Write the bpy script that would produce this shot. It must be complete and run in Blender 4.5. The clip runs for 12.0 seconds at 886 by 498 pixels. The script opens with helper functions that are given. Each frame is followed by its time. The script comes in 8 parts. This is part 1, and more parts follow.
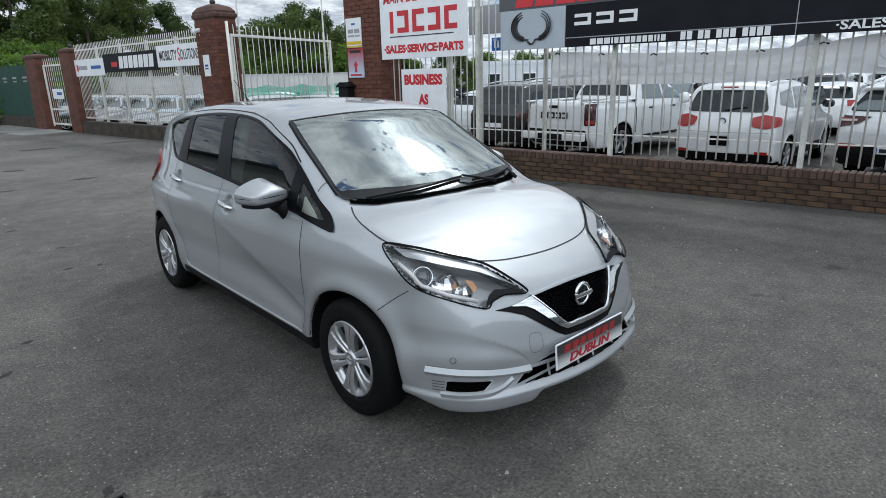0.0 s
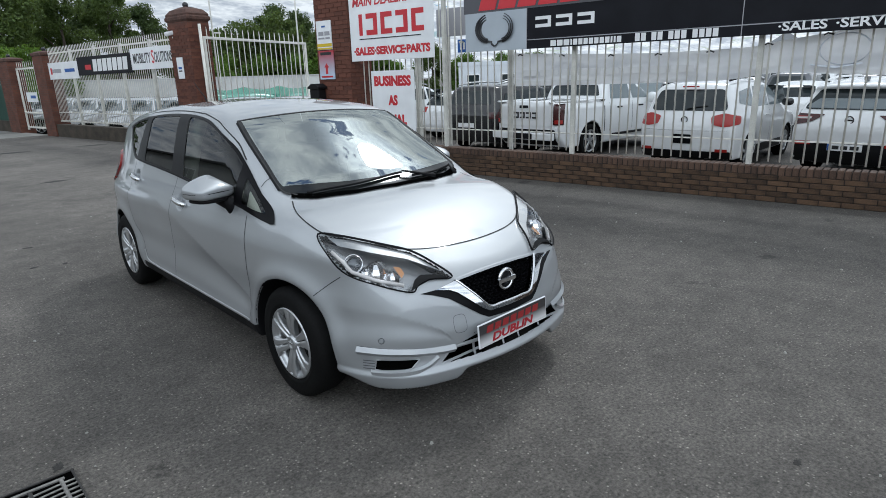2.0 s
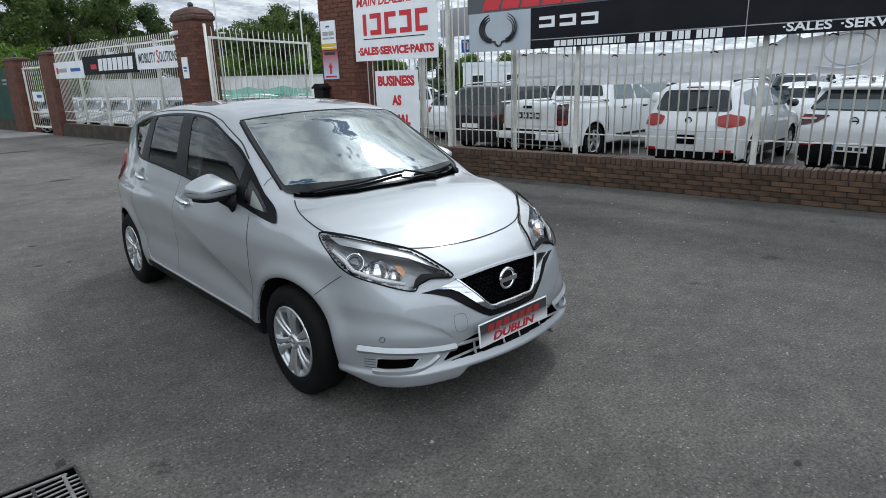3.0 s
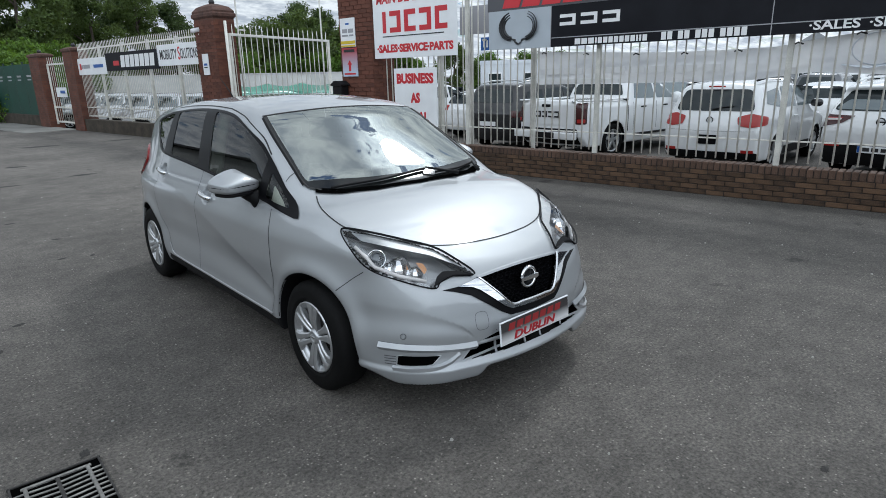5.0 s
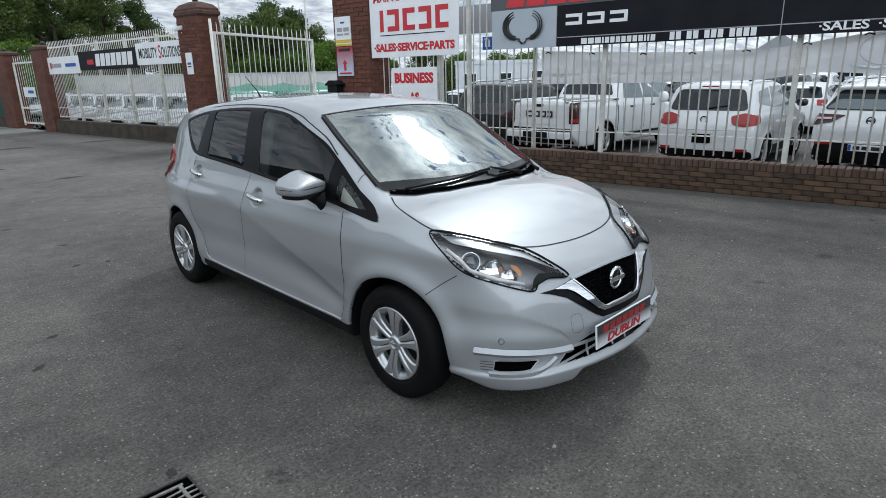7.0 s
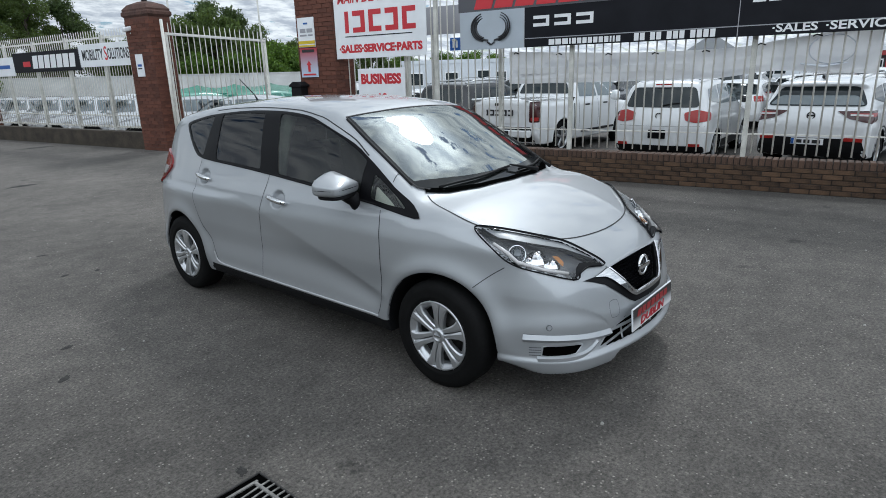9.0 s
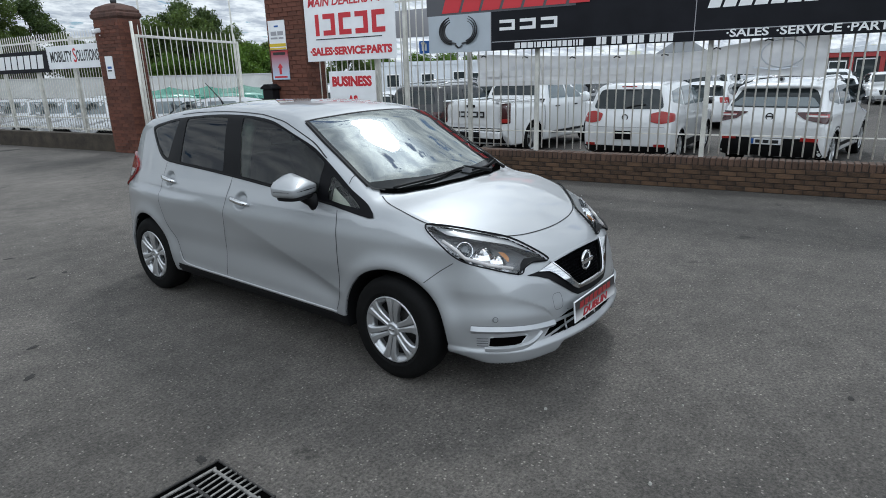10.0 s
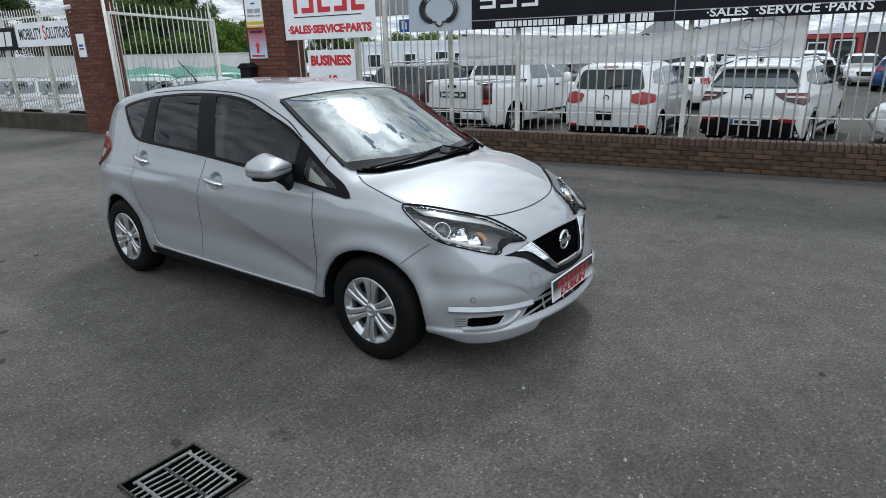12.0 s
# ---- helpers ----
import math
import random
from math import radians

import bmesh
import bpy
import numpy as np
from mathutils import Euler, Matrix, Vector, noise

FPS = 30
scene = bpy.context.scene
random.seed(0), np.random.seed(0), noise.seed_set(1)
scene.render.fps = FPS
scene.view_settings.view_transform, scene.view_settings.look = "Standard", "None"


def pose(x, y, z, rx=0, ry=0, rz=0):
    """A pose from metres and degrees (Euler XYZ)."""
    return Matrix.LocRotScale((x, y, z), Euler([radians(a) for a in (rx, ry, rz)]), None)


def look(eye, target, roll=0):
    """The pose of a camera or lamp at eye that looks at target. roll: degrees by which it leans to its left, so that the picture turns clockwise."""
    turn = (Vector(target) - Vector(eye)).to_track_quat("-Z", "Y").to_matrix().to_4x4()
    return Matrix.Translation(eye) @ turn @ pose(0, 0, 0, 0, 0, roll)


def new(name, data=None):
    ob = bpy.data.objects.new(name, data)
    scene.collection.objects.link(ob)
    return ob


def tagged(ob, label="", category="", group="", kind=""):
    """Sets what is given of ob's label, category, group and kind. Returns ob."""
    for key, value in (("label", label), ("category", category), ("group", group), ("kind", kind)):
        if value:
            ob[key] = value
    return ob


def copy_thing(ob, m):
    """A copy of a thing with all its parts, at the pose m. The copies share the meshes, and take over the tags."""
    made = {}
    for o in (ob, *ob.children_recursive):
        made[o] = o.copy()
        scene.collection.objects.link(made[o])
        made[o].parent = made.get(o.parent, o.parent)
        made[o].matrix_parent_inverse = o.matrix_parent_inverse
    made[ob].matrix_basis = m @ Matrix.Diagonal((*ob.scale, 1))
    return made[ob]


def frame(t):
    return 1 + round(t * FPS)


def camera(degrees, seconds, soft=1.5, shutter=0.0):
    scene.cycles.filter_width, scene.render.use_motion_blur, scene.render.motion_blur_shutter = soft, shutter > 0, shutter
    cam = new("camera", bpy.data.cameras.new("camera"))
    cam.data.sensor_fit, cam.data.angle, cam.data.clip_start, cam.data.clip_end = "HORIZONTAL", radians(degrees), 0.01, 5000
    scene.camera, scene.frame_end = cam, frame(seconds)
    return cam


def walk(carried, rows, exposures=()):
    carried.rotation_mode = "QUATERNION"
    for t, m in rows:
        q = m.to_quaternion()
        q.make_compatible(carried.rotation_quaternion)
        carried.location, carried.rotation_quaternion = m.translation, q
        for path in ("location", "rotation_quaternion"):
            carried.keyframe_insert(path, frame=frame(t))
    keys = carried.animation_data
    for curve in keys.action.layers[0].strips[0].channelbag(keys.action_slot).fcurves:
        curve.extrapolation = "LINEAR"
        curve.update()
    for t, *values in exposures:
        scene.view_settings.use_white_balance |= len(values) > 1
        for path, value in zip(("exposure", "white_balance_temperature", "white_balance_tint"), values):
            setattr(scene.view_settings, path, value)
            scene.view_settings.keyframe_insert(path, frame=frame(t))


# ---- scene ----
cam = camera(72.9, 12.0, 0.9)
PATH = [
    (0, (-2.218, -3.58, 1.591), (-0.948, -2.137, 1.037), -1.4),
    (0.5, (-2.216, -3.566, 1.583), (-0.939, -2.131, 1.029), -1.4),
    (1, (-2.221, -3.622, 1.582), (-0.926, -2.203, 1.028), -1.5),
    (1.5, (-2.188, -3.809, 1.58), (-0.881, -2.4, 1.028), -1.6),
    (2, (-2.168, -3.918, 1.586), (-0.862, -2.507, 1.034), -1.7),
    (2.5, (-2.163, -3.94, 1.582), (-0.861, -2.526, 1.033), -1.6),
    (3, (-2.164, -3.932, 1.583), (-0.867, -2.512, 1.032), -1.6),
    (5, (-2.182, -3.903, 1.576), (-0.923, -2.451, 1.021), -1.3),
    (5.5, (-2.253, -3.854, 1.587), (-1.0, -2.397, 1.033), -1.4),
    (6, (-2.389, -3.767, 1.597), (-1.114, -2.329, 1.043), -1.3),
    (6.5, (-2.494, -3.668, 1.596), (-1.183, -2.263, 1.042), -1.2),
    (7, (-2.549, -3.453, 1.574), (-1.214, -2.071, 1.018), -1.2),
    (7.2, (-2.565, -3.358, 1.583), (-1.224, -1.983, 1.025), -1.2),
    (8.8, (-2.954, -3.146, 1.598), (-1.514, -1.878, 1.036), -1.4),
    (9, (-2.97, -3.193, 1.598), (-1.512, -1.944, 1.037), -1.6),
    (9.5, (-2.991, -3.336, 1.598), (-1.51, -2.113, 1.039), -1.8),
    (10, (-3.002, -3.406, 1.622), (-1.501, -2.209, 1.062), -1.6),
    (10.5, (-2.98, -3.405, 1.613), (-1.483, -2.231, 0.995), -1.6),
    (11, (-2.966, -3.415, 1.602), (-1.465, -2.251, 0.976), -1.5),
    (11.5, (-2.963, -3.418, 1.604), (-1.451, -2.267, 0.981), -1.4),
    (12, (-2.97, -3.418, 1.607), (-1.45, -2.275, 0.988), -1.4),
]
walk(cam, [(t, look(eye, target, roll)) for t, eye, target, roll in PATH], [(0.0, 0.16, 5760, 6), (12.0, 0.16, 5760, 6)])

# ---- world, sun, exposure ----
SUN_DIR = Vector((0.62, 0.24, 0.75)).normalized()
world = bpy.data.worlds.new("world")
scene.world = world
world.use_nodes = True


def build_sky():
    nt = world.node_tree
    nt.nodes.clear()
    N, L = nt.nodes.new, nt.links.new
    out, bg = N("ShaderNodeOutputWorld"), N("ShaderNodeBackground")
    sky = N("ShaderNodeTexSky")
    sky.sky_type, sky.sun_disc = "NISHITA", False
    sky.sun_elevation = math.asin(SUN_DIR.z)
    sky.sun_rotation = math.atan2(SUN_DIR.x, SUN_DIR.y)
    sky.dust_density, sky.ozone_density = 0.3, 3.5
    co = N("ShaderNodeTexCoord")
    # cloud layer: directions flattened on to a plane overhead, two scales of noise
    sep = N("ShaderNodeSeparateXYZ")
    L(co.outputs["Generated"], sep.inputs[0])
    zc = N("ShaderNodeMath"); zc.operation = "MAXIMUM"; zc.inputs[1].default_value = 0.0
    L(sep.outputs["Z"], zc.inputs[0])
    za = N("ShaderNodeMath"); za.operation = "ADD"; za.inputs[1].default_value = 0.22
    L(zc.outputs[0], za.inputs[0])
    comb = N("ShaderNodeCombineXYZ")
    for ax in "XY":
        d = N("ShaderNodeMath"); d.operation = "DIVIDE"
        L(sep.outputs[ax], d.inputs[0]); L(za.outputs[0], d.inputs[1]); L(d.outputs[0], comb.inputs[ax])
    n1 = N("ShaderNodeTexNoise"); n1.inputs["Scale"].default_value = 5.2; n1.inputs["Detail"].default_value = 9.0; n1.inputs["Roughness"].default_value = 0.62
    n1.inputs["Distortion"].default_value = 0.4
    n2 = N("ShaderNodeTexNoise"); n2.inputs["Scale"].default_value = 6.5; n2.inputs["Detail"].default_value = 8.0; n2.inputs["Roughness"].default_value = 0.62
    # the clouds lie in bands along the wind
    band = N("ShaderNodeCombineXYZ")
    for ax, way in (("X", Vector((1.0, -0.15, 0))), ("Y", Vector((0.20, 1.5, 0)))):
        q = N("ShaderNodeVectorMath"); q.operation = "DOT_PRODUCT"; q.inputs[1].default_value = way
        L(comb.outputs[0], q.inputs[0]); L(q.outputs["Value"], band.inputs[ax])
    L(band.outputs[0], n1.inputs["Vector"]); L(band.outputs[0], n2.inputs["Vector"])
    cover = N("ShaderNodeMapRange"); cover.inputs["From Min"].default_value = 0.37; cover.inputs["From Max"].default_value = 0.405
    L(n1.outputs["Fac"], cover.inputs["Value"])
    ramp = N("ShaderNodeValToRGB")
    ramp.color_ramp.elements[0].position, ramp.color_ramp.elements[0].color = 0.40, (5.4, 5.6, 6.0, 1)
    ramp.color_ramp.elements[1].position, ramp.color_ramp.elements[1].color = 0.60, (10.2, 10.1, 9.8, 1)
    L(n2.outputs["Fac"], ramp.inputs[0])
    # veiled sun: the cloud glows round the sun's direction
    nrm = N("ShaderNodeVectorMath"); nrm.operation = "NORMALIZE"
    L(co.outputs["Generated"], nrm.inputs[0])
    dot = N("ShaderNodeVectorMath"); dot.operation = "DOT_PRODUCT"; dot.inputs[1].default_value = SUN_DIR
    L(nrm.outputs[0], dot.inputs[0])
    glow = N("ShaderNodeMapRange"); glow.interpolation_type = "SMOOTHERSTEP"
    glow.inputs["From Min"].default_value, glow.inputs["From Max"].default_value = 0.40, 0.98
    glow.inputs["To Min"].default_value, glow.inputs["To Max"].default_value = 1.0, 1.3
    L(dot.outputs["Value"], glow.inputs["Value"])
    mul = N("ShaderNodeVectorMath"); mul.operation = "SCALE"
    # clouds are seen edge-on and brighter towards the horizon
    low = N("ShaderNodeMapRange"); low.inputs["From Min"].default_value, low.inputs["From Max"].default_value = 0.0, 0.8
    low.inputs["To Min"].default_value, low.inputs["To Max"].default_value = 1.4, 0.95
    L(zc.outputs[0], low.inputs["Value"])
    # the clouds are brighter across the road, away from the sun
    opp = N("ShaderNodeVectorMath"); opp.operation = "DOT_PRODUCT"; opp.inputs[1].default_value = Vector((0.75, 0.66, 0)).normalized()
    L(nrm.outputs[0], opp.inputs[0])
    lit = N("ShaderNodeMapRange"); lit.interpolation_type = "SMOOTHSTEP"
    lit.inputs["From Min"].default_value, lit.inputs["From Max"].default_value = -0.9, 0.5
    lit.inputs["To Min"].default_value, lit.inputs["To Max"].default_value = 3.0, 0.95
    L(opp.outputs["Value"], lit.inputs["Value"])
    halo = N("ShaderNodeMapRange"); halo.interpolation_type = "SMOOTHERSTEP"
    halo.inputs["From Min"].default_value, halo.inputs["From Max"].default_value = 0.970, 1.0
    halo.inputs["To Min"].default_value, halo.inputs["To Max"].default_value = 1.0, 2.6
    L(dot.outputs["Value"], halo.inputs["Value"])

    def times(a, b):
        q = N("ShaderNodeMath"); q.operation = "MULTIPLY"
        L(a, q.inputs[0]); L(b, q.inputs[1])
        return q
    gl = times(times(times(glow.outputs[0], low.outputs[0]).outputs[0], lit.outputs[0]).outputs[0], halo.outputs[0])
    L(ramp.outputs[0], mul.inputs[0]); L(gl.outputs[0], mul.inputs["Scale"])
    mix = N("ShaderNodeMix"); mix.data_type = "RGBA"
    L(cover.outputs[0], mix.inputs["Factor"]); L(sky.outputs[0], mix.inputs[6]); L(mul.outputs[0], mix.inputs[7])
    L(mix.outputs[2], bg.inputs["Color"])
    bg.inputs["Strength"].default_value = 0.060
    L(bg.outputs[0], out.inputs["Surface"])


build_sky()
sun = new("sun", bpy.data.lights.new("sun", "SUN"))
sun.data.energy, sun.data.angle, sun.data.color = 1.0, radians(9), (1.0, 0.95, 0.88)
sun.matrix_world = look(SUN_DIR * 50, (0, 0, 0))

# ---- materials ----
def mat(name, color, rough=0.6, metal=0.0, coat=0.0, grain=0.0, grain_scale=60.0, wear=0.0, wear_scale=2.0, bump=0.0, bump_scale=200.0, spec=0.5, island=0.0, coat_ior=1.5):
    """A principled material with grain and wear at two scales, and fine relief."""
    m = bpy.data.materials.new(name)
    m.use_nodes = True
    nt = m.node_tree
    N, L = nt.nodes.new, nt.links.new
    b = nt.nodes["Principled BSDF"]
    b.inputs["Base Color"].default_value = (*color, 1)
    b.inputs["Roughness"].default_value = rough
    b.inputs["Metallic"].default_value = metal
    b.inputs["Coat Weight"].default_value = coat
    b.inputs["Coat Roughness"].default_value = 0.03
    b.inputs["Coat IOR"].default_value = coat_ior
    b.inputs["Specular IOR Level"].default_value = spec
    if grain or wear or bump or island:
        co = N("ShaderNodeTexCoord")
        value = N("ShaderNodeMath"); value.operation = "ADD"; value.inputs[0].default_value = 1.0; value.inputs[1].default_value = 0.0
        last = value
        for amount, sc, detail in ((grain, grain_scale, 4.0), (wear, wear_scale, 6.0)):
            if amount:
                t = N("ShaderNodeTexNoise"); t.inputs["Scale"].default_value = sc; t.inputs["Detail"].default_value = detail
                L(co.outputs["Object"], t.inputs["Vector"])
                r = N("ShaderNodeMapRange"); r.inputs["From Min"].default_value, r.inputs["From Max"].default_value = 0.28, 0.72
                r.inputs["To Min"].default_value, r.inputs["To Max"].default_value = -amount, amount
                L(t.outputs["Fac"], r.inputs["Value"])
                a = N("ShaderNodeMath"); a.operation = "ADD"
                L(last.outputs[0], a.inputs[0]); L(r.outputs[0], a.inputs[1])
                last = a
        if island:
            info = N("ShaderNodeObjectInfo")
            r = N("ShaderNodeMapRange"); r.inputs["To Min"].default_value, r.inputs["To Max"].default_value = -island, island
            L(info.outputs["Random"], r.inputs["Value"])
            a = N("ShaderNodeMath"); a.operation = "ADD"
            L(last.outputs[0], a.inputs[0]); L(r.outputs[0], a.inputs[1])
            last = a
        sc = N("ShaderNodeVectorMath"); sc.operation = "SCALE"; sc.inputs[0].default_value = color
        L(last.outputs[0], sc.inputs["Scale"])
        L(sc.outputs[0], b.inputs["Base Color"])
        if bump:
            t = N("ShaderNodeTexNoise"); t.inputs["Scale"].default_value = bump_scale; t.inputs["Detail"].default_value = 3.0
            L(co.outputs["Object"], t.inputs["Vector"])
            bp = N("ShaderNodeBump"); bp.inputs["Strength"].default_value = bump; bp.inputs["Distance"].default_value = 0.004
            L(t.outputs["Fac"], bp.inputs["Height"]); L(bp.outputs[0], b.inputs["Normal"])
    return m


def glass_mat(name, tint, ior=1.9, rough=0.0, sheen=(1.0, 1.0, 1.0)):
    """A thin pane: clear or tinted, with the gloss of its two faces."""
    m = bpy.data.materials.new(name)
    m.use_nodes = True
    nt = m.node_tree
    nt.nodes.clear()
    N, L = nt.nodes.new, nt.links.new
    out, mix, tr, gl, fr = N("ShaderNodeOutputMaterial"), N("ShaderNodeMixShader"), N("ShaderNodeBsdfTransparent"), N("ShaderNodeBsdfGlossy"), N("ShaderNodeFresnel")
    tr.inputs["Color"].default_value = (*tint, 1)
    gl.inputs["Roughness"].default_value = rough
    gl.inputs["Color"].default_value = (*sheen, 1)
    fr.inputs["IOR"].default_value = ior
    L(fr.outputs[0], mix.inputs[0]); L(tr.outputs[0], mix.inputs[1]); L(gl.outputs[0], mix.inputs[2]); L(mix.outputs[0], out.inputs["Surface"])
    return m


def asphalt_mat():
    m = bpy.data.materials.new("asphalt")
    m.use_nodes = True
    nt = m.node_tree
    N, L = nt.nodes.new, nt.links.new
    b = nt.nodes["Principled BSDF"]
    co = N("ShaderNodeTexCoord")

    def noise_node(scale, detail, rough=0.5):
        t = N("ShaderNodeTexNoise"); t.inputs["Scale"].default_value = scale; t.inputs["Detail"].default_value = detail; t.inputs["Roughness"].default_value = rough
        L(co.outputs["Object"], t.inputs["Vector"])
        return t

    def span(src, a, b_, lo, hi):
        r = N("ShaderNodeMapRange"); r.inputs["From Min"].default_value, r.inputs["From Max"].default_value = a, b_
        r.inputs["To Min"].default_value, r.inputs["To Max"].default_value = lo, hi
        L(src, r.inputs["Value"])
        return r.outputs[0]

    def maths(op, a, b_):
        q = N("ShaderNodeMath"); q.operation = op
        for i, v in enumerate((a, b_)):
            if isinstance(v, float):
                q.inputs[i].default_value = v
            else:
                L(v, q.inputs[i])
        return q.outputs[0]
    # broad stains, mid mottling, grit and pale chippings
    stains = span(noise_node(0.35, 7.0, 0.64).outputs["Fac"], 0.3, 0.7, 0.62, 1.38)
    mottle = span(noise_node(5.0, 6.0, 0.65).outputs["Fac"], 0.3, 0.7, 0.76, 1.24)
    sep = N("ShaderNodeSeparateXYZ"); L(co.outputs["Object"], sep.inputs[0])
    # paler with growing y, past a noise-warped edge
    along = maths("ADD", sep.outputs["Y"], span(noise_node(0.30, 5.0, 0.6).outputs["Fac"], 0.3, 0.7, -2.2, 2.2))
    yard_tone = span(along, 1.0, 6.5, 1.0, 1.42)
    # shade along the wall and fence put into the colour, ragged edge
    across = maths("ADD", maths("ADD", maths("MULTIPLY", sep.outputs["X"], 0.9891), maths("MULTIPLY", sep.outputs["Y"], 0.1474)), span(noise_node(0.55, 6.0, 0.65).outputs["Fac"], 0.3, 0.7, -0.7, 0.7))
    yard_tone = maths("MULTIPLY", yard_tone, span(across, 2.3, 3.8, 1.0, 0.74))
    grit = span(noise_node(62.0, 4.0, 0.75).outputs["Fac"], 0.34, 0.66, 0.42, 1.60)
    vor = N("ShaderNodeTexVoronoi"); vor.inputs["Scale"].default_value = 58.0
    L(co.outputs["Object"], vor.inputs["Vector"])
    near = span(vor.outputs["Distance"], 0.20, 0.34, 1.0, 0.0)
    pick = N("ShaderNodeSeparateColor"); L(vor.outputs["Color"], pick.inputs[0])
    chip = maths("MULTIPLY", near, span(pick.outputs[0], 0.78, 0.98, 0.0, 1.0))
    clump = span(noise_node(24.0, 7.0, 0.8).outputs["Fac"], 0.32, 0.68, 0.70, 1.30)
    spots = span(noise_node(1.7, 5.0, 0.55).outputs["Fac"], 0.67, 0.71, 1.0, 0.50)
    v = maths("MULTIPLY", maths("MULTIPLY", maths("MULTIPLY", maths("MULTIPLY", maths("MULTIPLY", stains, yard_tone), mottle), grit), clump), spots)
    v = maths("ADD", maths("MULTIPLY", v, 0.090), maths("MULTIPLY", chip, 0.20))
    comb = N("ShaderNodeVectorMath"); comb.operation = "SCALE"; comb.inputs[0].default_value = (1.045, 0.95, 0.845)
    L(v, comb.inputs["Scale"])
    L(comb.outputs[0], b.inputs["Base Color"])
    b.inputs["Roughness"].default_value = 0.86
    bp = N("ShaderNodeBump"); bp.inputs["Strength"].default_value = 0.75; bp.inputs["Distance"].default_value = 0.008
    L(noise_node(120.0, 4.0).outputs["Fac"], bp.inputs["Height"]); L(bp.outputs[0], b.inputs["Normal"])
    return m


def brick_mat():
    m = bpy.data.materials.new("pillar_brick")
    m.use_nodes = True
    nt = m.node_tree
    N, L = nt.nodes.new, nt.links.new
    b = nt.nodes["Principled BSDF"]
    uv = N("ShaderNodeTexCoord")
    t = N("ShaderNodeTexBrick")
    t.inputs["Color1"].default_value, t.inputs["Color2"].default_value = (0.128, 0.046, 0.027, 1), (0.090, 0.033, 0.021, 1)
    t.inputs["Mortar"].default_value = (0.085, 0.050, 0.038, 1)
    t.inputs["Scale"].default_value = 1.0
    t.inputs["Brick Width"].default_value, t.inputs["Row Height"].default_value, t.inputs["Mortar Size"].default_value = 0.225, 0.075, 0.006
    L(uv.outputs["UV"], t.inputs["Vector"])
    n = N("ShaderNodeTexNoise"); n.inputs["Scale"].default_value = 3.0; n.inputs["Detail"].default_value = 6.0
    L(uv.outputs["Object"], n.inputs["Vector"])
    r = N("ShaderNodeMapRange"); r.inputs["From Min"].default_value, r.inputs["From Max"].default_value = 0.3, 0.7
    r.inputs["To Min"].default_value, r.inputs["To Max"].default_value = 0.75, 1.25
    L(n.outputs["Fac"], r.inputs["Value"])
    s = N("ShaderNodeVectorMath"); s.operation = "SCALE"
    L(t.outputs["Color"], s.inputs[0]); L(r.outputs[0], s.inputs["Scale"])
    L(s.outputs[0], b.inputs["Base Color"])
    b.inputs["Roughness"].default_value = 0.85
    bp = N("ShaderNodeBump"); bp.inputs["Strength"].default_value = 0.6; bp.inputs["Distance"].default_value = 0.006; bp.invert = True
    L(t.outputs["Fac"], bp.inputs["Height"]); L(bp.outputs[0], b.inputs["Normal"])
    return m


def ramp_mat(name, low, high, z0, z1, rough=0.4):
    """A printed sheet whose colour fades from low to high up its own height."""
    m = bpy.data.materials.new(name)
    m.use_nodes = True
    nt = m.node_tree
    N, L = nt.nodes.new, nt.links.new
    co, sep, r = N("ShaderNodeTexCoord"), N("ShaderNodeSeparateXYZ"), N("ShaderNodeMapRange")
    mix = N("ShaderNodeMix"); mix.data_type = "RGBA"
    r.inputs["From Min"].default_value, r.inputs["From Max"].default_value = z0, z1
    mix.inputs[6].default_value, mix.inputs[7].default_value = (*low, 1), (*high, 1)
    L(co.outputs["Object"], sep.inputs[0]); L(sep.outputs["Z"], r.inputs["Value"]); L(r.outputs[0], mix.inputs["Factor"])
    b = nt.nodes["Principled BSDF"]
    L(mix.outputs[2], b.inputs["Base Color"])
    b.inputs["Roughness"].default_value = rough
    return m


ASPHALT = asphalt_mat()
BRICK_FACE = brick_mat()
BRICK = mat("brick", (0.066, 0.038, 0.021), 0.88, grain=0.30, grain_scale=90, wear=0.55, wear_scale=4, bump=0.6, bump_scale=140, island=0.45)
COPING = mat("coping_brick", (0.076, 0.044, 0.029), 0.85, grain=0.30, grain_scale=90, wear=0.45, wear_scale=6, bump=0.5, bump_scale=140, island=0.28)
MORTAR = mat("mortar", (0.030, 0.024, 0.020), 0.95, grain=0.3, grain_scale=80, wear=0.3, wear_scale=3, bump=0.5)
RENDER_WALL = mat("stained_render", (0.050, 0.040, 0.029), 0.95, grain=0.25, grain_scale=40, wear=0.45, wear_scale=3.0, bump=0.6, bump_scale=60)
STONE_CAP = mat("weathered_stone_cap", (0.085, 0.044, 0.033), 0.9, grain=0.3, grain_scale=30, wear=0.4, wear_scale=6, bump=0.5, bump_scale=60)
WHITE_STEEL = mat("white_painted_steel", (0.70, 0.68, 0.62), 0.45, wear=0.12, wear_scale=7, grain=0.05, grain_scale=50)
POST_STEEL = mat("weathered_post_paint", (0.56, 0.55, 0.50), 0.55, wear=0.22, wear_scale=6, grain=0.08, grain_scale=60)
SIGN_WHITE = mat("white_sign_board", (0.82, 0.83, 0.84), 0.35, wear=0.06, wear_scale=3)
SIGN_GREY = mat("grey_sign_panel", (0.42, 0.46, 0.50), 0.35, wear=0.06, wear_scale=3)
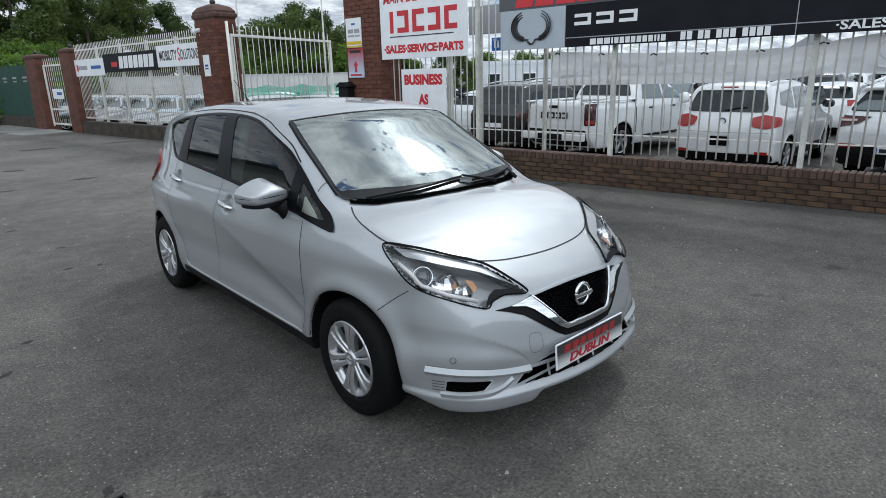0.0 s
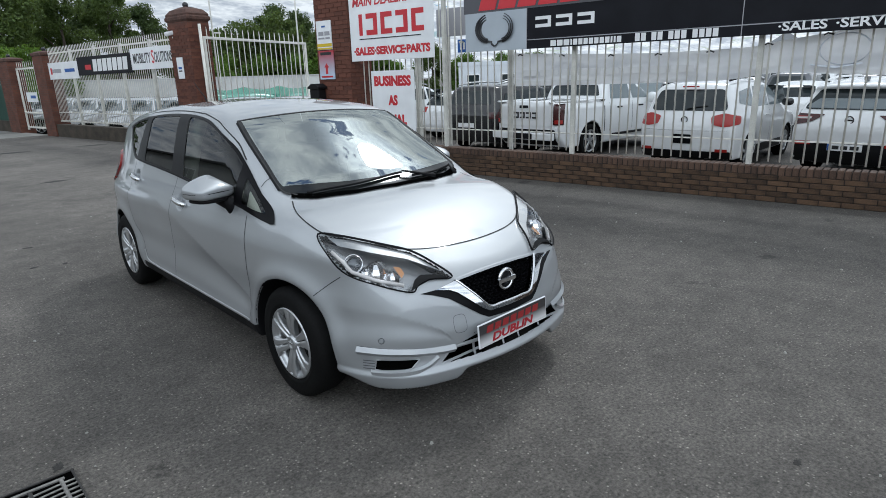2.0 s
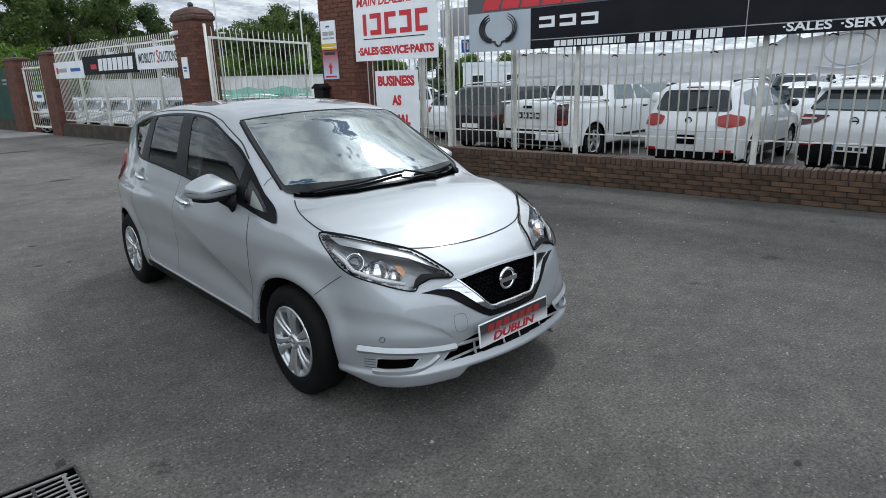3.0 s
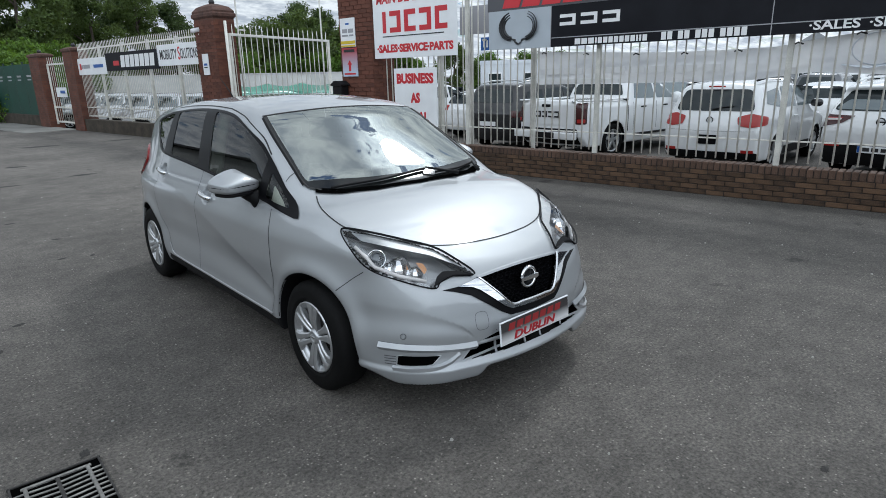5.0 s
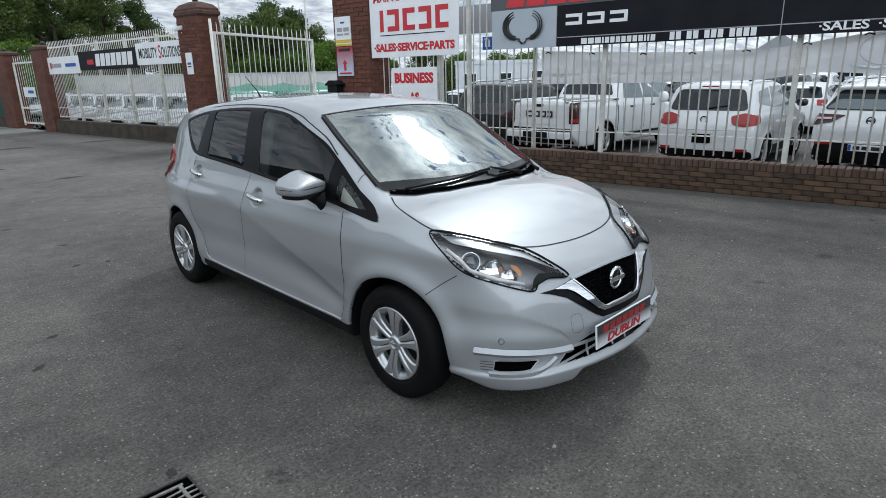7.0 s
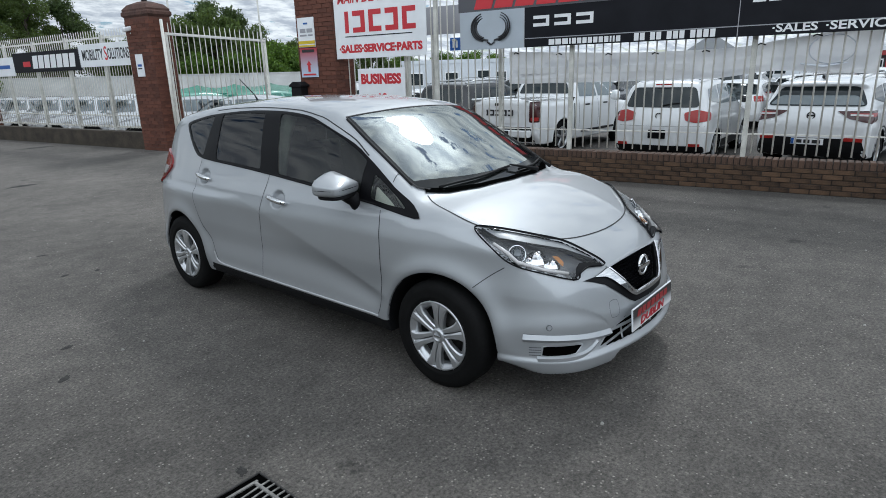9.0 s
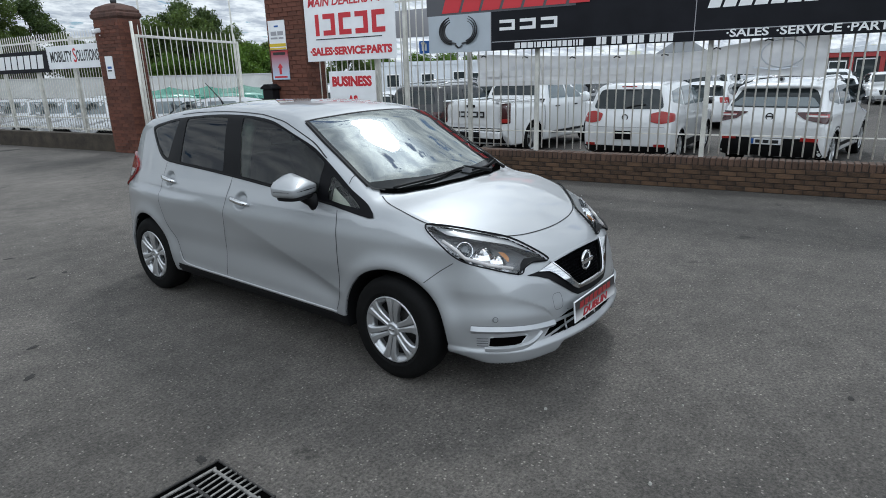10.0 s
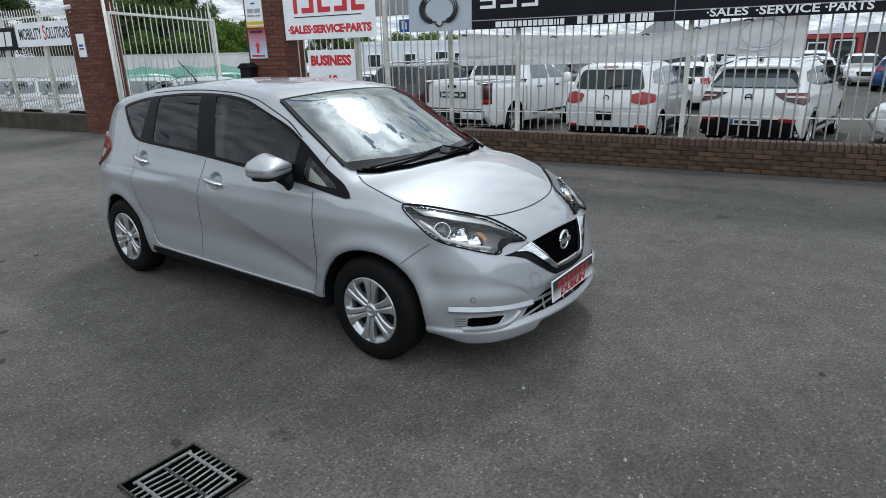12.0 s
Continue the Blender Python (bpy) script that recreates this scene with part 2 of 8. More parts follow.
SIGN_BLACK = mat("black_sign_panel", (0.012, 0.0125, 0.016), 0.45, spec=0.12, wear=0.2, wear_scale=3)
SIGN_RED = mat("red_sign_paint", (0.52, 0.025, 0.035), 0.4, wear=0.08)
PLATE_RED = mat("dull_plate_red", (0.30, 0.022, 0.024), 0.45)
PLATE_INK = mat("deep_red_plate_ink", (0.38, 0.016, 0.026), 0.4)
SIGN_YELLOW = mat("yellow_sign_paint", (0.62, 0.45, 0.02), 0.4)
INK = mat("black_sign_ink", (0.02, 0.02, 0.022), 0.4)
SIGN_BLUE = mat("blue_sign_paint", (0.02, 0.10, 0.36), 0.4)
WHITE_INK = mat("white_sign_ink", (0.80, 0.80, 0.80), 0.4)
GREY_INK = mat("grey_sign_ink", (0.33, 0.33, 0.35), 0.5)
SATIN = mat("satin_silver", (0.45, 0.46, 0.47), 0.40, metal=0.6)
FAINT_GAP_SHADE = mat("faint_gap_shade", (0.10, 0.104, 0.11), 0.5)
PROJECTOR = mat("dark_projector_glass", (0.10, 0.11, 0.12), 0.06, metal=0.5, coat=1.0)
SILVER = mat("silver_metallic_paint", (0.425, 0.440, 0.454), 0.50, metal=0.58, coat=1.0, coat_ior=1.62, grain=0.012, grain_scale=900)
BLACK_GLOSS = mat("gloss_black_trim", (0.005, 0.005, 0.006), 0.30, spec=0.1)
BLACK_PLASTIC = mat("black_plastic", (0.008, 0.008, 0.009), 0.55, spec=0.18, bump=0.15, bump_scale=400)
GAP = mat("panel_gap", (0.015, 0.015, 0.016), 0.7)
RUBBER = mat("tyre_rubber", (0.007, 0.007, 0.007), 0.75, spec=0.12, grain=0.15, grain_scale=80, wear=0.25, wear_scale=9, bump=0.2, bump_scale=300)
CHROME = mat("chrome", (0.78, 0.79, 0.80), 0.08, metal=1.0)
WHEEL_SILVER = mat("silver_wheel_paint", (0.56, 0.57, 0.58), 0.28, metal=0.75, coat=0.5)
WHEEL_DARK = mat("dark_wheel_inside", (0.03, 0.03, 0.032), 0.6)
CABIN = mat("dark_cabin_trim", (0.035, 0.036, 0.038), 0.8, grain=0.15, grain_scale=60)
SEAT = mat("grey_seat_fabric", (0.085, 0.083, 0.080), 0.95, grain=0.2, grain_scale=120)
LINER = mat("pale_headlining", (0.52, 0.51, 0.45), 0.95, grain=0.08, grain_scale=80)
LAMP_WELL = mat("dark_lamp_well", (0.42, 0.425, 0.43), 0.22, metal=0.6)
REFLECTOR = mat("lamp_reflector", (0.88, 0.88, 0.89), 0.14, metal=1.0)
AMBER = mat("amber_lamp", (0.62, 0.29, 0.11), 0.25, coat=0.5)
RED_LENS = mat("red_lamp_lens", (0.34, 0.013, 0.009), 0.30, coat=0.15)
TAIL_RED = mat("deep_red_lamp_lens", (0.24, 0.012, 0.010), 0.2, coat=0.6)
DARK_LENS = mat("dark_lamp_lens", (0.05, 0.008, 0.008), 0.20, coat=0.3)
CLEAR_LENS = mat("clear_lamp_lens", (0.60, 0.58, 0.57), 0.12, coat=1.0)
WINDSCREEN = glass_mat("windscreen_glass", (0.80, 0.86, 0.83), 6.0, 0.020, (0.95, 1.0, 0.96))
FRIT = mat("black_glass_border", (0.012, 0.013, 0.013), 0.10, spec=0.5)
SIDE_GLASS = glass_mat("side_glass", (0.42, 0.49, 0.45), 1.42)
CLEAR_GLASS = glass_mat("clear_glass", (0.80, 0.85, 0.82), 1.45)
PRIVACY = glass_mat("privacy_glass", (0.10, 0.11, 0.12), 1.40)
LENS = glass_mat("lamp_lens", (0.93, 0.94, 0.95), 1.5)
CAR_WHITE = mat("white_car_paint", (0.80, 0.81, 0.81), 0.25, coat=1.0)
CAR_SILVER = mat("silver_car_paint", (0.50, 0.51, 0.52), 0.30, metal=0.6, coat=1.0)
CAR_BLACK = mat("black_car_paint", (0.010, 0.010, 0.012), 0.25, coat=0.4)
CAR_GREY = mat("grey_car_paint", (0.10, 0.105, 0.115), 0.25, metal=0.4, coat=1.0)
CAR_BLUE = mat("blue_car_paint", (0.02, 0.07, 0.22), 0.25, metal=0.3, coat=1.0)
CAR_GLASS = mat("dark_car_glass", (0.020, 0.027, 0.029), 0.04, spec=0.4)
# sky reflection put into a paler base colour
PALE_GLASS = mat("pale_reflecting_glass", (0.16, 0.19, 0.20), 0.05, spec=0.8)
IRON = mat("worn_iron", (0.045, 0.042, 0.040), 0.6, metal=0.4, grain=0.3, grain_scale=70, wear=0.4, wear_scale=12)
PIT = mat("drain_pit", (0.002, 0.002, 0.002), 1.0, spec=0.0)

# ---- mesh helpers ----
from mathutils.geometry import delaunay_2d_cdt


def thing(name, label, category, group="", m=None, kind=""):
    ob = new(name)
    ob.empty_display_size = 0.1
    if m is not None:
        ob.matrix_basis = m
    return tagged(ob, label, category, group, kind)


def mesh_of(name, verts, faces, smooth=False):
    me = bpy.data.meshes.new(name)
    me.from_pydata([tuple(map(float, v)) for v in verts], [], [tuple(map(int, f)) for f in faces])
    if smooth:
        me.polygons.foreach_set("use_smooth", [True] * len(me.polygons))
    me.update()
    return me


def part(name, data, material, parent=None, label="", m=None):
    """Links a bmesh or a mesh as one object under a thing or a part."""
    if isinstance(data, bmesh.types.BMesh):
        me = bpy.data.meshes.new(name)
        data.to_mesh(me)
        data.free()
    else:
        me = data
    if material is not None and not me.materials:
        me.materials.append(material)
    ob = new(name, me)
    if parent is not None:
        ob.parent = parent
    if m is not None:
        ob.matrix_basis = m
    return tagged(ob, label)


def join_bm(*bms):
    """One bmesh of several."""
    out = bmesh.new()
    for b in bms:
        me = bpy.data.meshes.new("join")
        b.to_mesh(me)
        b.free()
        out.from_mesh(me)
        bpy.data.meshes.remove(me)
    return out


def box(sx, sy, sz, at=(0, 0, 0), bevel=0.0, seg=1):
    bm = bmesh.new()
    bmesh.ops.create_cube(bm, size=1.0, matrix=Matrix.Translation(at) @ Matrix.Diagonal((sx, sy, sz, 1)))
    if bevel:
        bmesh.ops.bevel(bm, geom=bm.edges[:], offset=bevel, segments=seg, affect="EDGES", profile=0.6)
    return bm


def moved(bm, m):
    bm.transform(m)
    return bm


def smooth_bm(bm, on=True):
    for f in bm.faces:
        f.smooth = on
    return bm


def tube(pts, r, n=8, ends=True, flat=1.0):
    """A round bar along a line of points; r may vary from point to point."""
    P = [Vector(p) for p in pts]
    bm = bmesh.new()
    rings = []
    for i, p in enumerate(P):
        t = (P[min(i + 1, len(P) - 1)] - P[max(i - 1, 0)]).normalized()
        a = t.orthogonal().normalized() if i == 0 else (side - t * side.dot(t)).normalized()
        side = a
        b = t.cross(a)
        rr = r[i] if isinstance(r, (list, tuple)) else r
        rings.append([bm.verts.new(p + (a * math.cos(k * 2 * math.pi / n) + b * math.sin(k * 2 * math.pi / n) * flat) * rr) for k in range(n)])
    for A, B in zip(rings, rings[1:]):
        for k in range(n):
            bm.faces.new((A[k], A[(k + 1) % n], B[(k + 1) % n], B[k])).smooth = True
    if ends:
        bm.faces.new(rings[0][::-1])
        bm.faces.new(rings[-1])
    return bm


def lathe(profile, n=48, axis="x"):
    """Turns a profile of (radius, along) round an axis."""
    verts, faces = [], []
    for r, a in profile:
        for k in range(n):
            c, s = r * math.cos(2 * math.pi * k / n), r * math.sin(2 * math.pi * k / n)
            verts.append((a, c, s) if axis == "x" else (c, s, a))
    for i in range(len(profile) - 1):
        for k in range(n):
            q = (i * n + k, i * n + (k + 1) % n, (i + 1) * n + (k + 1) % n, (i + 1) * n + k)
            faces.append(q if axis == "z" else q[::-1])
    return mesh_of("lathe", verts, faces, True)


def slab(outline, depth, bevel=0.0):
    """A plate with an outline in x and z, its face at y = 0 and its back at y = depth."""
    bm = bmesh.new()
    vs = [bm.verts.new((x, 0, z)) for x, z in outline]
    f = bm.faces.new(vs)
    g = bmesh.ops.extrude_face_region(bm, geom=[f])
    bmesh.ops.translate(bm, verts=[v for v in g["geom"] if isinstance(v, bmesh.types.BMVert)], vec=(0, depth, 0))
    bmesh.ops.recalc_face_normals(bm, faces=bm.faces[:])
    if bevel:
        bmesh.ops.bevel(bm, geom=bm.edges[:], offset=bevel, segments=1, affect="EDGES")
    return bm


def text_mesh(words, size, shear=0.0, width=None, bold=0.0):
    """Lettering in Blender's own font as a mesh in x and z, centred, facing -y."""
    cu = bpy.data.curves.new("words", "FONT")
    cu.body, cu.size, cu.align_x, cu.align_y, cu.extrude, cu.shear, cu.offset = words, size, "CENTER", "CENTER", 0.002, shear, bold
    cu.resolution_u = 3
    ob = new("words", cu)
    dg = bpy.context.evaluated_depsgraph_get()
    me = bpy.data.meshes.new_from_object(ob.evaluated_get(dg))
    bpy.data.objects.remove(ob)
    bpy.data.curves.remove(cu)
    me.materials.clear()
    xs = [v.co.x for v in me.vertices]
    k = width / (max(xs) - min(xs)) if width else 1.0
    mid = (max(xs) + min(xs)) / 2
    me.transform(Matrix.Diagonal((k, 1, 1, 1)) @ Matrix.Translation((-mid, 0, 0)))
    me.transform(Matrix.Rotation(radians(90), 4, "X"))
    return me


def curve(*knots):
    """A smooth curve through (place, value) knots that does not overshoot."""
    x, y = np.array([k[0] for k in knots], float), np.array([k[1] for k in knots], float)
    h, d = np.diff(x), np.diff(y) / np.diff(x)
    m = np.zeros(len(x))
    m[0], m[-1] = d[0], d[-1]
    for i in range(1, len(x) - 1):
        if d[i - 1] * d[i] > 0:
            w1, w2 = 2 * h[i] + h[i - 1], h[i] + 2 * h[i - 1]
            m[i] = (w1 + w2) / (w1 / d[i - 1] + w2 / d[i])
    xs = np.linspace(x[0], x[-1], 3000)
    i = np.clip(np.searchsorted(x, xs, side="right") - 1, 0, len(h) - 1)
    t = (xs - x[i]) / h[i]
    ys = (2 * t**3 - 3 * t**2 + 1) * y[i] + (t**3 - 2 * t**2 + t) * h[i] * m[i] + (3 * t**2 - 2 * t**3) * y[i + 1] + (t**3 - t**2) * h[i] * m[i + 1]
    return lambda q: np.interp(q, xs, ys)


def step(q, a, b):
    t = np.clip((q - a) / (b - a), 0, 1)
    return t * t * (3 - 2 * t)


def smax(a, b, k):
    h = np.maximum(k - np.abs(a - b), 0) / k
    return np.maximum(a, b) + h * h * k * 0.25


def rounded(pts, per=8):
    """A closed, smooth outline through the given 3D points (Catmull-Rom)."""
    P = np.array(pts, float)
    n, out = len(P), []
    for i in range(n):
        a, b, c, d = P[i - 1], P[i], P[(i + 1) % n], P[(i + 2) % n]
        for k in range(per):
            t = k / per
            out.append(0.5 * (2 * b + (c - a) * t + (2 * a - 5 * b + 4 * c - d) * t * t + (3 * b - a - 3 * c + d) * t**3))
    return np.array(out)


def corners(pts, r=0.02, per=4):
    """A closed outline of straight sides whose corners are rounded off by r."""
    P = np.array(pts, float)
    n, out = len(P), []
    for i in range(n):
        b = P[i]
        u, w = P[i - 1] - b, P[(i + 1) % n] - b
        ru, rw = min(r, np.linalg.norm(u) * 0.45), min(r, np.linalg.norm(w) * 0.45)
        a, c = b + u / np.linalg.norm(u) * ru, b + w / np.linalg.norm(w) * rw
        for k in range(per + 1):
            t = k / per
            out.append((1 - t) ** 2 * a + 2 * t * (1 - t) * b + t * t * c)
    return np.array(out)


def inside(poly, pts):
    """Which of the 2D points lie within the closed 2D outline."""
    x, y = pts[:, 0], pts[:, 1]
    ins = np.zeros(len(pts), bool)
    for (x0, y0), (x1, y1) in zip(poly, np.roll(poly, -1, 0)):
        if y0 != y1:
            ins ^= ((y0 > y) != (y1 > y)) & (x < (x1 - x0) * (y - y0) / (y1 - y0) + x0)
    return ins


def dense(outline, longest):
    """The closed outline with its long edges divided."""
    P, out = np.array(outline, float), []
    for a, b in zip(P, np.roll(P, -1, 0)):
        n = max(1, int(np.ceil(np.linalg.norm(b - a) / longest)))
        out += [a + (b - a) * k / n for k in range(n)]
    return np.array(out)


class Shell:
    """A vehicle's skin, given by a field that is negative within it."""

    def __init__(self, field, lo, hi, cell):
        self.field, self.lo, self.hi, self.cell = field, lo, hi, cell

    def at(self, p):
        return self.field(np.abs(p[..., 0]), p[..., 1], p[..., 2])

    def normal(self, p, e=0.004):
        g = np.stack([self.at(p + np.eye(3)[i] * e) - self.at(p - np.eye(3)[i] * e) for i in range(3)], -1)
        return g / np.maximum(np.linalg.norm(g, axis=-1, keepdims=True), 1e-9)

    def skin(self):
        """Vertices and quads of the skin (surface nets), drawn on to the field's zero."""
        h = self.cell
        ax = [np.arange(a, b + h, h) for a, b in zip(self.lo, self.hi)]
        v = self.field(np.abs(ax[0])[:, None, None], ax[1][None, :, None], ax[2][None, None, :])
        v = np.broadcast_to(v, tuple(len(a) for a in ax))
        s = v < 0
        c = sum(s[i:s.shape[0] - 1 + i, j:s.shape[1] - 1 + j, k:s.shape[2] - 1 + k].astype(np.int8) for i in (0, 1) for j in (0, 1) for k in (0, 1))
        live = (c > 0) & (c < 8)
        idx = np.full(live.shape, -1)
        idx[live] = np.arange(live.sum())
        cells = np.argwhere(live)
        p = np.stack([ax[d][cells[:, d]] + h / 2 for d in range(3)], -1)
        for _ in range(6):
            e = 0.003
            f0 = self.at(p)
            g = np.stack([self.at(p + np.eye(3)[d] * e) - self.at(p - np.eye(3)[d] * e) for d in range(3)], -1) / (2 * e)
            st = (f0 / np.maximum((g * g).sum(-1), 0.05))[:, None] * g
            ln = np.linalg.norm(st, axis=-1, keepdims=True)
            p = p - st * np.minimum(1, 0.6 * h / np.maximum(ln, 1e-9))
        quads = []
        for d in range(3):
            a, b = [(1, 2), (2, 0), (0, 1)][d]
            sl0, sl1 = [slice(None)] * 3, [slice(None)] * 3
            sl0[d], sl1[d] = slice(0, -1), slice(1, None)
            flip = s[tuple(sl0)] != s[tuple(sl1)]
            e = np.argwhere(flip)
            e = e[(e[:, a] > 0) & (e[:, b] > 0) & (e[:, a] < live.shape[a]) & (e[:, b] < live.shape[b])]
            ua, ub = np.eye(3, dtype=int)[a], np.eye(3, dtype=int)[b]
            q = np.stack([idx[tuple((e - o).T)] for o in (ua + ub, ub, 0 * ua, ua)], -1)
            neg = s[tuple(e.T)]
            q[~neg] = q[~neg][:, ::-1]
            quads.append(q)
        q = np.concatenate(quads)
        return p, q[(q >= 0).all(1)]

    def surf(self, pts, way, reach=0.35, off=0.0):
        """The points moved along way on to the skin, and off it by off."""
        p, w = np.array(pts, float), np.array(way, float)
        w = w / np.linalg.norm(w)
        # the outermost crossing along the way, then bisection
        ts = np.linspace(reach, -reach, 36)
        val = np.stack([self.at(p + w * t) for t in ts])
        hit = (val < 0).argmax(0)
        miss = ~(val < 0).any(0)
        hi, lo = ts[np.maximum(hit - 1, 0)], ts[hit]
        for _ in range(18):
            mid = (hi + lo) / 2
            neg = self.at(p + w * mid[:, None]) < 0
            lo, hi = np.where(neg, mid, lo), np.where(neg, hi, mid)
        t = np.where(miss, 0.0, (hi + lo) / 2)
        q = p + w * t[:, None]
        return q + self.normal(q) * off if off else q

    def frame2(self, way):
        w = Vector(way).normalized()
        up = Vector((0, 0, 1)) if abs(w.z) < 0.9 else Vector((0, 1, 0))
        u = up.cross(w).normalized()
        return np.array(u), np.array(w.cross(u)), np.array(w)

    def patch(self, outline, way, off, fill=0.03, holes=(), smooth=True):
        """A sheet within a 3D outline seen along way, laid on the skin."""
        u, v, w = self.frame2(way)
        P, holes = dense(outline, fill), [dense(q, fill) for q in holes]
        base = (P @ w).mean()
        flat = np.stack([P @ u, P @ v], -1)
        hs = [np.stack([np.array(q, float) @ u, np.array(q, float) @ v], -1) for q in holes]
        lo, hi = flat.min(0), flat.max(0)
        gx, gy = np.meshgrid(np.arange(lo[0], hi[0], fill), np.arange(lo[1], hi[1], fill))
        g = np.stack([gx.ravel(), gy.ravel()], -1)
        g = g[inside(flat, g)]
        rim = np.concatenate([flat] + hs)
        near = (((g[:, None, :] - rim[None]) ** 2).sum(-1) < (fill * 0.45) ** 2).any(1)
        g = g[~near]
        pts, edges, k = [Vector(q) for q in rim], [], 0
        for q in [flat] + hs:
            edges += [(k + i, k + (i + 1) % len(q)) for i in range(len(q))]
            k += len(q)
        pts += [Vector(q) for q in g]
        vs, _, fs, *_ = delaunay_2d_cdt(pts, edges, [], 0, 1e-6)
        V = np.array([tuple(q) for q in vs])
        keep = []
        for f in fs:
            c = V[list(f)].mean(0)[None]
            if inside(flat, c)[0] and not any(inside(q, c)[0] for q in hs):
                keep.append(f)
        Q = V[:, :1] * u + V[:, 1:] * v + w * base
        Q = self.surf(Q, way, off=off)
        me = mesh_of("patch", Q, keep, smooth)
        if len(keep) and sum(p.normal.dot(Vector(w)) for p in me.polygons) < 0:
            me.flip_normals()
        self.set_normals(me, np.array([tuple(x.co) for x in me.vertices]))
        return me

    def raised(self, outline, way, t, fill=0.015):
        """A panel standing proud of the skin by t, with an edge all round."""
        bm = bmesh.new()
        bm.from_mesh(self.patch(outline, way, t, fill))
        for f in bm.faces:
            f.smooth = True
        P = dense(outline, fill)
        A, B = self.surf(P, way, off=t), self.surf(P, way, off=-0.003)
        top, low = [bm.verts.new(p) for p in A], [bm.verts.new(p) for p in B]
        mid, n = Vector(A.mean(0)), len(P)
        for i in range(n):
            j = (i + 1) % n
            f = bm.faces.new((top[i], top[j], low[j], low[i]))
            f.normal_update()
            if f.normal.dot(f.calc_center_median() - mid) < 0:
                f.normal_flip()
        return bm

    def set_normals(self, me, P):
        me.normals_split_custom_set_from_vertices([tuple(x) for x in self.normal(P)])

    def ribbon(self, line, way, width, off, closed=False, thick=0.0):
        """A narrow band along a line of 3D points, laid on the skin."""
        u, v, w = self.frame2(way)
        P = np.array(line, float)
        if closed:
            t = np.roll(P, -1, 0) - np.roll(P, 1, 0)
        else:
            t = np.gradient(P, axis=0)
        t = np.stack([t @ u, t @ v], -1)
        t /= np.maximum(np.linalg.norm(t, axis=1, keepdims=True), 1e-9)
        nrm = -t[:, 1:] * u + t[:, :1] * v
        A, B = self.surf(P + nrm * width / 2, way, off=off), self.surf(P - nrm * width / 2, way, off=off)
        n, V, F = len(P), [*A, *B], []
        for i in range(n if closed else n - 1):
            j = (i + 1) % n
            F.append((i, j, n + j, n + i))
        if thick:
            C = self.surf(P, way, off=off + thick)
            V += [*C]
            F = [f for i in range(n if closed else n - 1) for f in ((i, (i + 1) % n, 2 * n + (i + 1) % n, 2 * n + i), (2 * n + i, 2 * n + (i + 1) % n, n + (i + 1) % n, n + i))]
        me = mesh_of("ribbon", V, F, True)
        if sum(p.normal.dot(Vector(w)) * p.area for p in me.polygons) < 0:
            me.flip_normals()
        return me


def crisp(me):
    """The mesh with flat-shaded faces, for a moulding with sharp edges."""
    me.polygons.foreach_set("use_smooth", [False] * len(me.polygons))
    return me


def line3(*pts, per=10):
    """A smooth open line through 3D points."""
    P = np.array(pts, float)
    P = np.vstack([2 * P[0] - P[1], P, 2 * P[-1] - P[-2]])
    out = []
    for i in range(1, len(P) - 2):
        a, b, c, d = P[i - 1:i + 3]
        for k in range(per):
            t = k / per
            out.append(0.5 * (2 * b + (c - a) * t + (2 * a - 5 * b + 4 * c - d) * t * t + (3 * b - a - 3 * c + d) * t**3))
    return np.array(out + [P[-2]])


def mirrored(pts):
    return np.array(pts, float) * (-1, 1, 1)

# ---- the silver hatchback ----
HUB_Z, HUB_Y = 0.294, 1.30
HANDLES = ((0.022, 0.862), (0.950, 0.927))
prof = curve((0.10, 0.775), (0.18, 0.800), (0.27, 0.832), (0.36, 0.838), (0.48, 0.834), (0.62, 0.846), (0.76, 0.840), (0.86, 0.812), (0.95, 0.776), (1.02, 0.752), (1.20, 0.693), (1.36, 0.628), (1.45, 0.57), (1.6, 0.46))
plan = curve((-2.2, -0.42), (-1.95, -0.26), (-1.80, -0.175), (-1.65, -0.122), (-1.48, -0.072), (-1.30, -0.030), (-1.05, -0.006), (-0.8, 0.0), (0.8, 0.0), (1.2, -0.020), (1.5, -0.052), (1.75, -0.105), (2.1, -0.22))
crown = curve((-2.15, 0.52), (-2.03, 0.625), (-1.98, 0.668), (-1.90, 0.717), (-1.80, 0.772), (-1.65, 0.846), (-1.47, 0.915), (-1.32, 0.957), (-1.22, 0.975), (-1.16, 0.997), (-1.03, 1.080), (-0.90, 1.159), (-0.79, 1.224), (-0.68, 1.286), (-0.52, 1.373), (-0.38, 1.420), (-0.15, 1.451), (0.20, 1.470), (0.60, 1.468), (1.00, 1.447), (1.40, 1.402), (1.75, 1.335), (2.1, 1.24))
nose = curve((0.0, -1.96), (0.15, -2.045), (0.20, -2.090), (0.26, -2.098), (0.33, -2.082), (0.42, -2.082), (0.50, -2.065), (0.58, -2.042), (0.66, -2.012), (0.76, -1.960), (0.95, -1.80), (1.6, -1.2))
tail = curve((0.0, 1.85), (0.2, 1.94), (0.35, 1.985), (0.60, 1.985), (0.75, 1.955), (0.95, 1.90), (1.10, 1.845), (1.30, 1.765), (1.42, 1.72), (1.6, 1.6))
wrap = curve((-2.2, 0.0), (-1.3, 0.0), (-1.1, 0.14), (-0.5, 0.20), (-0.2, 0.05), (0.2, 0.0), (2.2, 0.0))
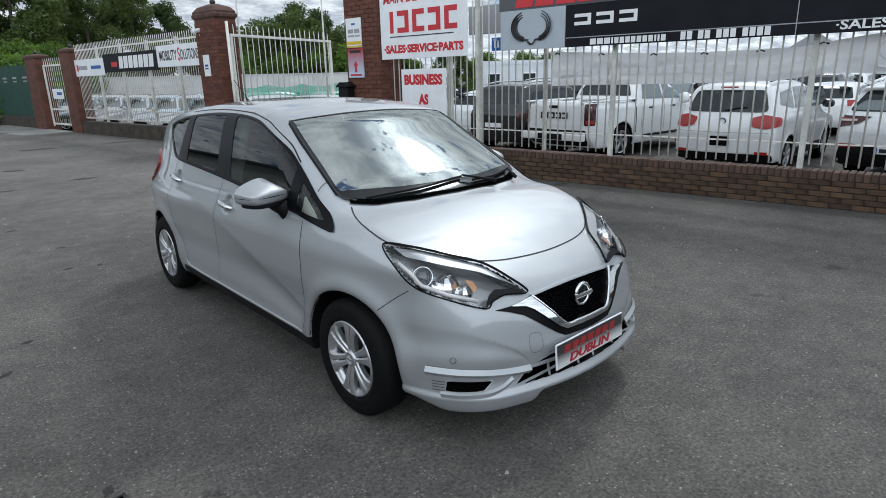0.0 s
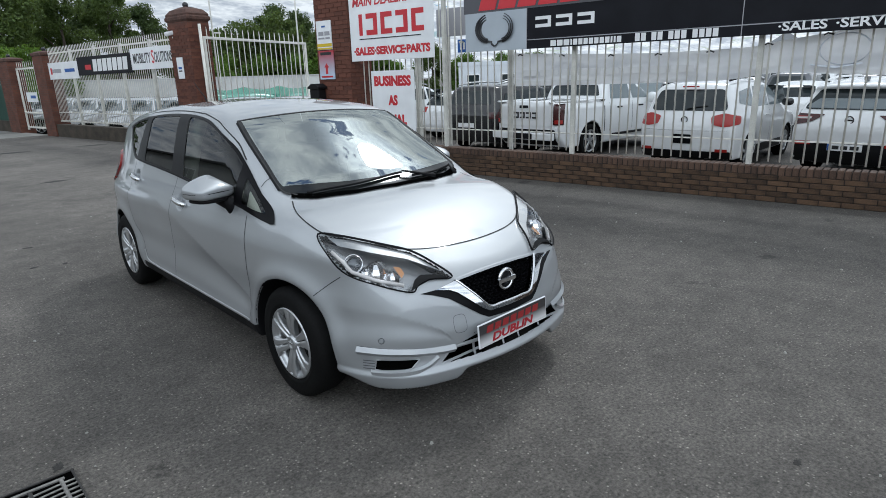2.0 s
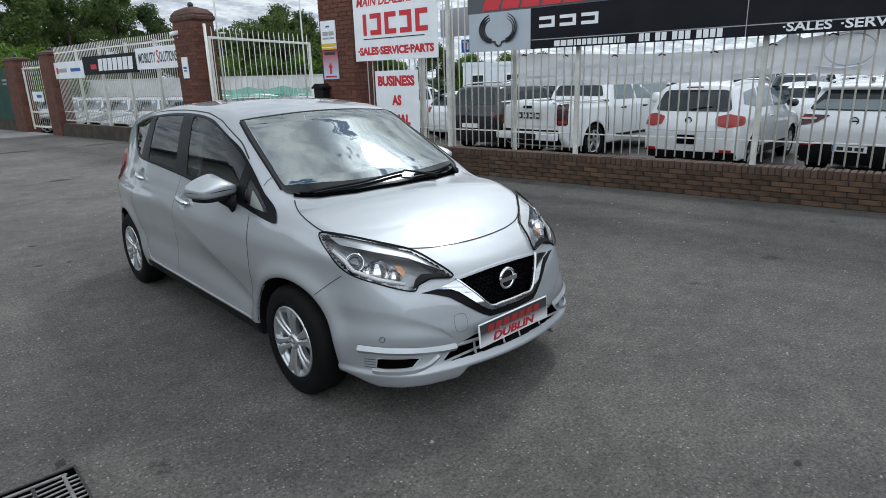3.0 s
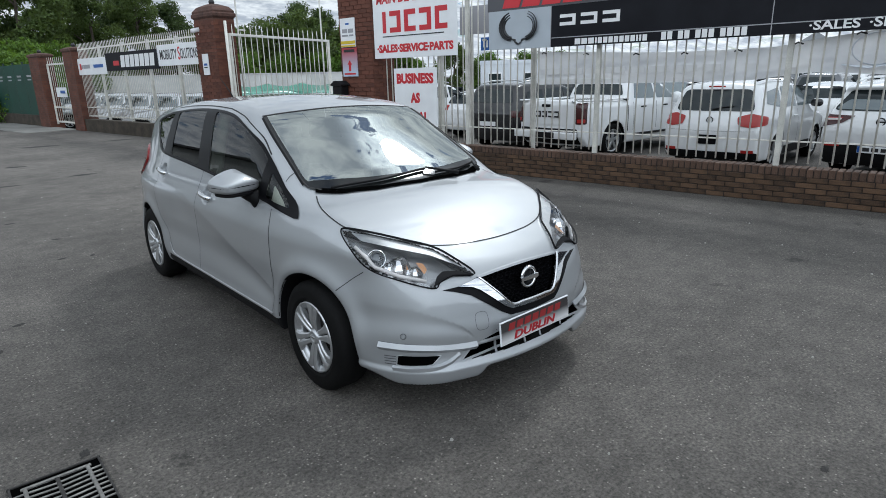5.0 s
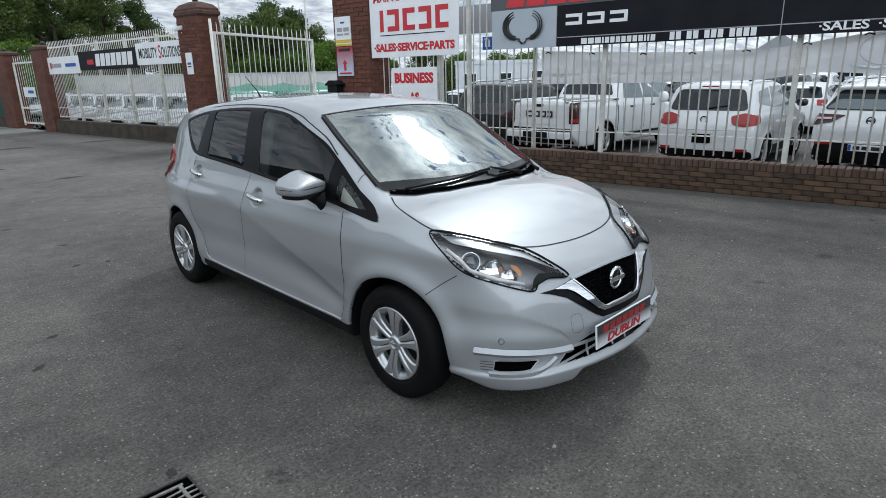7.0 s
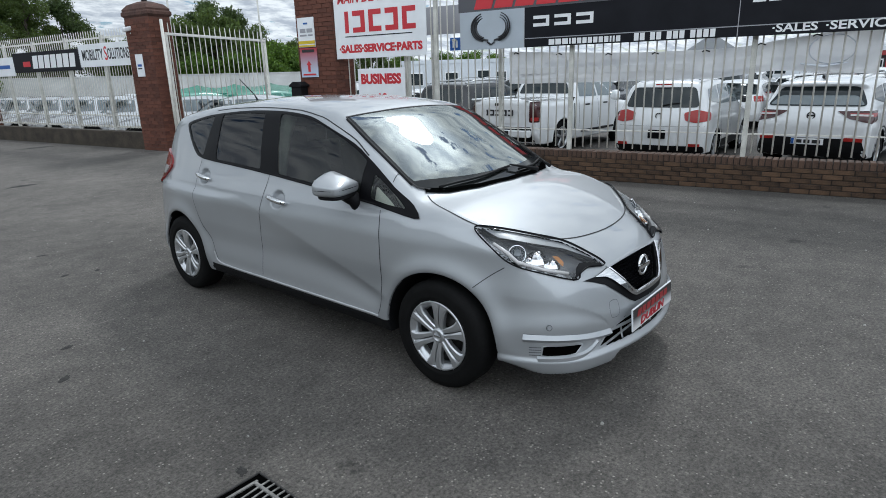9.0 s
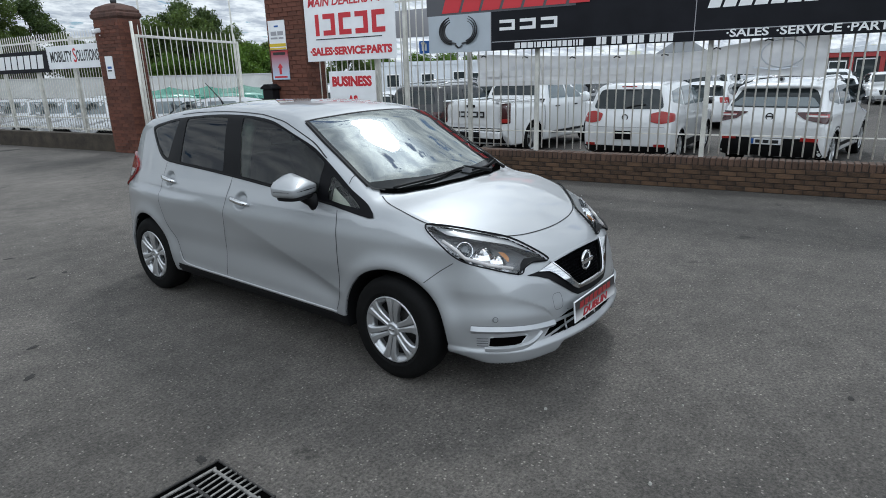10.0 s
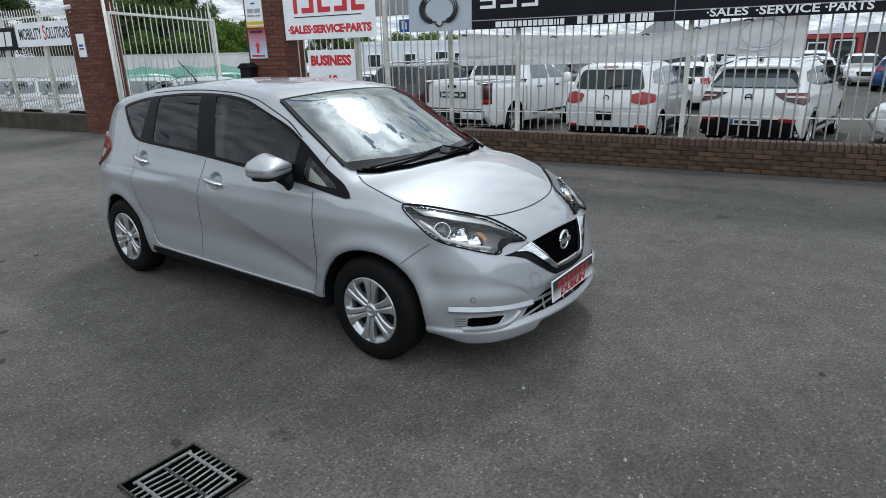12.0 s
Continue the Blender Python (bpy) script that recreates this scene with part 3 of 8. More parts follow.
arch_x = curve((-2.2, 0.07), (-1.3, 0.065), (-1.05, 0.085), (-0.4, 0.125), (0.5, 0.13), (2.2, 0.15))


crease = curve((-2.3, 0.42), (-1.0, 0.44), (-0.6, 0.55), (-0.2, 0.67), (0.2, 0.77), (0.7, 0.86), (1.0, 0.89), (2.2, 0.92))


bumper_crease = curve((0.0, 0.40), (0.37, 0.40), (0.424, 0.449), (0.54, 0.515), (0.657, 0.562), (0.742, 0.568), (0.9, 0.565))


def hatch_field(X, Y, Z):
    low = 0.55 + 0.45 * step(Z, 0.38, 0.74)
    W = prof(Z) + plan(Y) * low
    # shoulder over the rear wheel, hollow in the doors, lips round the wheels
    ledge = 0.790 + 0.012 * Y
    W = W + 0.019 * np.where(Z < ledge, np.exp(-(((Z - ledge) / 0.17) ** 2)), 1 - step(Z, ledge, ledge + 0.05)) * step(Y, 0.40, 0.85)
    zc = crease(Y)
    u = np.clip((zc - Z) / (zc - 0.315), 0, 1)
    W = W - 0.008 * (1 - np.cos(2 * math.pi * u ** 0.7)) * step(Y, -1.05, -0.75) * (1 - step(Y, 0.70, 1.0))
    W = W + 0.010 * np.exp(-(((Z - 0.29) / 0.035) ** 2)) * step(Y, -1.0, -0.85) * (1 - step(Y, 0.8, 0.95))
    # cups behind the door handles
    for cy, cz in HANDLES:
        rho = np.sqrt(((Y - cy) / 0.078) ** 2 + ((Z - cz) / 0.060) ** 2)
        W = W - 0.027 * (1 - step(rho, 0.50, 1.0))
    for hy in (-HUB_Y, HUB_Y):
        d = np.sqrt((Y - hy) ** 2 + (Z - HUB_Z) ** 2)
        W = W + 0.020 * np.exp(-(((d - 0.355) / 0.062) ** 2)) * step(Z, 0.12, 0.4)
    side = (X - W) * 0.97
    yy = Y - wrap(Y) * X * X
    T = crown(yy) - arch_x(Y) * X * X
    slope = (crown(yy + 0.01) - crown(yy - 0.01)) / 0.02
    top = (Z - T) / np.sqrt(1 + slope * slope)
    front = nose(Z) + 0.35 * X * X + 1.6 * np.maximum(0, X - 0.5) ** 2 - Y
    back = Y - (tail(Z) - 0.16 * X * X - 1.2 * np.maximum(0, X - 0.5) ** 2)
    f = smax(side, top, 0.085)
    f = smax(f, front * 0.93, 0.07)
    f = smax(f, back * 0.95, 0.12)
    ahead = 1 - step(Y, -1.68, -1.58)
    under = 0.175 + 0.05 * step(Y, -1.95, -1.6) * (1 - step(Y, 1.5, 1.8))
    under = under + (0.238 - 0.046 * step(X, 0.31, 0.375) + 0.045 * step(X, 0.68, 0.78) - under) * ahead
    # bumper: hollow under its crease
    zb = bumper_crease(X)
    u = np.clip((zb - Z) / np.maximum(zb - 0.40, 0.03), 0, 1)
    f = f + 0.0022 * (1 - np.cos(2 * math.pi * u ** 0.7)) * step(X, 0.36, 0.44) * (1 - step(Y, -1.72, -1.60))
    # lower lip stands proud
    f = f - 0.013 * (1 - step(Z, 0.256, 0.284)) * (1 - step(Y, -1.72, -1.56))
    f = smax(f, under - Z, 0.014)
    for hy in (-HUB_Y, HUB_Y):
        d = np.sqrt((Y - hy) ** 2 + (Z - HUB_Z) ** 2)
        f = smax(f, np.minimum(0.343 - d, X - 0.50), 0.012)
    return f


CAR = thing("car", "silver metallic five-door hatchback parked on the asphalt", "car", m=pose(0, 0, 0))
note = Shell(hatch_field, (-0.94, -2.16, 0.12), (0.94, 2.08, 1.52), 0.0125)
SIDE_R, SIDE_L, FRONT, TOP = (-1, 0, 0), (1, 0, 0), (0, -1, 0), (0, 0, 1)

# outlines on the right flank (x is found on the skin)
S = -0.76
GLASS_LINE = [(S, -1.165, 0.888), (S, -0.90, 0.917), (S, -0.72, 0.938), (S, -0.21, 0.976), (S, 0.19, 1.004), (S, 0.60, 1.026), (S, 0.90, 1.040), (S, 1.04, 1.050), (S, 1.14, 1.080), (S, 1.25, 1.165), (S, 1.350, 1.262), (S, 1.325, 1.292), (S, 1.15, 1.328),
              (S, 0.95, 1.356), (S, 0.55, 1.386), (S, 0.20, 1.390), (S, -0.05, 1.376), (S, -0.24, 1.343), (S, -0.53, 1.245), (S, -0.72, 1.148), (S, -0.95, 1.012)]
glass_low = curve(*[p[1:] for p in GLASS_LINE[:8]])
glass_top = curve(*[p[1:] for p in GLASS_LINE[:10:-1]])


def pane(y0_low, y0_top, y1_low, y1_top, n=8):
    """A side pane between two slanting pillars, just within the glass line."""
    low = [y0_low + (y1_low - y0_low) * k / n for k in range(n + 1)]
    top = [y1_top + (y0_top - y1_top) * k / n for k in range(n + 1)]
    return [(S, y, float(glass_low(y)) + 0.020) for y in low] + [(S, y, float(glass_top(y)) - 0.014) for y in top]


P_TRI = [(S, -1.060, 0.922), (S, -0.930, 0.938), (S, -0.805, 0.955), (S, -0.795, 1.080), (S, -0.945, 0.996)]
P_FRONT = pane(-0.712, -0.712, 0.06, 0.156)
P_REAR = pane(0.265, 0.33, 0.83, 0.835)
P_QUARTER = [(S, 1.015, 1.066), (S, 1.09, 1.082), (S, 1.22, 1.165), (S, 1.325, 1.262), (S, 1.30, 1.280), (S, 1.14, 1.315), (S, 0.942, 1.344)]
WS = [(0.0, -1.185, 1.0), (0.25, -1.170, 1.0), (0.45, -1.125, 1.0), (0.60, -1.045, 1.0), (0.635, -0.98, 1.05), (0.615, -0.80, 1.15), (0.588, -0.58, 1.27), (0.560, -0.415, 1.36), (0.53, -0.405, 1.38), (0.30, -0.445, 1.40), (0.0, -0.465, 1.42)]
WS = WS + [(-x, y, z) for x, y, z in WS[-2:0:-1]]
HEAD = [(-0.710, -1.463, 0.869), (-0.63, -1.558, 0.857), (-0.507, -1.672, 0.816), (-0.400, -1.768, 0.777), (-0.345, -1.865, 0.727), (-0.298, -1.952, 0.664), (-0.414, -1.923, 0.674), (-0.484, -1.919, 0.660), (-0.524, -1.918, 0.640), (-0.628, -1.822, 0.677), (-0.705, -1.687, 0.720), (-0.729, -1.570, 0.796)]
HEAD_WAY = (-0.62, -0.70, 0.35)
GRILLE = [(-0.292, -2.0, 0.652), (-0.15, -2.0, 0.506), (0.15, -2.0, 0.506), (0.292, -2.0, 0.652), (0.15, -2.0, 0.660), (0.0, -2.0, 0.663), (-0.15, -2.0, 0.660)]
INTAKE = [(-0.455, -2.05, 0.290), (0.455, -2.05, 0.290), (0.375, -2.05, 0.362), (0.25, -2.05, 0.396), (-0.25, -2.05, 0.396), (-0.375, -2.05, 0.362)]
TAIL = [(-0.70, 1.66, 1.045), (-0.745, 1.575, 0.985), (-0.765, 1.63, 0.90), (-0.70, 1.79, 0.79), (-0.62, 1.87, 0.82), (-0.60, 1.83, 0.95), (-0.60, 1.78, 1.06)]
TAIL_WAY = (-0.75, 0.66, 0.1)


def flat_of(shell, outline, way):
    u, v, _ = shell.frame2(way)
    P = np.array(outline, float)
    return np.stack([P @ u, P @ v], -1)


def build_hatch_body():
    P, Q = note.skin()
    C = P[Q].mean(1)
    Nn = note.normal(C)
    kind = np.zeros(len(Q), int)
    sideC, topC = np.stack([C[:, 1], C[:, 2]], -1), np.stack([C[:, 0], C[:, 1]], -1)

    def yz(poly):
        return inside(np.array([(p[1], p[2]) for p in poly]), sideC) & (np.abs(C[:, 0]) > 0.5)

    bonnet = [(0, -1.812), (0.254, -1.787), (0.43, -1.734), (0.56, -1.634), (0.688, -1.482), (0.70, -1.373), (0.685, -1.24), (0.60, -1.11), (0.3, -1.2), (0, -1.22)]
    bonnet = np.array(bonnet + [(-x, y) for x, y in bonnet[-2:0:-1]])
    f_door = [(0, -0.905, 0.20), (0, -0.92, 0.60), (0, -0.90, 0.92), (0, -0.5, 0.95), (0, 0.155, 1.0), (0, 0.225, 0.6), (0, 0.235, 0.20)]
    r_door = [(0, 0.235, 0.20), (0, 0.225, 0.6), (0, 0.155, 1.0), (0, 1.02, 1.045), (0, 1.05, 0.90), (0, 0.99, 0.60), (0, 0.86, 0.45), (0, 0.80, 0.20)]
    kind[yz(f_door)] = 2
    kind[yz(r_door)] = 3
    kind[(C[:, 1] < -1.63) & (C[:, 2] < 0.70) | (C[:, 1] < -1.80) & (C[:, 2] < 0.9)] = 4
    kind[(C[:, 1] > 1.62) & (C[:, 2] < 0.72)] = 5
    kind[inside(bonnet, topC) & (C[:, 2] > 0.66) & (Nn[:, 2] > 0.3) & (C[:, 1] < -1.1)] = 1
    kind[(C[:, 2] > 1.30) & (Nn[:, 2] > 0.55) & (C[:, 1] > -0.45)] = 6
    hub = np.minimum(np.hypot(C[:, 1] - HUB_Y, C[:, 2] - HUB_Z), np.hypot(C[:, 1] + HUB_Y, C[:, 2] - HUB_Z))
    liner = (hub < 0.343) & (np.abs(C[:, 0]) < 0.86) & (np.abs(Nn[:, 0]) < 0.75) | (Nn[:, 2] < -0.75) | (np.abs(C[:, 0]) < 0.53) & (hub < 0.36)
    kind[liner] = 7
    # lower sill made black too, for the shade beneath the doors
    kind[(C[:, 2] < 0.298) & (np.abs(C[:, 1] + 0.04) < 0.93)] = 7
    gone = np.zeros(len(Q), bool)
    ring = np.array(rounded(GLASS_LINE, 4))
    mid = ring.mean(0)
    away = ring - np.roll(ring, 1, 0)
    nrm = np.stack([0 * away[:, 0], away[:, 2], -away[:, 1]], -1)
    nrm /= np.maximum(np.linalg.norm(nrm, axis=1, keepdims=True), 1e-6)
    nrm *= np.sign((nrm * (mid - ring)).sum(1).mean())
    gone |= yz(ring + nrm * 0.012)
    gone |= inside(np.array([(p[0] * 0.985, -0.80 + (p[1] + 0.80) * 0.978) for p in WS]), topC) & (C[:, 2] > 0.9)
    for poly in (GRILLE, INTAKE):
        gone |= inside(np.array([(p[0], p[2]) for p in poly]), np.stack([C[:, 0], C[:, 2]], -1)) & (C[:, 1] < -1.7)
    for sgn in (1, -1):
        way = np.array(HEAD_WAY) * (sgn, 1, 1)
        o = flat_of(note, np.array(HEAD) * (sgn, 1, 1), way)
        mid = o.mean(0)
        gone |= inside(mid + (o - mid) * 0.992, flat_of(note, C, way)) & (C[:, 1] < -1.3) & (C[:, 0] * sgn < 0)
    names = ["body_panel", "bonnet", "front_door", "rear_door", "front_bumper", "rear_bumper", "roof", "underbody"]
    normals = note.normal(P)
    for k, name in enumerate(names):
        for sgn in ((-1, 1) if k in (2, 3) else (0,)):
            sel = (kind == k) & ~gone
            if sgn:
                sel &= C[:, 0] * sgn > 0
            q = Q[sel]
            used, inv = np.unique(q, return_inverse=True)
            me = mesh_of(name, P[used], inv.reshape(q.shape), True)
            me.normals_split_custom_set_from_vertices([tuple(x) for x in normals[used]])
            part(name, me, BLACK_PLASTIC if k == 7 else SILVER, CAR, "black underbody, wheel arch liners and lower sill darkened for shade" if k == 7 else "")


build_hatch_body()


def gap_line(pts, way, width=0.006, both=True):
    for sgn in ((1, -1) if both else (1,)):
        L_ = line3(*[(sgn * x, y, z) for x, y, z in pts])
        part("panel_gap", note.ribbon(L_, (way[0] * sgn, way[1], way[2]), width, 0.0012), GAP, CAR)


# rolled wheel arch edges
for sgn in (1, -1):
    for hy in (-HUB_Y, HUB_Y):
        ring = [(sgn * S, hy + 0.357 * math.cos(radians(a)), HUB_Z + 0.357 * math.sin(radians(a))) for a in range(3, 181, 4)]
        out = note.surf([(sgn * S, hy + 0.366 * math.cos(radians(a)), HUB_Z + 0.366 * math.sin(radians(a))) for a in range(3, 181, 4)], (-sgn, 0, 0))
        out = [(p[0] + sgn * 0.010, hy + (p[1] - hy) * 0.940, HUB_Z + (p[2] - HUB_Z) * 0.940) for p in out]
        deep = [(sgn * -0.52, hy + 0.334 * math.cos(radians(a)), HUB_Z + 0.334 * math.sin(radians(a))) for a in range(3, 181, 4)]
        n_ = len(deep)
        part("arch_liner", mesh_of("arch_liner", [*out, *deep], [(i, i + 1, n_ + i + 1, n_ + i) for i in range(n_ - 1)], True), BLACK_PLASTIC, CAR, "black wheel arch liner")
        part("arch_edge", note.ribbon(np.array(ring), (-sgn, 0, 0), 0.024, 0.0012, thick=0.0012), SILVER, CAR)

# shut lines
gap_line([(S, -0.895, 0.905), (S, -0.918, 0.75), (S, -0.922, 0.55), (S, -0.905, 0.38), (S, -0.888, 0.325)], SIDE_R, 0.0045)
gap_line([(S, 0.155, 1.0), (S, 0.185, 0.85), (S, 0.222, 0.6), (S, 0.232, 0.42), (S, 0.236, 0.325)], SIDE_R, 0.0038)
gap_line([(S, 1.03, 1.04), (S, 1.055, 0.92), (S, 1.03, 0.75), (S, 0.955, 0.58), (S, 0.87, 0.48), (S, 0.825, 0.38), (S, 0.80, 0.325)], SIDE_R, 0.0038)
BONNET_EDGE = [(-0.622, -1.085, 1.0), (-0.650, -1.150, 1.0), (-0.690, -1.267, 0.95), (-0.700, -1.373, 0.9), (-0.684, -1.480, 0.9), (-0.630, -1.560, 0.87), (-0.55, -1.640, 0.85), (-0.43, -1.732, 0.8), (-0.30, -1.780, 0.78), (-0.15, -1.804, 0.77), (0.0, -1.812, 0.76)]
gap_line(BONNET_EDGE + [(-x, y, z) for x, y, z in BONNET_EDGE[-2::-1]], TOP, 0.007, False)
gap_line([(S, -1.50, 0.585), (S, -1.58, 0.655), (S, -1.650, 0.705)], SIDE_R, 0.004)
gap_line([(S, 0.0, 1.400), (S, -0.15, 1.380), (S, -0.307, 1.349), (S, -0.527, 1.264), (S, -0.695, 1.168)], SIDE_R, 0.005)
gap_line([(S, 0.0, 1.400), (S, 0.20, 1.408), (S, 0.45, 1.410), (S, 0.75, 1.400), (S, 0.98, 1.382)], SIDE_R, 0.005)
gap_line([(-0.697, -0.912, 1.037), (-0.66, -0.90, 1.058), (-0.626, -0.894, 1.074)], (-0.7, 0, 0.7), 0.004)
for sgn in (1, -1):
    L_ = line3(*[(sgn * -0.8, y, 0.309) for y in (-0.888, -0.4, 0.2, 0.6)], (sgn * -0.8, 0.795, 0.322), (sgn * -0.8, 0.85, 0.39))
    part("sill_trim", note.ribbon(L_, (-sgn, 0, 0), 0.016, 0.001, thick=0.006), WHEEL_SILVER, CAR, "bright sill moulding under the doors")

for sgn in (1, -1):
    def flip(o):
        return np.array(o, float) * (sgn, 1, 1)

    way = (-sgn, 0, 0)
    panes = [corners(flip(p), 0.02) for p in (P_TRI, P_FRONT, P_REAR, P_QUARTER)]
    part("window_surround", note.patch(rounded(flip(GLASS_LINE), 4), way, 0.006, 0.05, holes=panes), BLACK_GLOSS, CAR, "gloss black window frames")
    for o, m_, nm in zip(panes, (CLEAR_GLASS, SIDE_GLASS, PRIVACY, PRIVACY), ("quarter_window", "door_window", "door_window", "quarter_window")):
        ob = part(nm, note.patch(o, way, 0.003, 0.05), m_, CAR, "tinted privacy glass" if m_ is PRIVACY else "clear side glass")
        ob.visible_shadow = False
    part("belt_moulding", note.ribbon(line3(*flip([(S, -0.86, 0.930), (S, -0.30, 0.977), (S, 0.3, 1.017), (S, 0.98, 1.052)])), way, 0.014, 0.004, thick=0.005), BLACK_PLASTIC, CAR)

# windscreen with its black border
WS_GLASS = [(x * 0.968, y - 0.014 if y > -0.6 else y + 0.085 * max(0.0, min(1.0, (-0.95 - y) / 0.15)), z) for x, y, z in WS]
ws_o, ws_i = rounded(WS, 4), rounded(WS_GLASS, 4)
part("windscreen_border", note.patch(ws_o, TOP, 0.0045, 0.04, holes=[ws_i]), FRIT, CAR, "black windscreen edge")
ob = part("windscreen", note.patch(ws_i, TOP, 0.0045, 0.04), WINDSCREEN, CAR, "clear windscreen reflecting the clouds")
ob.visible_shadow = False
part("windscreen_seal", note.ribbon(ws_o, TOP, 0.010, 0.006, closed=True), GAP, CAR, "black windscreen seal")
cowl = [(0.0, -1.207, 0.98), (0.3, -1.190, 0.98), (0.50, -1.138, 0.98), (0.615, -1.065, 0.98), (0.60, -1.04, 1.0), (0.45, -1.115, 1.0), (0.25, -1.16, 1.0), (0, -1.175, 1.0)]
cowl = cowl + [(-x, y, z) for x, y, z in cowl[-1:0:-1]][1:]
part("cowl", note.patch(np.array(cowl), TOP, 0.006, 0.05), PIT, CAR, "black plastic scuttle below the windscreen")


def wiper(a, b, pivot, bow):
    w_ = part("wiper", tube([note.surf([p], TOP, off=0.03)[0] for p in (pivot, (np.array(pivot) + np.array(b)) / 2 + (0, 0.01, 0), b)], [0.012, 0.008, 0.005], 6), BLACK_PLASTIC, CAR, "black windscreen wiper")
    pts = [np.array(a) + (np.array(c_) - np.array(a)) for c_ in line3(a, (np.array(a) + np.array(b)) / 2 + (0, bow, 0), b, per=6)]
    part("blade", tube([note.surf([p], TOP, off=0.018)[0] for p in pts], 0.008, 6), BLACK_PLASTIC, w_)


wiper((-0.53, -1.085, 1.05), (0.10, -1.105, 1.02), (0.30, -1.19, 1.0), -0.03)
wiper((0.16, -1.14, 1.03), (0.54, -1.05, 1.05), (0.50, -1.16, 1.0), -0.02)

# rubber trim along both sides of the windscreen
for sgn in (1, -1):
    part("screen_trim", note.ribbon(line3(*[(sgn * x, y, z) for x, y, z in [(0.648, -1.00, 1.04), (0.640, -0.93, 1.08), (0.624, -0.80, 1.15), (0.597, -0.58, 1.27), (0.568, -0.415, 1.36)]]), (0.35 * sgn, -0.3, 0.9), 0.018, 0.001, thick=0.009), BLACK_PLASTIC, CAR, "black rubber strip")


def headlight(sgn):
    way = np.array(HEAD_WAY) * (sgn, 1, 1)
    o = rounded(np.array(HEAD) * (sgn, 1, 1), 5)
    mid = o.mean(0)
    hl = part("headlight", note.patch(mid + (o - mid) * 0.985, way, -0.055, 0.03), LAMP_WELL, CAR, "clear headlight with a chrome reflector and amber indicator")
    part("lamp_edge", note.ribbon(mid + (o - mid) * 0.996, way, 0.0065 if sgn > 0 else 0.005, 0.0085, closed=True, thick=0.010), BLACK_GLOSS, hl)
    ln = part("lens", note.patch(mid + (o - mid) * 0.985, way, 0.0035, 0.03), LENS, hl, "clear lens")
    ln.visible_shadow = False

    def at(x, y, z, off):
        return Vector(note.surf([(sgn * x, y, z)], way, off=off)[0])
    # projector bowl, main reflector, indicator and the light strip
    for c, r, off, nm in (((-0.672, -1.685, 0.768), 0.042, -0.012, "projector"), ((-0.605, -1.770, 0.745), 0.062, -0.034, "reflector"), ((-0.645, -1.735, 0.725), 0.036, -0.030, "reflector"), ((-0.545, -1.830, 0.722), 0.040, -0.036, "reflector"), ((-0.570, -1.760, 0.775), 0.034, -0.030, "reflector")):
        bm = bmesh.new()
        bmesh.ops.create_uvsphere(bm, u_segments=20 if nm == "projector" else 11, v_segments=12 if nm == "projector" else 7, radius=r)
        bm.transform(Matrix.Translation(at(*c, off - r * 0.55)))
        part(nm, smooth_bm(bm, nm == "projector"), PROJECTOR if nm == "projector" else REFLECTOR, hl)
        ring = [at(*c, off) + Matrix.Rotation(a * math.pi / 10, 3, Vector(way).normalized()) @ (Vector(way).orthogonal().normalized() * r) for a in range(21)]
        if nm == "projector":
            part("bezel", tube(ring, 0.0035, 6, False), CHROME, hl)
    wedge = [(-0.520, -1.795, 0.756), (-0.490, -1.815, 0.748), (-0.495, -1.850, 0.724), (-0.525, -1.866, 0.708)]
    part("indicator", note.patch(corners(np.array(wedge) * (sgn, 1, 1), 0.01), way, -0.022, 0.02), AMBER, hl, "amber indicator")
    part("light_strip", tube([at(*((np.array(p) - mid * (sgn, 1, 1)) * 0.90 + mid * (sgn, 1, 1)), -0.002) for p in [(-0.7255, -1.548, 0.814), (-0.7135, -1.635, 0.77), (-0.703, -1.688, 0.728), (-0.637, -1.806, 0.692), (-0.5355, -1.898, 0.662)]], 0.010, 8), CLEAR_LENS, hl, "chrome strip along the lower edge")
    part("chrome_brow", note.patch(corners(np.array([(-0.685, -1.505, 0.860), (-0.615, -1.580, 0.847), (-0.500, -1.690, 0.808), (-0.405, -1.785, 0.770), (-0.325, -1.915, 0.692), (-0.44, -1.800, 0.757), (-0.57, -1.705, 0.797), (-0.680, -1.585, 0.832)]) * (sgn, 1, 1), 0.01), way, 0.0012, 0.03), SATIN, hl, "chrome strip under the bonnet edge")
    part("lamp_corner", note.patch(corners(np.array([(-0.300, -1.950, 0.666), (-0.375, -1.915, 0.690), (-0.44, -1.885, 0.695), (-0.48, -1.890, 0.680), (-0.520, -1.914, 0.644), (-0.484, -1.919, 0.658), (-0.414, -1.923, 0.672)]) * (sgn, 1, 1), 0.006), way, 0.005, 0.03), BLACK_PLASTIC, hl)


headlight(1)
headlight(-1)


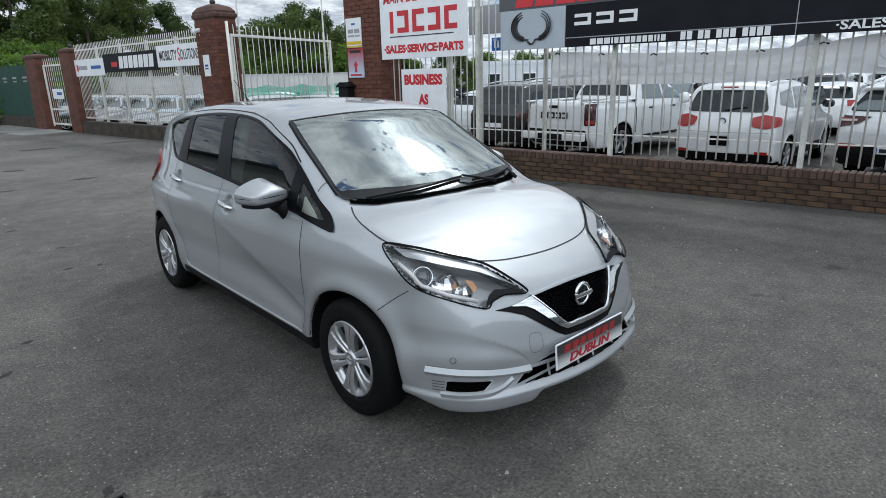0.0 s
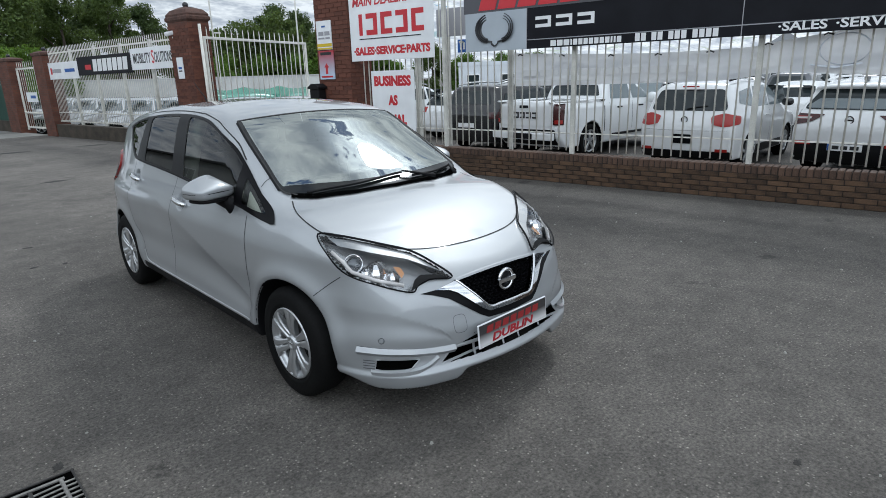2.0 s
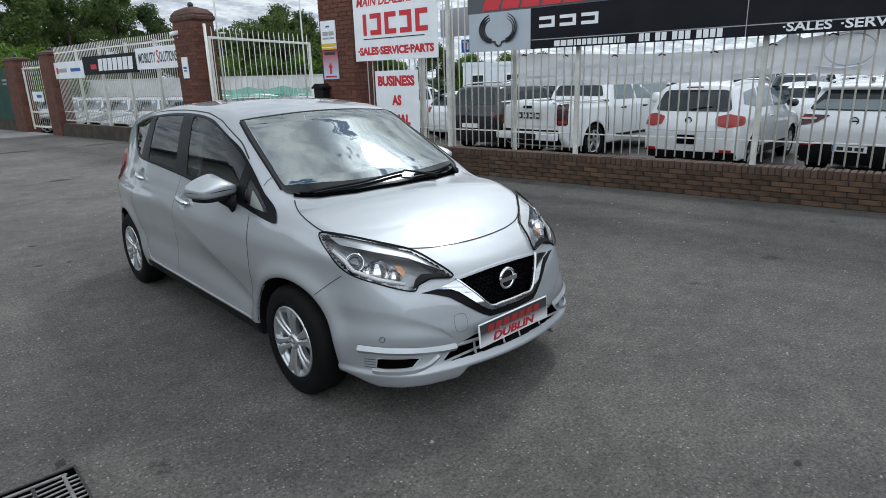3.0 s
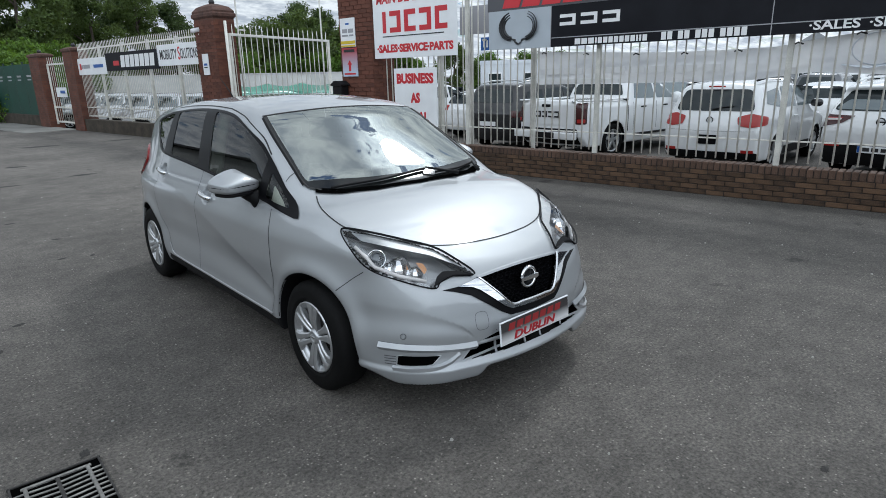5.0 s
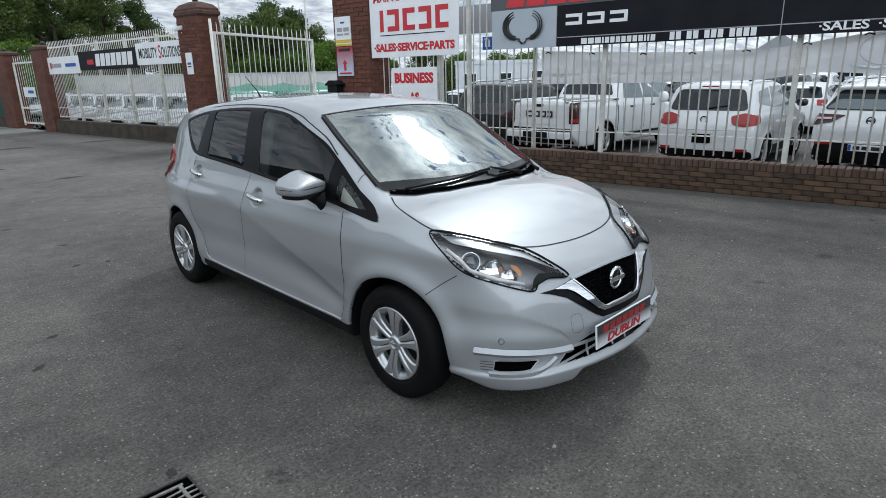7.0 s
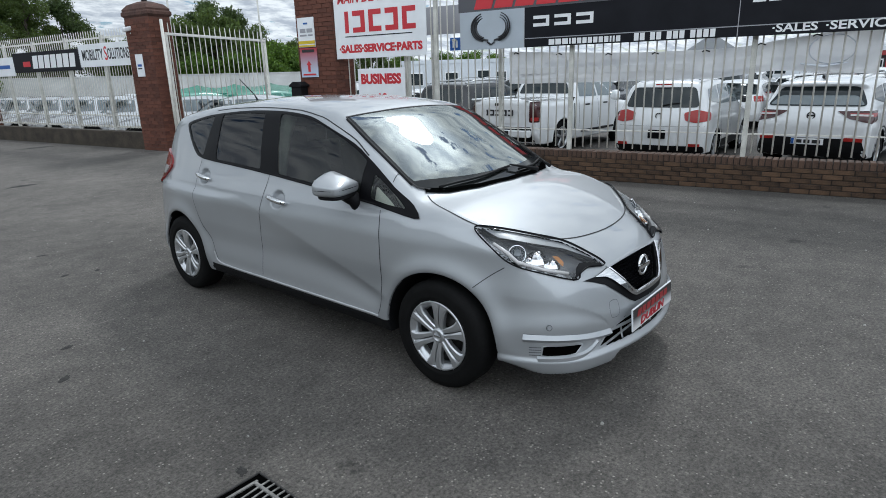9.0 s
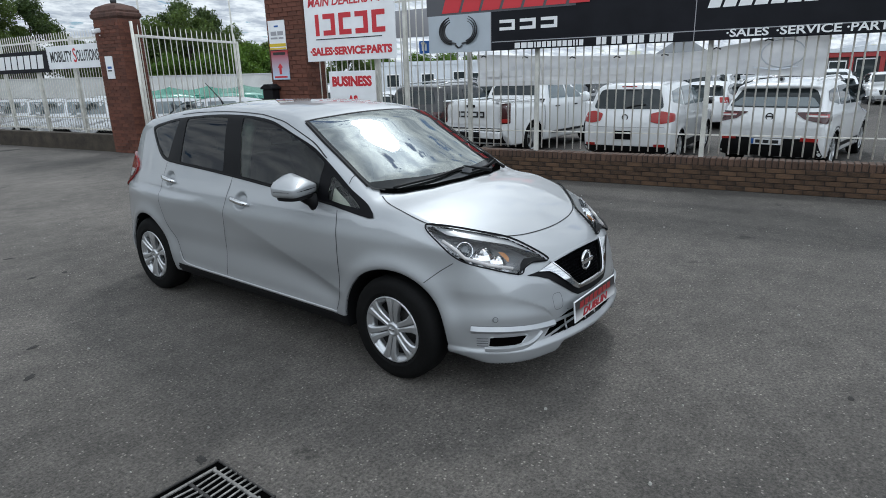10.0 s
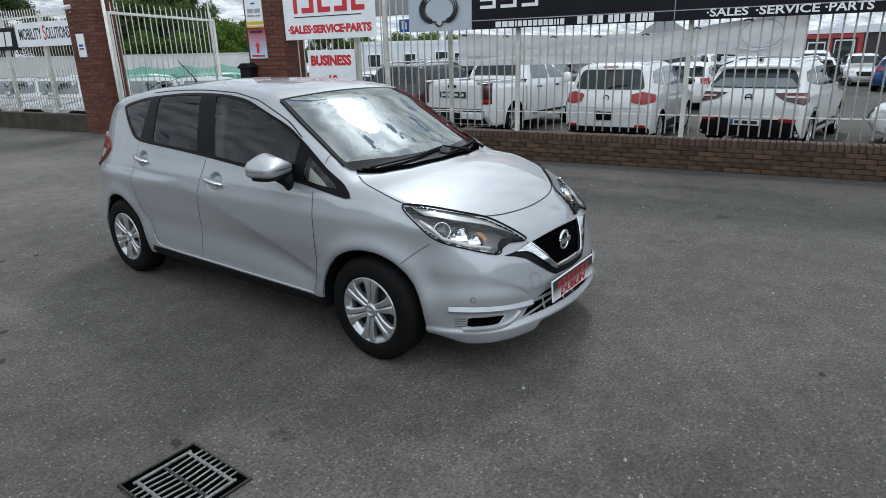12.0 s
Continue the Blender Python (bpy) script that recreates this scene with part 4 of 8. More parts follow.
def grille():
    g = part("grille", note.patch(corners(GRILLE, 0.02), FRONT, -0.040, 0.03), BLACK_PLASTIC, CAR, "black honeycomb grille")
    # honeycomb mesh in front of the backing
    verts, faces, r = [], [], 0.0155
    flat = np.array([(p[0], p[2]) for p in GRILLE])
    row = 0
    z = 0.515
    while z < 0.66:
        x = -0.30 + (row % 2) * r * 0.95
        while x < 0.31:
            ok = inside(flat, np.array([(x, z)]))[0]
            if ok:
                hx = [(x + r * 1.02 * math.sin(a * math.pi / 3), z + r * 0.62 * math.cos(a * math.pi / 3)) for a in range(6)]
                hi = [(x + r * 0.72 * math.sin(a * math.pi / 3), z + r * 0.40 * math.cos(a * math.pi / 3)) for a in range(6)]
                k = len(verts)
                outer = note.surf([(a, -2.0, b) for a, b in hx], FRONT, off=-0.020)
                inner = note.surf([(a, -2.0, b) for a, b in hi], FRONT, off=-0.034)
                verts += [*outer, *inner]
                faces += [(k + a, k + (a + 1) % 6, k + 6 + (a + 1) % 6, k + 6 + a) for a in range(6)]
            x += r * 1.9
        z += r * 0.98
        row += 1
    tagged(part("grille_mesh", mesh_of("grille_mesh", verts, faces), BLACK_GLOSS, g), kind="stuff")
    # chrome V and its dark surround
    for sgn in (1, -1):
        dark = [(-0.49, -1.9, 0.628), (-0.40, -1.95, 0.632), (-0.292, -2.0, 0.652), (-0.15, -2.05, 0.506), (0.0, -2.07, 0.500), (0.0, -2.07, 0.450), (-0.165, -2.06, 0.455), (-0.21, -2.04, 0.478), (-0.36, -1.98, 0.585), (-0.43, -1.93, 0.612)]
        part("grille_surround", note.patch(corners(np.array(dark) * (sgn, 1, 1), 0.008), FRONT, 0.004, 0.03), BLACK_GLOSS, g, "dark lower band of the V")
        arm = [(-0.415, -1.95, 0.630), (-0.300, -2.0, 0.648), (-0.262, -2.0, 0.610), (-0.160, -2.05, 0.506), (0.0, -2.07, 0.500), (0.0, -2.07, 0.482), (-0.155, -2.06, 0.484), (-0.195, -2.04, 0.505), (-0.31, -1.99, 0.600), (-0.345, -1.985, 0.618)]
        part("chrome_arm", note.patch(corners(np.array(arm) * (sgn, 1, 1), 0.006), FRONT, 0.014, 0.025), CHROME, g, "chrome V-shaped grille bar")
        edge = line3(*[(sgn * x, y, z) for x, y, z in [(-0.292, -2.0, 0.650), (-0.225, -2.0, 0.580), (-0.152, -2.05, 0.507), (-0.08, -2.05, 0.503), (0.0, -2.05, 0.502)]])
        part("chrome_edge", note.ribbon(edge, FRONT, 0.012, 0.012, thick=0.008), CHROME, g)
    part("grille_top_edge", note.ribbon(line3((-0.292, -2, 0.653), (-0.15, -2, 0.661), (0, -2, 0.664), (0.15, -2, 0.661), (0.292, -2, 0.653)), FRONT, 0.012, 0.002, thick=0.003), SILVER, g)
    # plain round badge with a bar across it
    c = Vector(note.surf([(0, -2.0, 0.594)], FRONT, off=0.016)[0])
    badge = part("badge", tube([c + Vector((0.050 * math.cos(a * math.pi / 14), 0.006, 0.050 * math.sin(a * math.pi / 14))) for a in range(29)], 0.009, 8, False), CHROME, g, "round chrome badge with a bar")
    part("bar", box(0.128, 0.016, 0.024, c, 0.005, 2), CHROME, badge)
    part("disc", moved(smooth_bm(bmesh_disc(0.046, 0.012)), Matrix.Translation(c + Vector((0, 0.012, 0)))), BLACK_GLOSS, badge)


def bmesh_disc(r, t, n=28):
    bm = bmesh.new()
    bmesh.ops.create_cone(bm, cap_ends=True, segments=n, radius1=r, radius2=r, depth=t)
    bm.transform(Matrix.Rotation(radians(90), 4, "X"))
    return bm


grille()


def bumper_details():
    it = part("lower_intake", note.patch(corners(INTAKE, 0.02), FRONT, -0.09, 0.05), PIT, CAR, "black lower air intake")
    part("intake_edge", note.ribbon(corners(INTAKE, 0.02), FRONT, 0.012, 0.001, closed=True), SILVER, it)
    part("intake_bar", note.ribbon(line3((-0.41, -2.05, 0.348), (-0.2, -2.05, 0.350), (0.2, -2.05, 0.350), (0.41, -2.05, 0.348)), FRONT, 0.020, -0.015, thick=0.012), SILVER, it)
    for x in (-0.25, -0.06, 0.06, 0.25):
        part("intake_strut", note.ribbon(line3((x, -2.05, 0.286), (x, -2.05, 0.31), (x, -2.05, 0.345)), FRONT, 0.014, -0.02, thick=0.006), SILVER, it)
    for sgn in (1, -1):
        way = (-0.45 * sgn, -0.89, 0)
        fog = [(-0.735, -1.83, 0.398), (-0.56, -1.94, 0.388), (-0.45, -2.0, 0.385), (-0.455, -2.0, 0.335), (-0.50, -1.98, 0.288), (-0.60, -1.93, 0.280), (-0.715, -1.85, 0.284)]
        tr = part("fog_trim", note.patch(corners(np.array(fog) * (sgn, 1, 1), 0.012), way, 0.003, 0.015), SILVER, CAR, "silver stepped corner trim of the bumper")
        slot = [(-0.697, -1.86, 0.341), (-0.535, -1.97, 0.334), (-0.572, -1.95, 0.293), (-0.706, -1.86, 0.293)]
        # flat black patch; the recess's darkness is put into its colour
        part("fog_slot", note.patch(corners(np.array(slot) * (sgn, 1, 1), 0.006), way, 0.0045, 0.012), PIT, tr, "black slot")
        part("slot_edge", note.ribbon(corners(np.array(slot) * (sgn, 1, 1), 0.006), way, 0.006, 0.004, closed=True, thick=0.004), SILVER, tr)
        mids = [(-0.738, -1.765, 0.380), (-0.70, -1.835, 0.379), (-0.62, -1.92, 0.373), (-0.52, -1.985, 0.364), (-0.43, -2.017, 0.354), (-0.365, -2.033, 0.351)]
        part("trim_blade", crisp(note.ribbon(line3(*[(sgn * x, y, z) for x, y, z in mids], per=6), way, 0.040, 0.002, thick=0.017)), SILVER, tr)
        sill = [(-0.715, -1.84, 0.279), (-0.65, -1.90, 0.277), (-0.57, -1.96, 0.280), (-0.50, -1.99, 0.296), (-0.45, -2.01, 0.325)]
        part("trim_sill", crisp(note.ribbon(line3(*[(sgn * x, y, z) for x, y, z in sill], per=6), way, 0.026, 0.002, thick=0.010)), SILVER, tr)
        # dark line painted as the shade above the blade
        part("trim_shadow", note.ribbon(line3(*[(sgn * x, y, z) for x, y, z in [(-0.745, -1.78, 0.401), (-0.68, -1.86, 0.397), (-0.56, -1.96, 0.387), (-0.40, -2.03, 0.366)]]), way, 0.004, 0.0015), FAINT_GAP_SHADE, tr)
        for k in range(4):
            zz = 0.335 - k * 0.013
            part("trim_groove", note.ribbon(line3((sgn * -0.735, -1.81, zz), (sgn * -0.72, -1.84, zz), (sgn * -0.705, -1.86, zz)), way, 0.004, 0.0045), FAINT_GAP_SHADE, tr)
        # dark line painted as the shade under the trim
        part("trim_shadow", note.ribbon(line3(*[(sgn * x, y, z) for x, y, z in [(-0.715, -1.85, 0.280), (-0.60, -1.93, 0.276), (-0.50, -1.98, 0.284), (-0.455, -2.0, 0.33)]]), way, 0.004, 0.003), FAINT_GAP_SHADE, tr)
        c = Vector(note.surf([(sgn * -0.677, -1.88, 0.434)], way, off=0.002)[0])
        n_ = Vector(note.normal(np.array([tuple(c)]))[0])
        bm = bmesh.new()
        bmesh.ops.create_cone(bm, cap_ends=True, segments=20, radius1=0.011, radius2=0.009, depth=0.006)
        bm.transform(Matrix.Translation(c) @ n_.to_track_quat("Z", "Y").to_matrix().to_4x4())
        sensor = part("parking_sensor", smooth_bm(bm, False), SILVER, CAR, "small round parking sensor")
        part("ring", tube([c + n_.orthogonal().normalized().cross(n_) * 0.0135 * math.cos(a * math.pi / 8) + n_.orthogonal().normalized() * 0.0135 * math.sin(a * math.pi / 8) for a in range(17)], 0.0014, 6, False), FAINT_GAP_SHADE, sensor)
    # tow-eye cover
    e = [(-0.33 + 0.034 * math.copysign(abs(math.cos(a * math.pi / 12)) ** 0.6, math.cos(a * math.pi / 12)), -2.04, 0.462 + 0.043 * math.copysign(abs(math.sin(a * math.pi / 12)) ** 0.6, math.sin(a * math.pi / 12))) for a in range(24)]
    part("tow_cover_gap", note.ribbon(e, FRONT, 0.0022, 0.001, closed=True), FAINT_GAP_SHADE, CAR)


bumper_details()


def number_board():
    """The dealer's display board on the front bumper."""
    b = part("show_plate", box(0.515, 0.008, 0.120, (0, 0, 0), 0.003), SIGN_WHITE, CAR, "white and red dealer show plate on the bumper", pose(-0.030, -2.112, 0.402, -4, -1.2, 0))
    fade = mat("plate_print", (0.7, 0.7, 0.7), 0.55)
    nt = fade.node_tree
    co, sep, ramp = nt.nodes.new("ShaderNodeTexCoord"), nt.nodes.new("ShaderNodeSeparateXYZ"), nt.nodes.new("ShaderNodeValToRGB")
    nt.links.new(co.outputs["Generated"], sep.inputs[0])
    nt.links.new(sep.outputs["Z"], ramp.inputs[0])
    ramp.color_ramp.elements[0].position, ramp.color_ramp.elements[0].color = 0.12, (0.66, 0.65, 0.65, 1)
    ramp.color_ramp.elements[1].position, ramp.color_ramp.elements[1].color = 0.60, (0.040, 0.036, 0.036, 1)
    nt.links.new(ramp.outputs[0], nt.nodes["Principled BSDF"].inputs["Base Color"])
    part("printed_face", box(0.500, 0.003, 0.108, (0, -0.0045, 0)), fade, b, "printed face fading from dark grey to white")
    x = -0.205
    for k in range(7):
        bm = box(0.043, 0.002, 0.034, (0, -0.0065, 0.024))
        for v in bm.verts:
            v.co.x += (v.co.z - 0.024) * 0.3
        part("red_bar", moved(bm, Matrix.Translation((x + 0.026, 0, 0))), PLATE_RED, b)
        x += 0.057
    part("word", text_mesh("DUBLIN", 0.054, 0.22, 0.31, 0.0014), PLATE_INK, b, "red word DUBLIN", pose(-0.012, -0.0068, -0.028))
    for sx in (-0.115, 0.115):
        part("screw", moved(bmesh_disc(0.007, 0.004, 12), Matrix.Translation((sx, -0.009, 0.006))), CHROME, b)


number_board()


def mirror(sgn):
    m = part("door_mirror", mirror_cap(), SILVER, CAR, "silver door mirror on a black stalk", pose(sgn * -0.890, -0.655, 1.026, 0, 0, 16 * sgn) if sgn > 0 else pose(0.815, -0.60, 1.026, 0, 0, -66))
    if sgn < 0:
        m.data = m.data.copy()
        m.data.transform(Matrix.Diagonal((-1, 1, 1, 1)))
        m.data.flip_normals()
    part("seam", super_blob(0.1275, 0.0935, 0.0055, 4.0), BLACK_GLOSS, m, "", Matrix.Translation((0, 0, -0.006)))
    part("lower_cap", super_blob(0.112, 0.080, 0.018, 3.0), BLACK_PLASTIC, m, "black underside", Matrix.Translation((sgn * 0.008, 0, -0.050)))
    part("glass", box(0.15, 0.004, 0.085, (0, 0.086, 0.0), 0.0), CHROME, m, "mirror glass")
    part("stalk", tube([(sgn * 0.055, -0.02, -0.045), (sgn * 0.090, -0.055, -0.085), (sgn * 0.120, -0.085, -0.130)], [0.036, 0.034, 0.046], 12, True, 1.25), BLACK_PLASTIC, m, "black stalk")


def super_blob(a, b, c, e=2.6, nu=24, nv=12):
    verts, faces = [], []
    p = 2 / e

    def sp(v):
        return math.copysign(abs(v) ** p, v)
    for j in range(nv + 1):
        th = -math.pi / 2 + math.pi * j / nv
        for i in range(nu):
            ph = 2 * math.pi * i / nu
            verts.append((a * sp(math.cos(th)) * sp(math.cos(ph)), b * sp(math.cos(th)) * sp(math.sin(ph)), c * sp(math.sin(th))))
    for j in range(nv):
        for i in range(nu):
            faces.append((j * nu + i, j * nu + (i + 1) % nu, (j + 1) * nu + (i + 1) % nu, (j + 1) * nu + i))
    return mesh_of("blob", verts, faces, True)


def mirror_cap():
    me = super_blob(0.126, 0.092, 1.0, 4.4, 40, 24)
    ridge = curve((-0.13, 0.026), (-0.10, 0.040), (-0.03, 0.064), (0.03, 0.077), (0.08, 0.054), (0.13, 0.010))
    for v in me.vertices:
        # peaked towards the car, thin at the outer end, flat at the back and below
        roof = 0.30 + 0.70 * min(1.0, max(0.0, (v.co.y + 0.092) / 0.125)) ** 0.7
        v.co.z *= float(ridge(v.co.x)) * roof if v.co.z > 0 else 0.046
        v.co.y = min(v.co.y, 0.083)
    return me


mirror(1)
mirror(-1)


def door_handle(y, z, sgn):
    """A chrome strap bridging the cup in the door, with a keyhole cap at its front end."""
    ends = [Vector(note.surf([(sgn * -0.8, y + dy, z + dy * 0.12)], (-sgn, 0, 0))[0]) for dy in (-0.098, 0.098)]
    span = ends[1] - ends[0]
    out = Vector((-sgn, 0, 0.12)).normalized()
    pts = [ends[0] + span * k + out * o for k, o in ((0.0, -0.002), (0.06, 0.014), (0.22, 0.024), (0.5, 0.028), (0.78, 0.024), (0.94, 0.014), (1.0, -0.002))]
    h = part("door_handle", tube(pts, [0.012, 0.0165, 0.018, 0.018, 0.018, 0.0165, 0.012], 12, True), CHROME, CAR, "chrome door handle over a round cup")
    n_ = out.to_track_quat("Z", "Y").to_matrix().to_4x4()
    cap = bmesh.new()
    bmesh.ops.create_cone(cap, cap_ends=True, segments=16, radius1=0.007, radius2=0.006, depth=0.006)
    cap.transform(Matrix.Translation(pts[1] + span * 0.02 + out * 0.016) @ n_)
    part("key_cap", cap, BLACK_PLASTIC, h)


for sgn in (1, -1):
    for hy, hz in HANDLES:
        door_handle(hy, hz, sgn)
    tl = part("tail_lamp", note.raised(rounded(np.array(TAIL) * (sgn, 1, 1), 4), np.array(TAIL_WAY) * (sgn, 1, 1), 0.016, 0.03), TAIL_RED, CAR, "red tail lamp with a pale lower part")
    lo = [(-0.760, 1.61, 0.955), (-0.760, 1.65, 0.890), (-0.68, 1.80, 0.875), (-0.66, 1.80, 0.950)]
    part("reversing_lamp", note.patch(corners(np.array(lo) * (sgn, 1, 1), 0.01), np.array(TAIL_WAY) * (sgn, 1, 1), 0.019, 0.03), CLEAR_LENS, tl)

rw = [(-0.50, 1.75, 1.33), (-0.56, 1.86, 1.02), (0.56, 1.86, 1.02), (0.50, 1.75, 1.33)]
part("rear_window", note.patch(corners(rw, 0.05), (0, 1, 0), 0.003, 0.06), CAR_GLASS, CAR, "dark rear window")
part("aerial", tube([(-0.0, 1.34, 1.40), (0.0, 1.40, 1.47), (0.0, 1.60, 1.60)], [0.012, 0.005, 0.003], 6), BLACK_PLASTIC, CAR, "short black roof aerial")


def wheel(x, y, sgn, master=None):
    """A tyre on a steel rim with a six-armed silver trim."""
    m = pose(x, y, HUB_Z, 0, 0, 0 if sgn < 0 else 180)
    if master:
        for o in (master,):
            c = copy_thing(o, m)
            c.parent = CAR
        return c
    w_ = part("wheel", lathe([(0.172, -0.004), (0.188, -0.030), (0.206, -0.038), (0.212, -0.0405), (0.216, -0.039), (0.242, -0.044), (0.268, -0.038), (0.285, -0.024), (0.2935, -0.004), (0.2935, 0.10), (0.284, 0.130), (0.245, 0.145), (0.20, 0.14)], 64), RUBBER, CAR, "black tyre with a six-spoke silver wheel trim", m)
    part("rim", lathe([(0.190, -0.029), (0.188, -0.037), (0.181, -0.038), (0.176, -0.030), (0.174, -0.018), (0.171, -0.004), (0.169, 0.004)], 64), WHEEL_SILVER, w_)
    part("rim_well", lathe([(0.171, 0.002), (0.160, 0.050), (0.15, 0.052), (0.06, 0.045), (0.0, 0.040)], 40), WHEEL_DARK, w_)
    part("trim_dish", lathe([(0.182, -0.033), (0.168, -0.024), (0.158, -0.016), (0.153, -0.004), (0.152, 0.014)], 48), WHEEL_SILVER, w_)
    for k in range(6):
        bm = bmesh.new()
        for s2 in (-1, 1):
            prev = None
            for r, half, away_, xo, thick in ((0.030, 0.0125, 0.0145, -0.020, 0.016), (0.065, 0.0130, 0.0155, -0.028, 0.013), (0.100, 0.0150, 0.0175, -0.034, 0.012), (0.140, 0.0190, 0.0215, -0.037, 0.012), (0.162, 0.0250, 0.0275, -0.037, 0.012), (0.180, 0.0340, 0.0365, -0.035, 0.012)):
                off = s2 * away_
                ring = [bm.verts.new(v) for v in ((xo + 0.004, off - half, r), (xo - 0.002, off - half * 0.55, r), (xo - 0.002, off + half * 0.55, r), (xo + 0.004, off + half, r), (xo + thick + 0.016, off + half * 0.9, r), (xo + thick + 0.016, off - half * 0.9, r))]
                if prev:
                    for i in range(6):
                        bm.faces.new((prev[i], prev[(i + 1) % 6], ring[(i + 1) % 6], ring[i]))
                prev = ring
            bm.faces.new(prev)
        bmesh.ops.recalc_face_normals(bm, faces=bm.faces[:])
        part("spoke", bm, WHEEL_SILVER, w_, "", Matrix.Rotation(k * math.pi / 3 + 0.12, 4, "X"))
    part("hub_cap", lathe([(0.042, 0.0), (0.040, -0.026), (0.033, -0.034), (0.026, -0.034), (0.024, -0.030), (0.0, -0.031)], 28), WHEEL_SILVER, w_, "round centre cap")
    part("cap_mark", box(0.004, 0.040, 0.010, (-0.034, 0, 0), 0.001), CHROME, w_)
    part("brake_disc", lathe([(0.12, 0.045), (0.12, 0.030), (0.0, 0.030)], 24), IRON, w_)
    return w_


wh = wheel(-0.795, -HUB_Y, -1)
for x, y, sg in ((-0.795, HUB_Y, -1), (0.795, -HUB_Y, 1), (0.795, HUB_Y, 1)):
    wheel(x, y, sg, wh)


def cabin():
    part("dashboard", smooth_bm(box(1.24, 0.46, 0.28, (0, -0.86, 0.78), 0.09, 3)), CABIN, CAR, "dark dashboard")
    # unseen slab added to stop light passing beneath the car
    part("floor_pan", box(1.16, 1.80, 0.08, (0, 0.0, 0.195), 0.02), BLACK_PLASTIC, CAR, "unseen black slab added under the cabin to block light")
    part("cabin_floor", box(1.36, 2.3, 0.04, (0, 0.2, 0.30)), CABIN, CAR)
    for sgn in (1, -1):
        part("door_card", box(0.04, 2.2, 0.5, (sgn * 0.70, 0.15, 0.66), 0.01), CABIN, CAR)
    # head lining hangs just under the roof
    V, F, n, m_ = [], [], 12, 14
    for j in range(m_ + 1):
        for i in range(n + 1):
            V.append((-0.50 + 1.0 * i / n, -0.36 + 1.75 * j / m_, 1.4))
    V = note.surf(V, TOP, off=-0.035)
    F = [(j * (n + 1) + i, j * (n + 1) + i + 1, (j + 1) * (n + 1) + i + 1, (j + 1) * (n + 1) + i) for j in range(m_) for i in range(n)]
    part("headlining", mesh_of("headlining", V, F, True), LINER, CAR, "pale fabric headlining")
    for sgn in (1, -1):
        st = part("front_seat", smooth_bm(join_bm(moved(box(0.50, 0.16, 0.62, (0, 0, 0.31), 0.05, 3), pose(0, 0.18, 0.50, -14)), box(0.50, 0.52, 0.16, (0, -0.05, 0.46), 0.05, 3))), SEAT, CAR, "grey fabric front seat", pose(sgn * 0.36, 0.10, 0))
        part("headrest", smooth_bm(box(0.26, 0.10, 0.17, (0, 0.36, 1.185), 0.04, 3)), SEAT, st)
    rs = part("rear_seat", smooth_bm(join_bm(moved(box(1.24, 0.16, 0.58, (0, 0, 0.29), 0.05, 3), pose(0, 0.98, 0.50, -16)), box(1.24, 0.5, 0.16, (0, 0.76, 0.46), 0.05, 3))), SEAT, CAR, "grey fabric rear bench")
    for x in (-0.38, 0.38):
        part("headrest", smooth_bm(box(0.25, 0.09, 0.15, (x, 1.14, 1.12), 0.04, 3)), SEAT, rs)
    # steering wheel, on the right as seen from the seat
    c = Vector((-0.36, -0.52, 0.90))
    tilt = Matrix.Rotation(radians(24), 3, "X")
    wheel_ = part("steering_wheel", tube([c + tilt @ Vector((0.18 * math.cos(a * math.pi / 16), 0, 0.18 * math.sin(a * math.pi / 16))) for a in range(33)], 0.016, 8, False), BLACK_PLASTIC, CAR, "black steering wheel")
    part("wheel_boss", smooth_bm(box(0.20, 0.06, 0.10, c, 0.03, 2)), BLACK_PLASTIC, wheel_)
    part("interior_mirror", smooth_bm(box(0.23, 0.03, 0.06, (0, -0.52, 1.27), 0.012, 2)), BLACK_PLASTIC, CAR)
    for sgn in (1, -1):
        tri = [(sgn * x, y, z) for x, y, z in ((S, -0.80, 0.90), (S, -0.80, 1.03), (S, -0.93, 0.96), (S, -1.02, 0.90))]
        part("mirror_lining", note.patch(corners(tri, 0.02), (-sgn, 0, 0), -0.035, 0.05), LINER, CAR, "pale lining behind the corner window")
        part("pillar_lining", tube([(sgn * 0.70, 0.20, 0.70), (sgn * 0.665, 0.20, 1.0), (sgn * 0.60, 0.20, 1.22), (sgn * 0.54, 0.18, 1.36)], [0.06, 0.055, 0.05, 0.05], 8), LINER, CAR, "pale pillar lining")
        part("pillar_lining", tube([(sgn * 0.655, -1.00, 0.91), (sgn * 0.62, -0.86, 1.02), (sgn * 0.565, -0.62, 1.17), (sgn * 0.535, -0.40, 1.31)], [0.05, 0.045, 0.035, 0.03], 8), LINER, CAR, "pale pillar lining")


cabin()

# ---- the yard: ground, wall, fences, pillars ----
# s runs along the boundary, n away from the road
BO, BD, BN = Vector((5.457, 0, 0)), Vector((-0.1474, 0.9891, 0)), Vector((0.9891, 0.1474, 0))
LINE = Matrix(((BD.x, BN.x, 0, BO.x), (BD.y, BN.y, 0, BO.y), (0, 0, 1, 0), (0, 0, 0, 1)))   # local x = s, y = n
FACE = LINE @ Matrix.Diagonal((-1, 1, 1, 1))
LOT = -0.30


def bp(s, n, z=0.0):
    return BO + BD * s + BN * n + Vector((0, 0, z))


